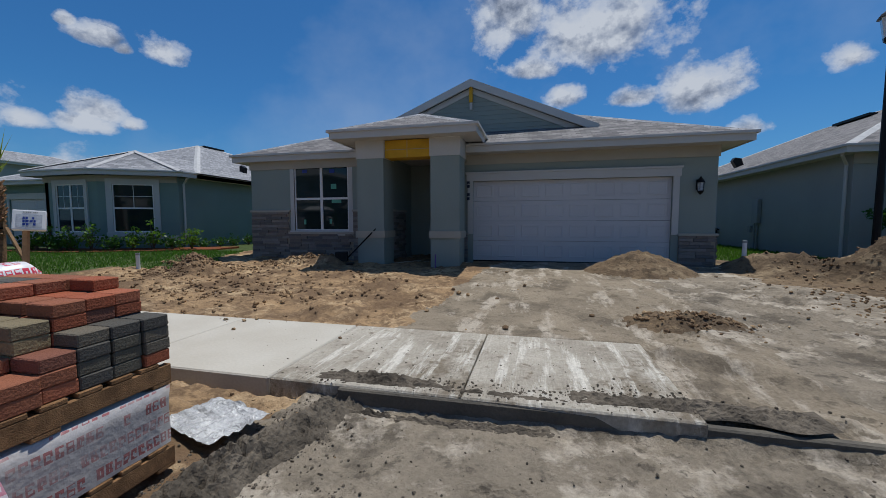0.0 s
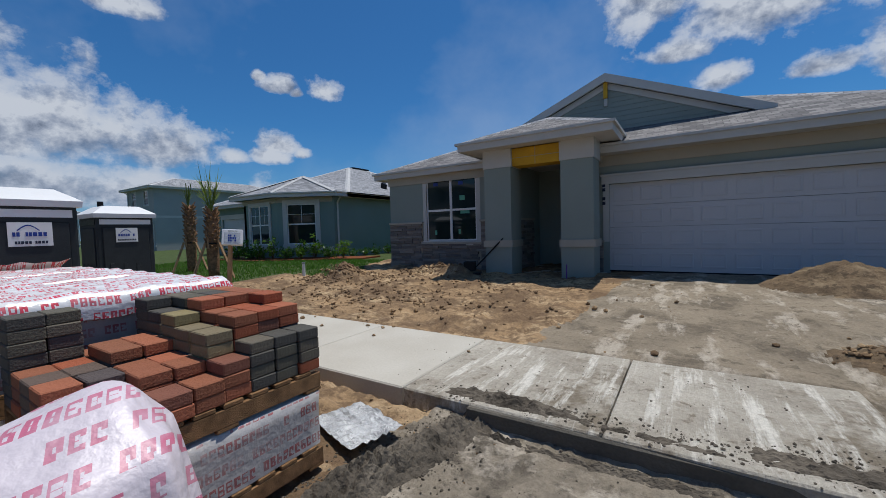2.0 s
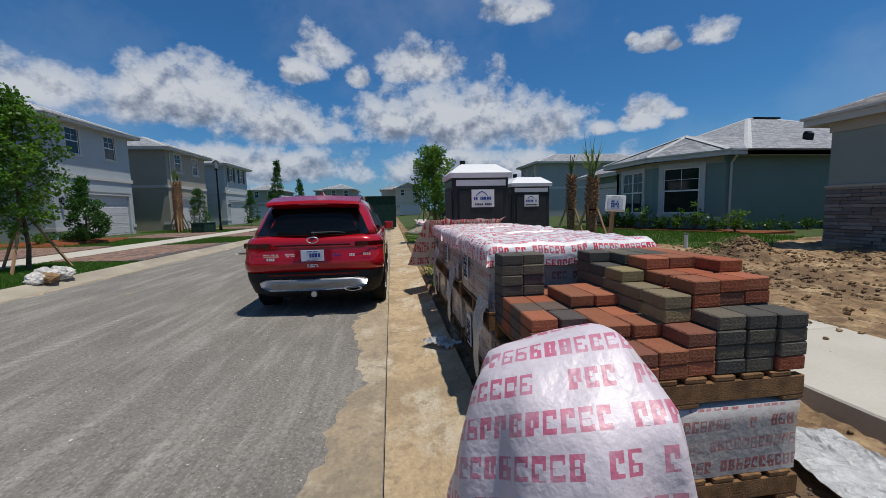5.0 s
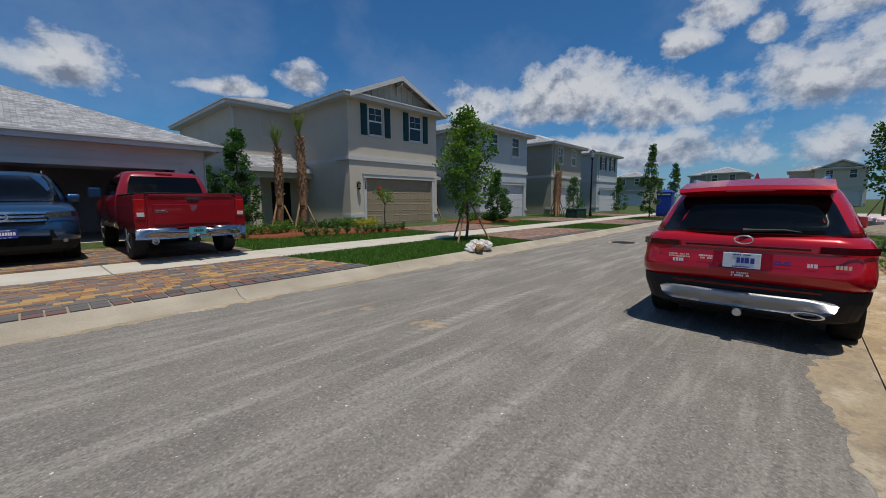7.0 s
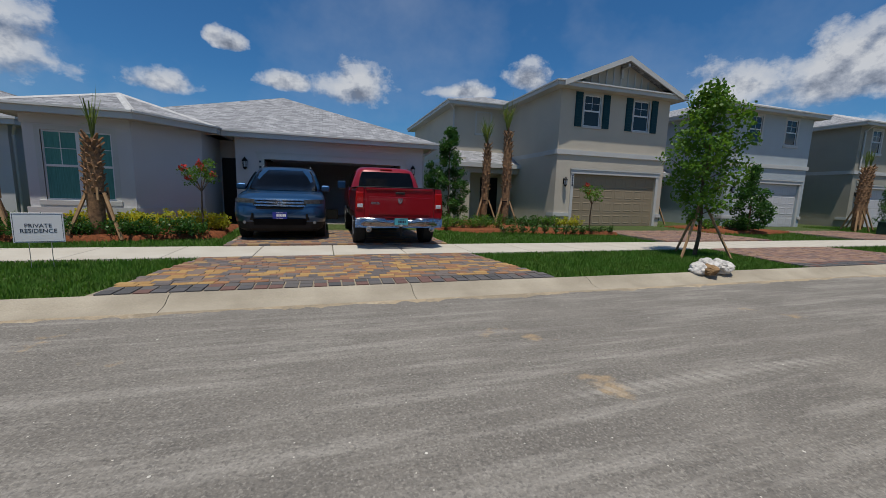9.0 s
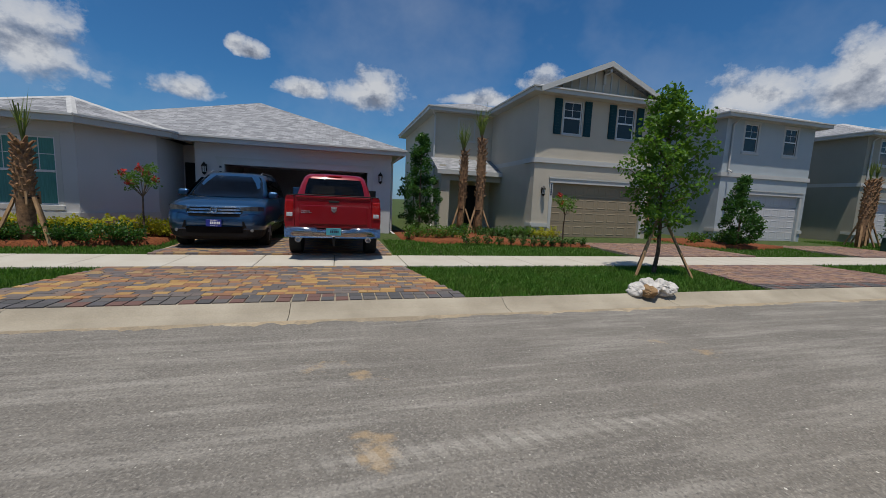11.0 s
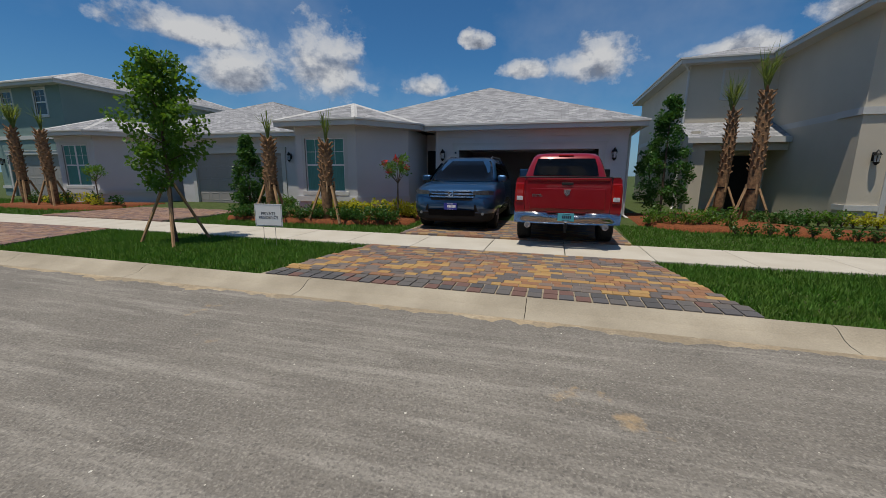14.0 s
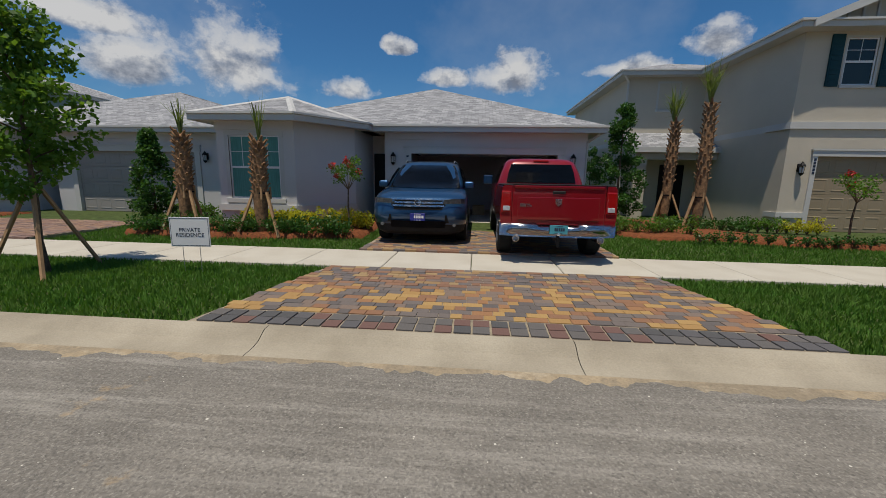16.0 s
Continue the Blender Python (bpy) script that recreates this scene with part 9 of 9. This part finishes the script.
def mud_bank(path, wide, high, seed, label, mat=None):
    """Clay pushed up into a crumbling bank along a line on the ground."""
    bm = bmesh.new()
    pts = [Vector((*p, 0)) for p in path]
    line = []
    for a, b in zip(pts, pts[1:]):
        n = max(2, int((b - a).length / 0.02))
        line += [a.lerp(b, k / n) for k in range(n)]
    line.append(pts[-1])
    rows, m = [], 26
    for i, c in enumerate(line):
        f = i / (len(line) - 1)
        t = (line[min(i + 6, len(line) - 1)] - line[max(i - 6, 0)]).normalized()
        side = Vector((-t.y, t.x, 0))
        env = math.sin(math.pi * min(max(f, 0.0), 1.0)) ** 0.35 * (0.7 + 0.6 * noise.noise(Vector((c.x * 2.1, c.y * 2.1, seed))))
        row = []
        for j in range(m + 1):
            u = 2 * j / m - 1
            p = c + side * (u * wide * (0.9 + 0.45 * noise.noise(Vector((c.x * 2.6, c.y * 2.6, seed + 4)))))
            lump = noise.fractal(Vector((p.x * 13, p.y * 13, seed)), 0.5, 2.3, 4)
            crumb = abs(noise.noise(Vector((p.x * 38, p.y * 38, seed + 2))))
            h = high * env * (1 - abs(u) ** 1.4) * (1 + 0.7 * lump + 0.5 * crumb)
            row.append((p.x, p.y, ground_height(p.x, p.y) - 0.015 + max(h, 0.0)))
        rows.append(row)
    loft(bm, rows, close=False, caps=(False, False))
    bmesh.ops.recalc_face_normals(bm, faces=bm.faces)
    return solid("mud_bank", bm, mat or M_CLOD, label, "mud", "stuff")


mud_bank([(-1.7, 0.75), (-1.62, 1.15), (-1.53, 1.8), (-1.4, 2.35), (-1.3, 2.6)], 0.18, 0.10, 5, "dark clay pushed up beside the pallets")
mud_bank([(-1.45, 2.44), (-0.8, 2.46), (0.2, 2.5)], 0.06, 0.045, 6, "crumbs of dark clay below the pavement's edge")
mud_bank([(0.6, 1.35), (0.2, 1.75), (-0.4, 1.95)], 0.16, 0.045, 7, "scuffed ridge of grey clay in the dug apron", M_CLAY)
mud_bank([(1.6, 2.2), (2.3, 2.75), (3.4, 2.9)], 0.22, 0.07, 8, "lumpy grey clay beside the apron", M_CLAY)
mud_ridge(-1.75, -0.55, 2.72, 0.15, 0.075, 1, "dark clay scraped onto the pavement's edge")
mud_ridge(-0.75, 0.35, 2.68, 0.07, 0.04, 2, "thin line of dark clay along the slab")
mud_ridge(0.2, 1.75, 2.78, 0.17, 0.08, 3, "heaped dark clay on the slab's edge")
clods("earth_clods", "dark clay clods heaped along the pavement's edge", [(-1.1, 2.72, 0.35, 0.07), (-0.2, 2.74, 0.5, 0.07), (0.65, 2.82, 0.22, 0.1), (1.2, 2.85, 0.3, 0.1), (-1.6, 2.1, 0.12, 0.3), (-1.65, 1.5, 0.14, 0.3), (-1.62, 1.3, 0.14, 0.3), (-1.45, 2.1, 0.14, 0.25)], 2600, 0.002, 0.013, M_CLOD, 1)
clods("earth_clods", "loose clay crumbs in the dug apron", [(-0.6, 1.3, 0.6, 0.6), (0.8, 1.5, 0.8, 0.5), (1.8, 1.8, 0.6, 0.5), (-1.1, 1.6, 0.3, 0.5)], 1900, 0.002, 0.012, M_CLOD, 2)
clods("earth_clods", "sandy lumps and stones over the yard", [(-7.6, 7.7, 0.8, 0.5), (-4.5, 6.8, 1.8, 1.2), (-5.8, 9.0, 0.7, 0.2), (-8.2, 7.5, 0.6, 0.5), (-5.5, 5.6, 1.6, 0.7)], 4200, 0.004, 0.045, M_SAND, 3)
clods("earth_clods", "brown lumps on the dirt bank", [(5.6, 8.9, 0.6, 0.5), (7.5, 7.6, 1.0, 0.5), (4.6, 6.5, 0.6, 1.0), (1.8, 5.2, 0.35, 0.2)], 1800, 0.005, 0.036, M_SAND, 4)
clods("earth_clods", "mud crumbs spread on the new pavement", [(0.1, 3.4, 0.6, 0.4), (-1.5, 3.3, 0.5, 0.4)], 220, 0.002, 0.010, M_CLOD, 5)
clods("earth_clods", "sandy crumbs along the gutter and verge", [(-2.6, 2.2, 0.7, 0.2), (-3.2, -0.1, 1.3, 0.15), (-5.5, 0.2, 1.5, 0.1)], 420, 0.003, 0.016, M_SAND, 6)
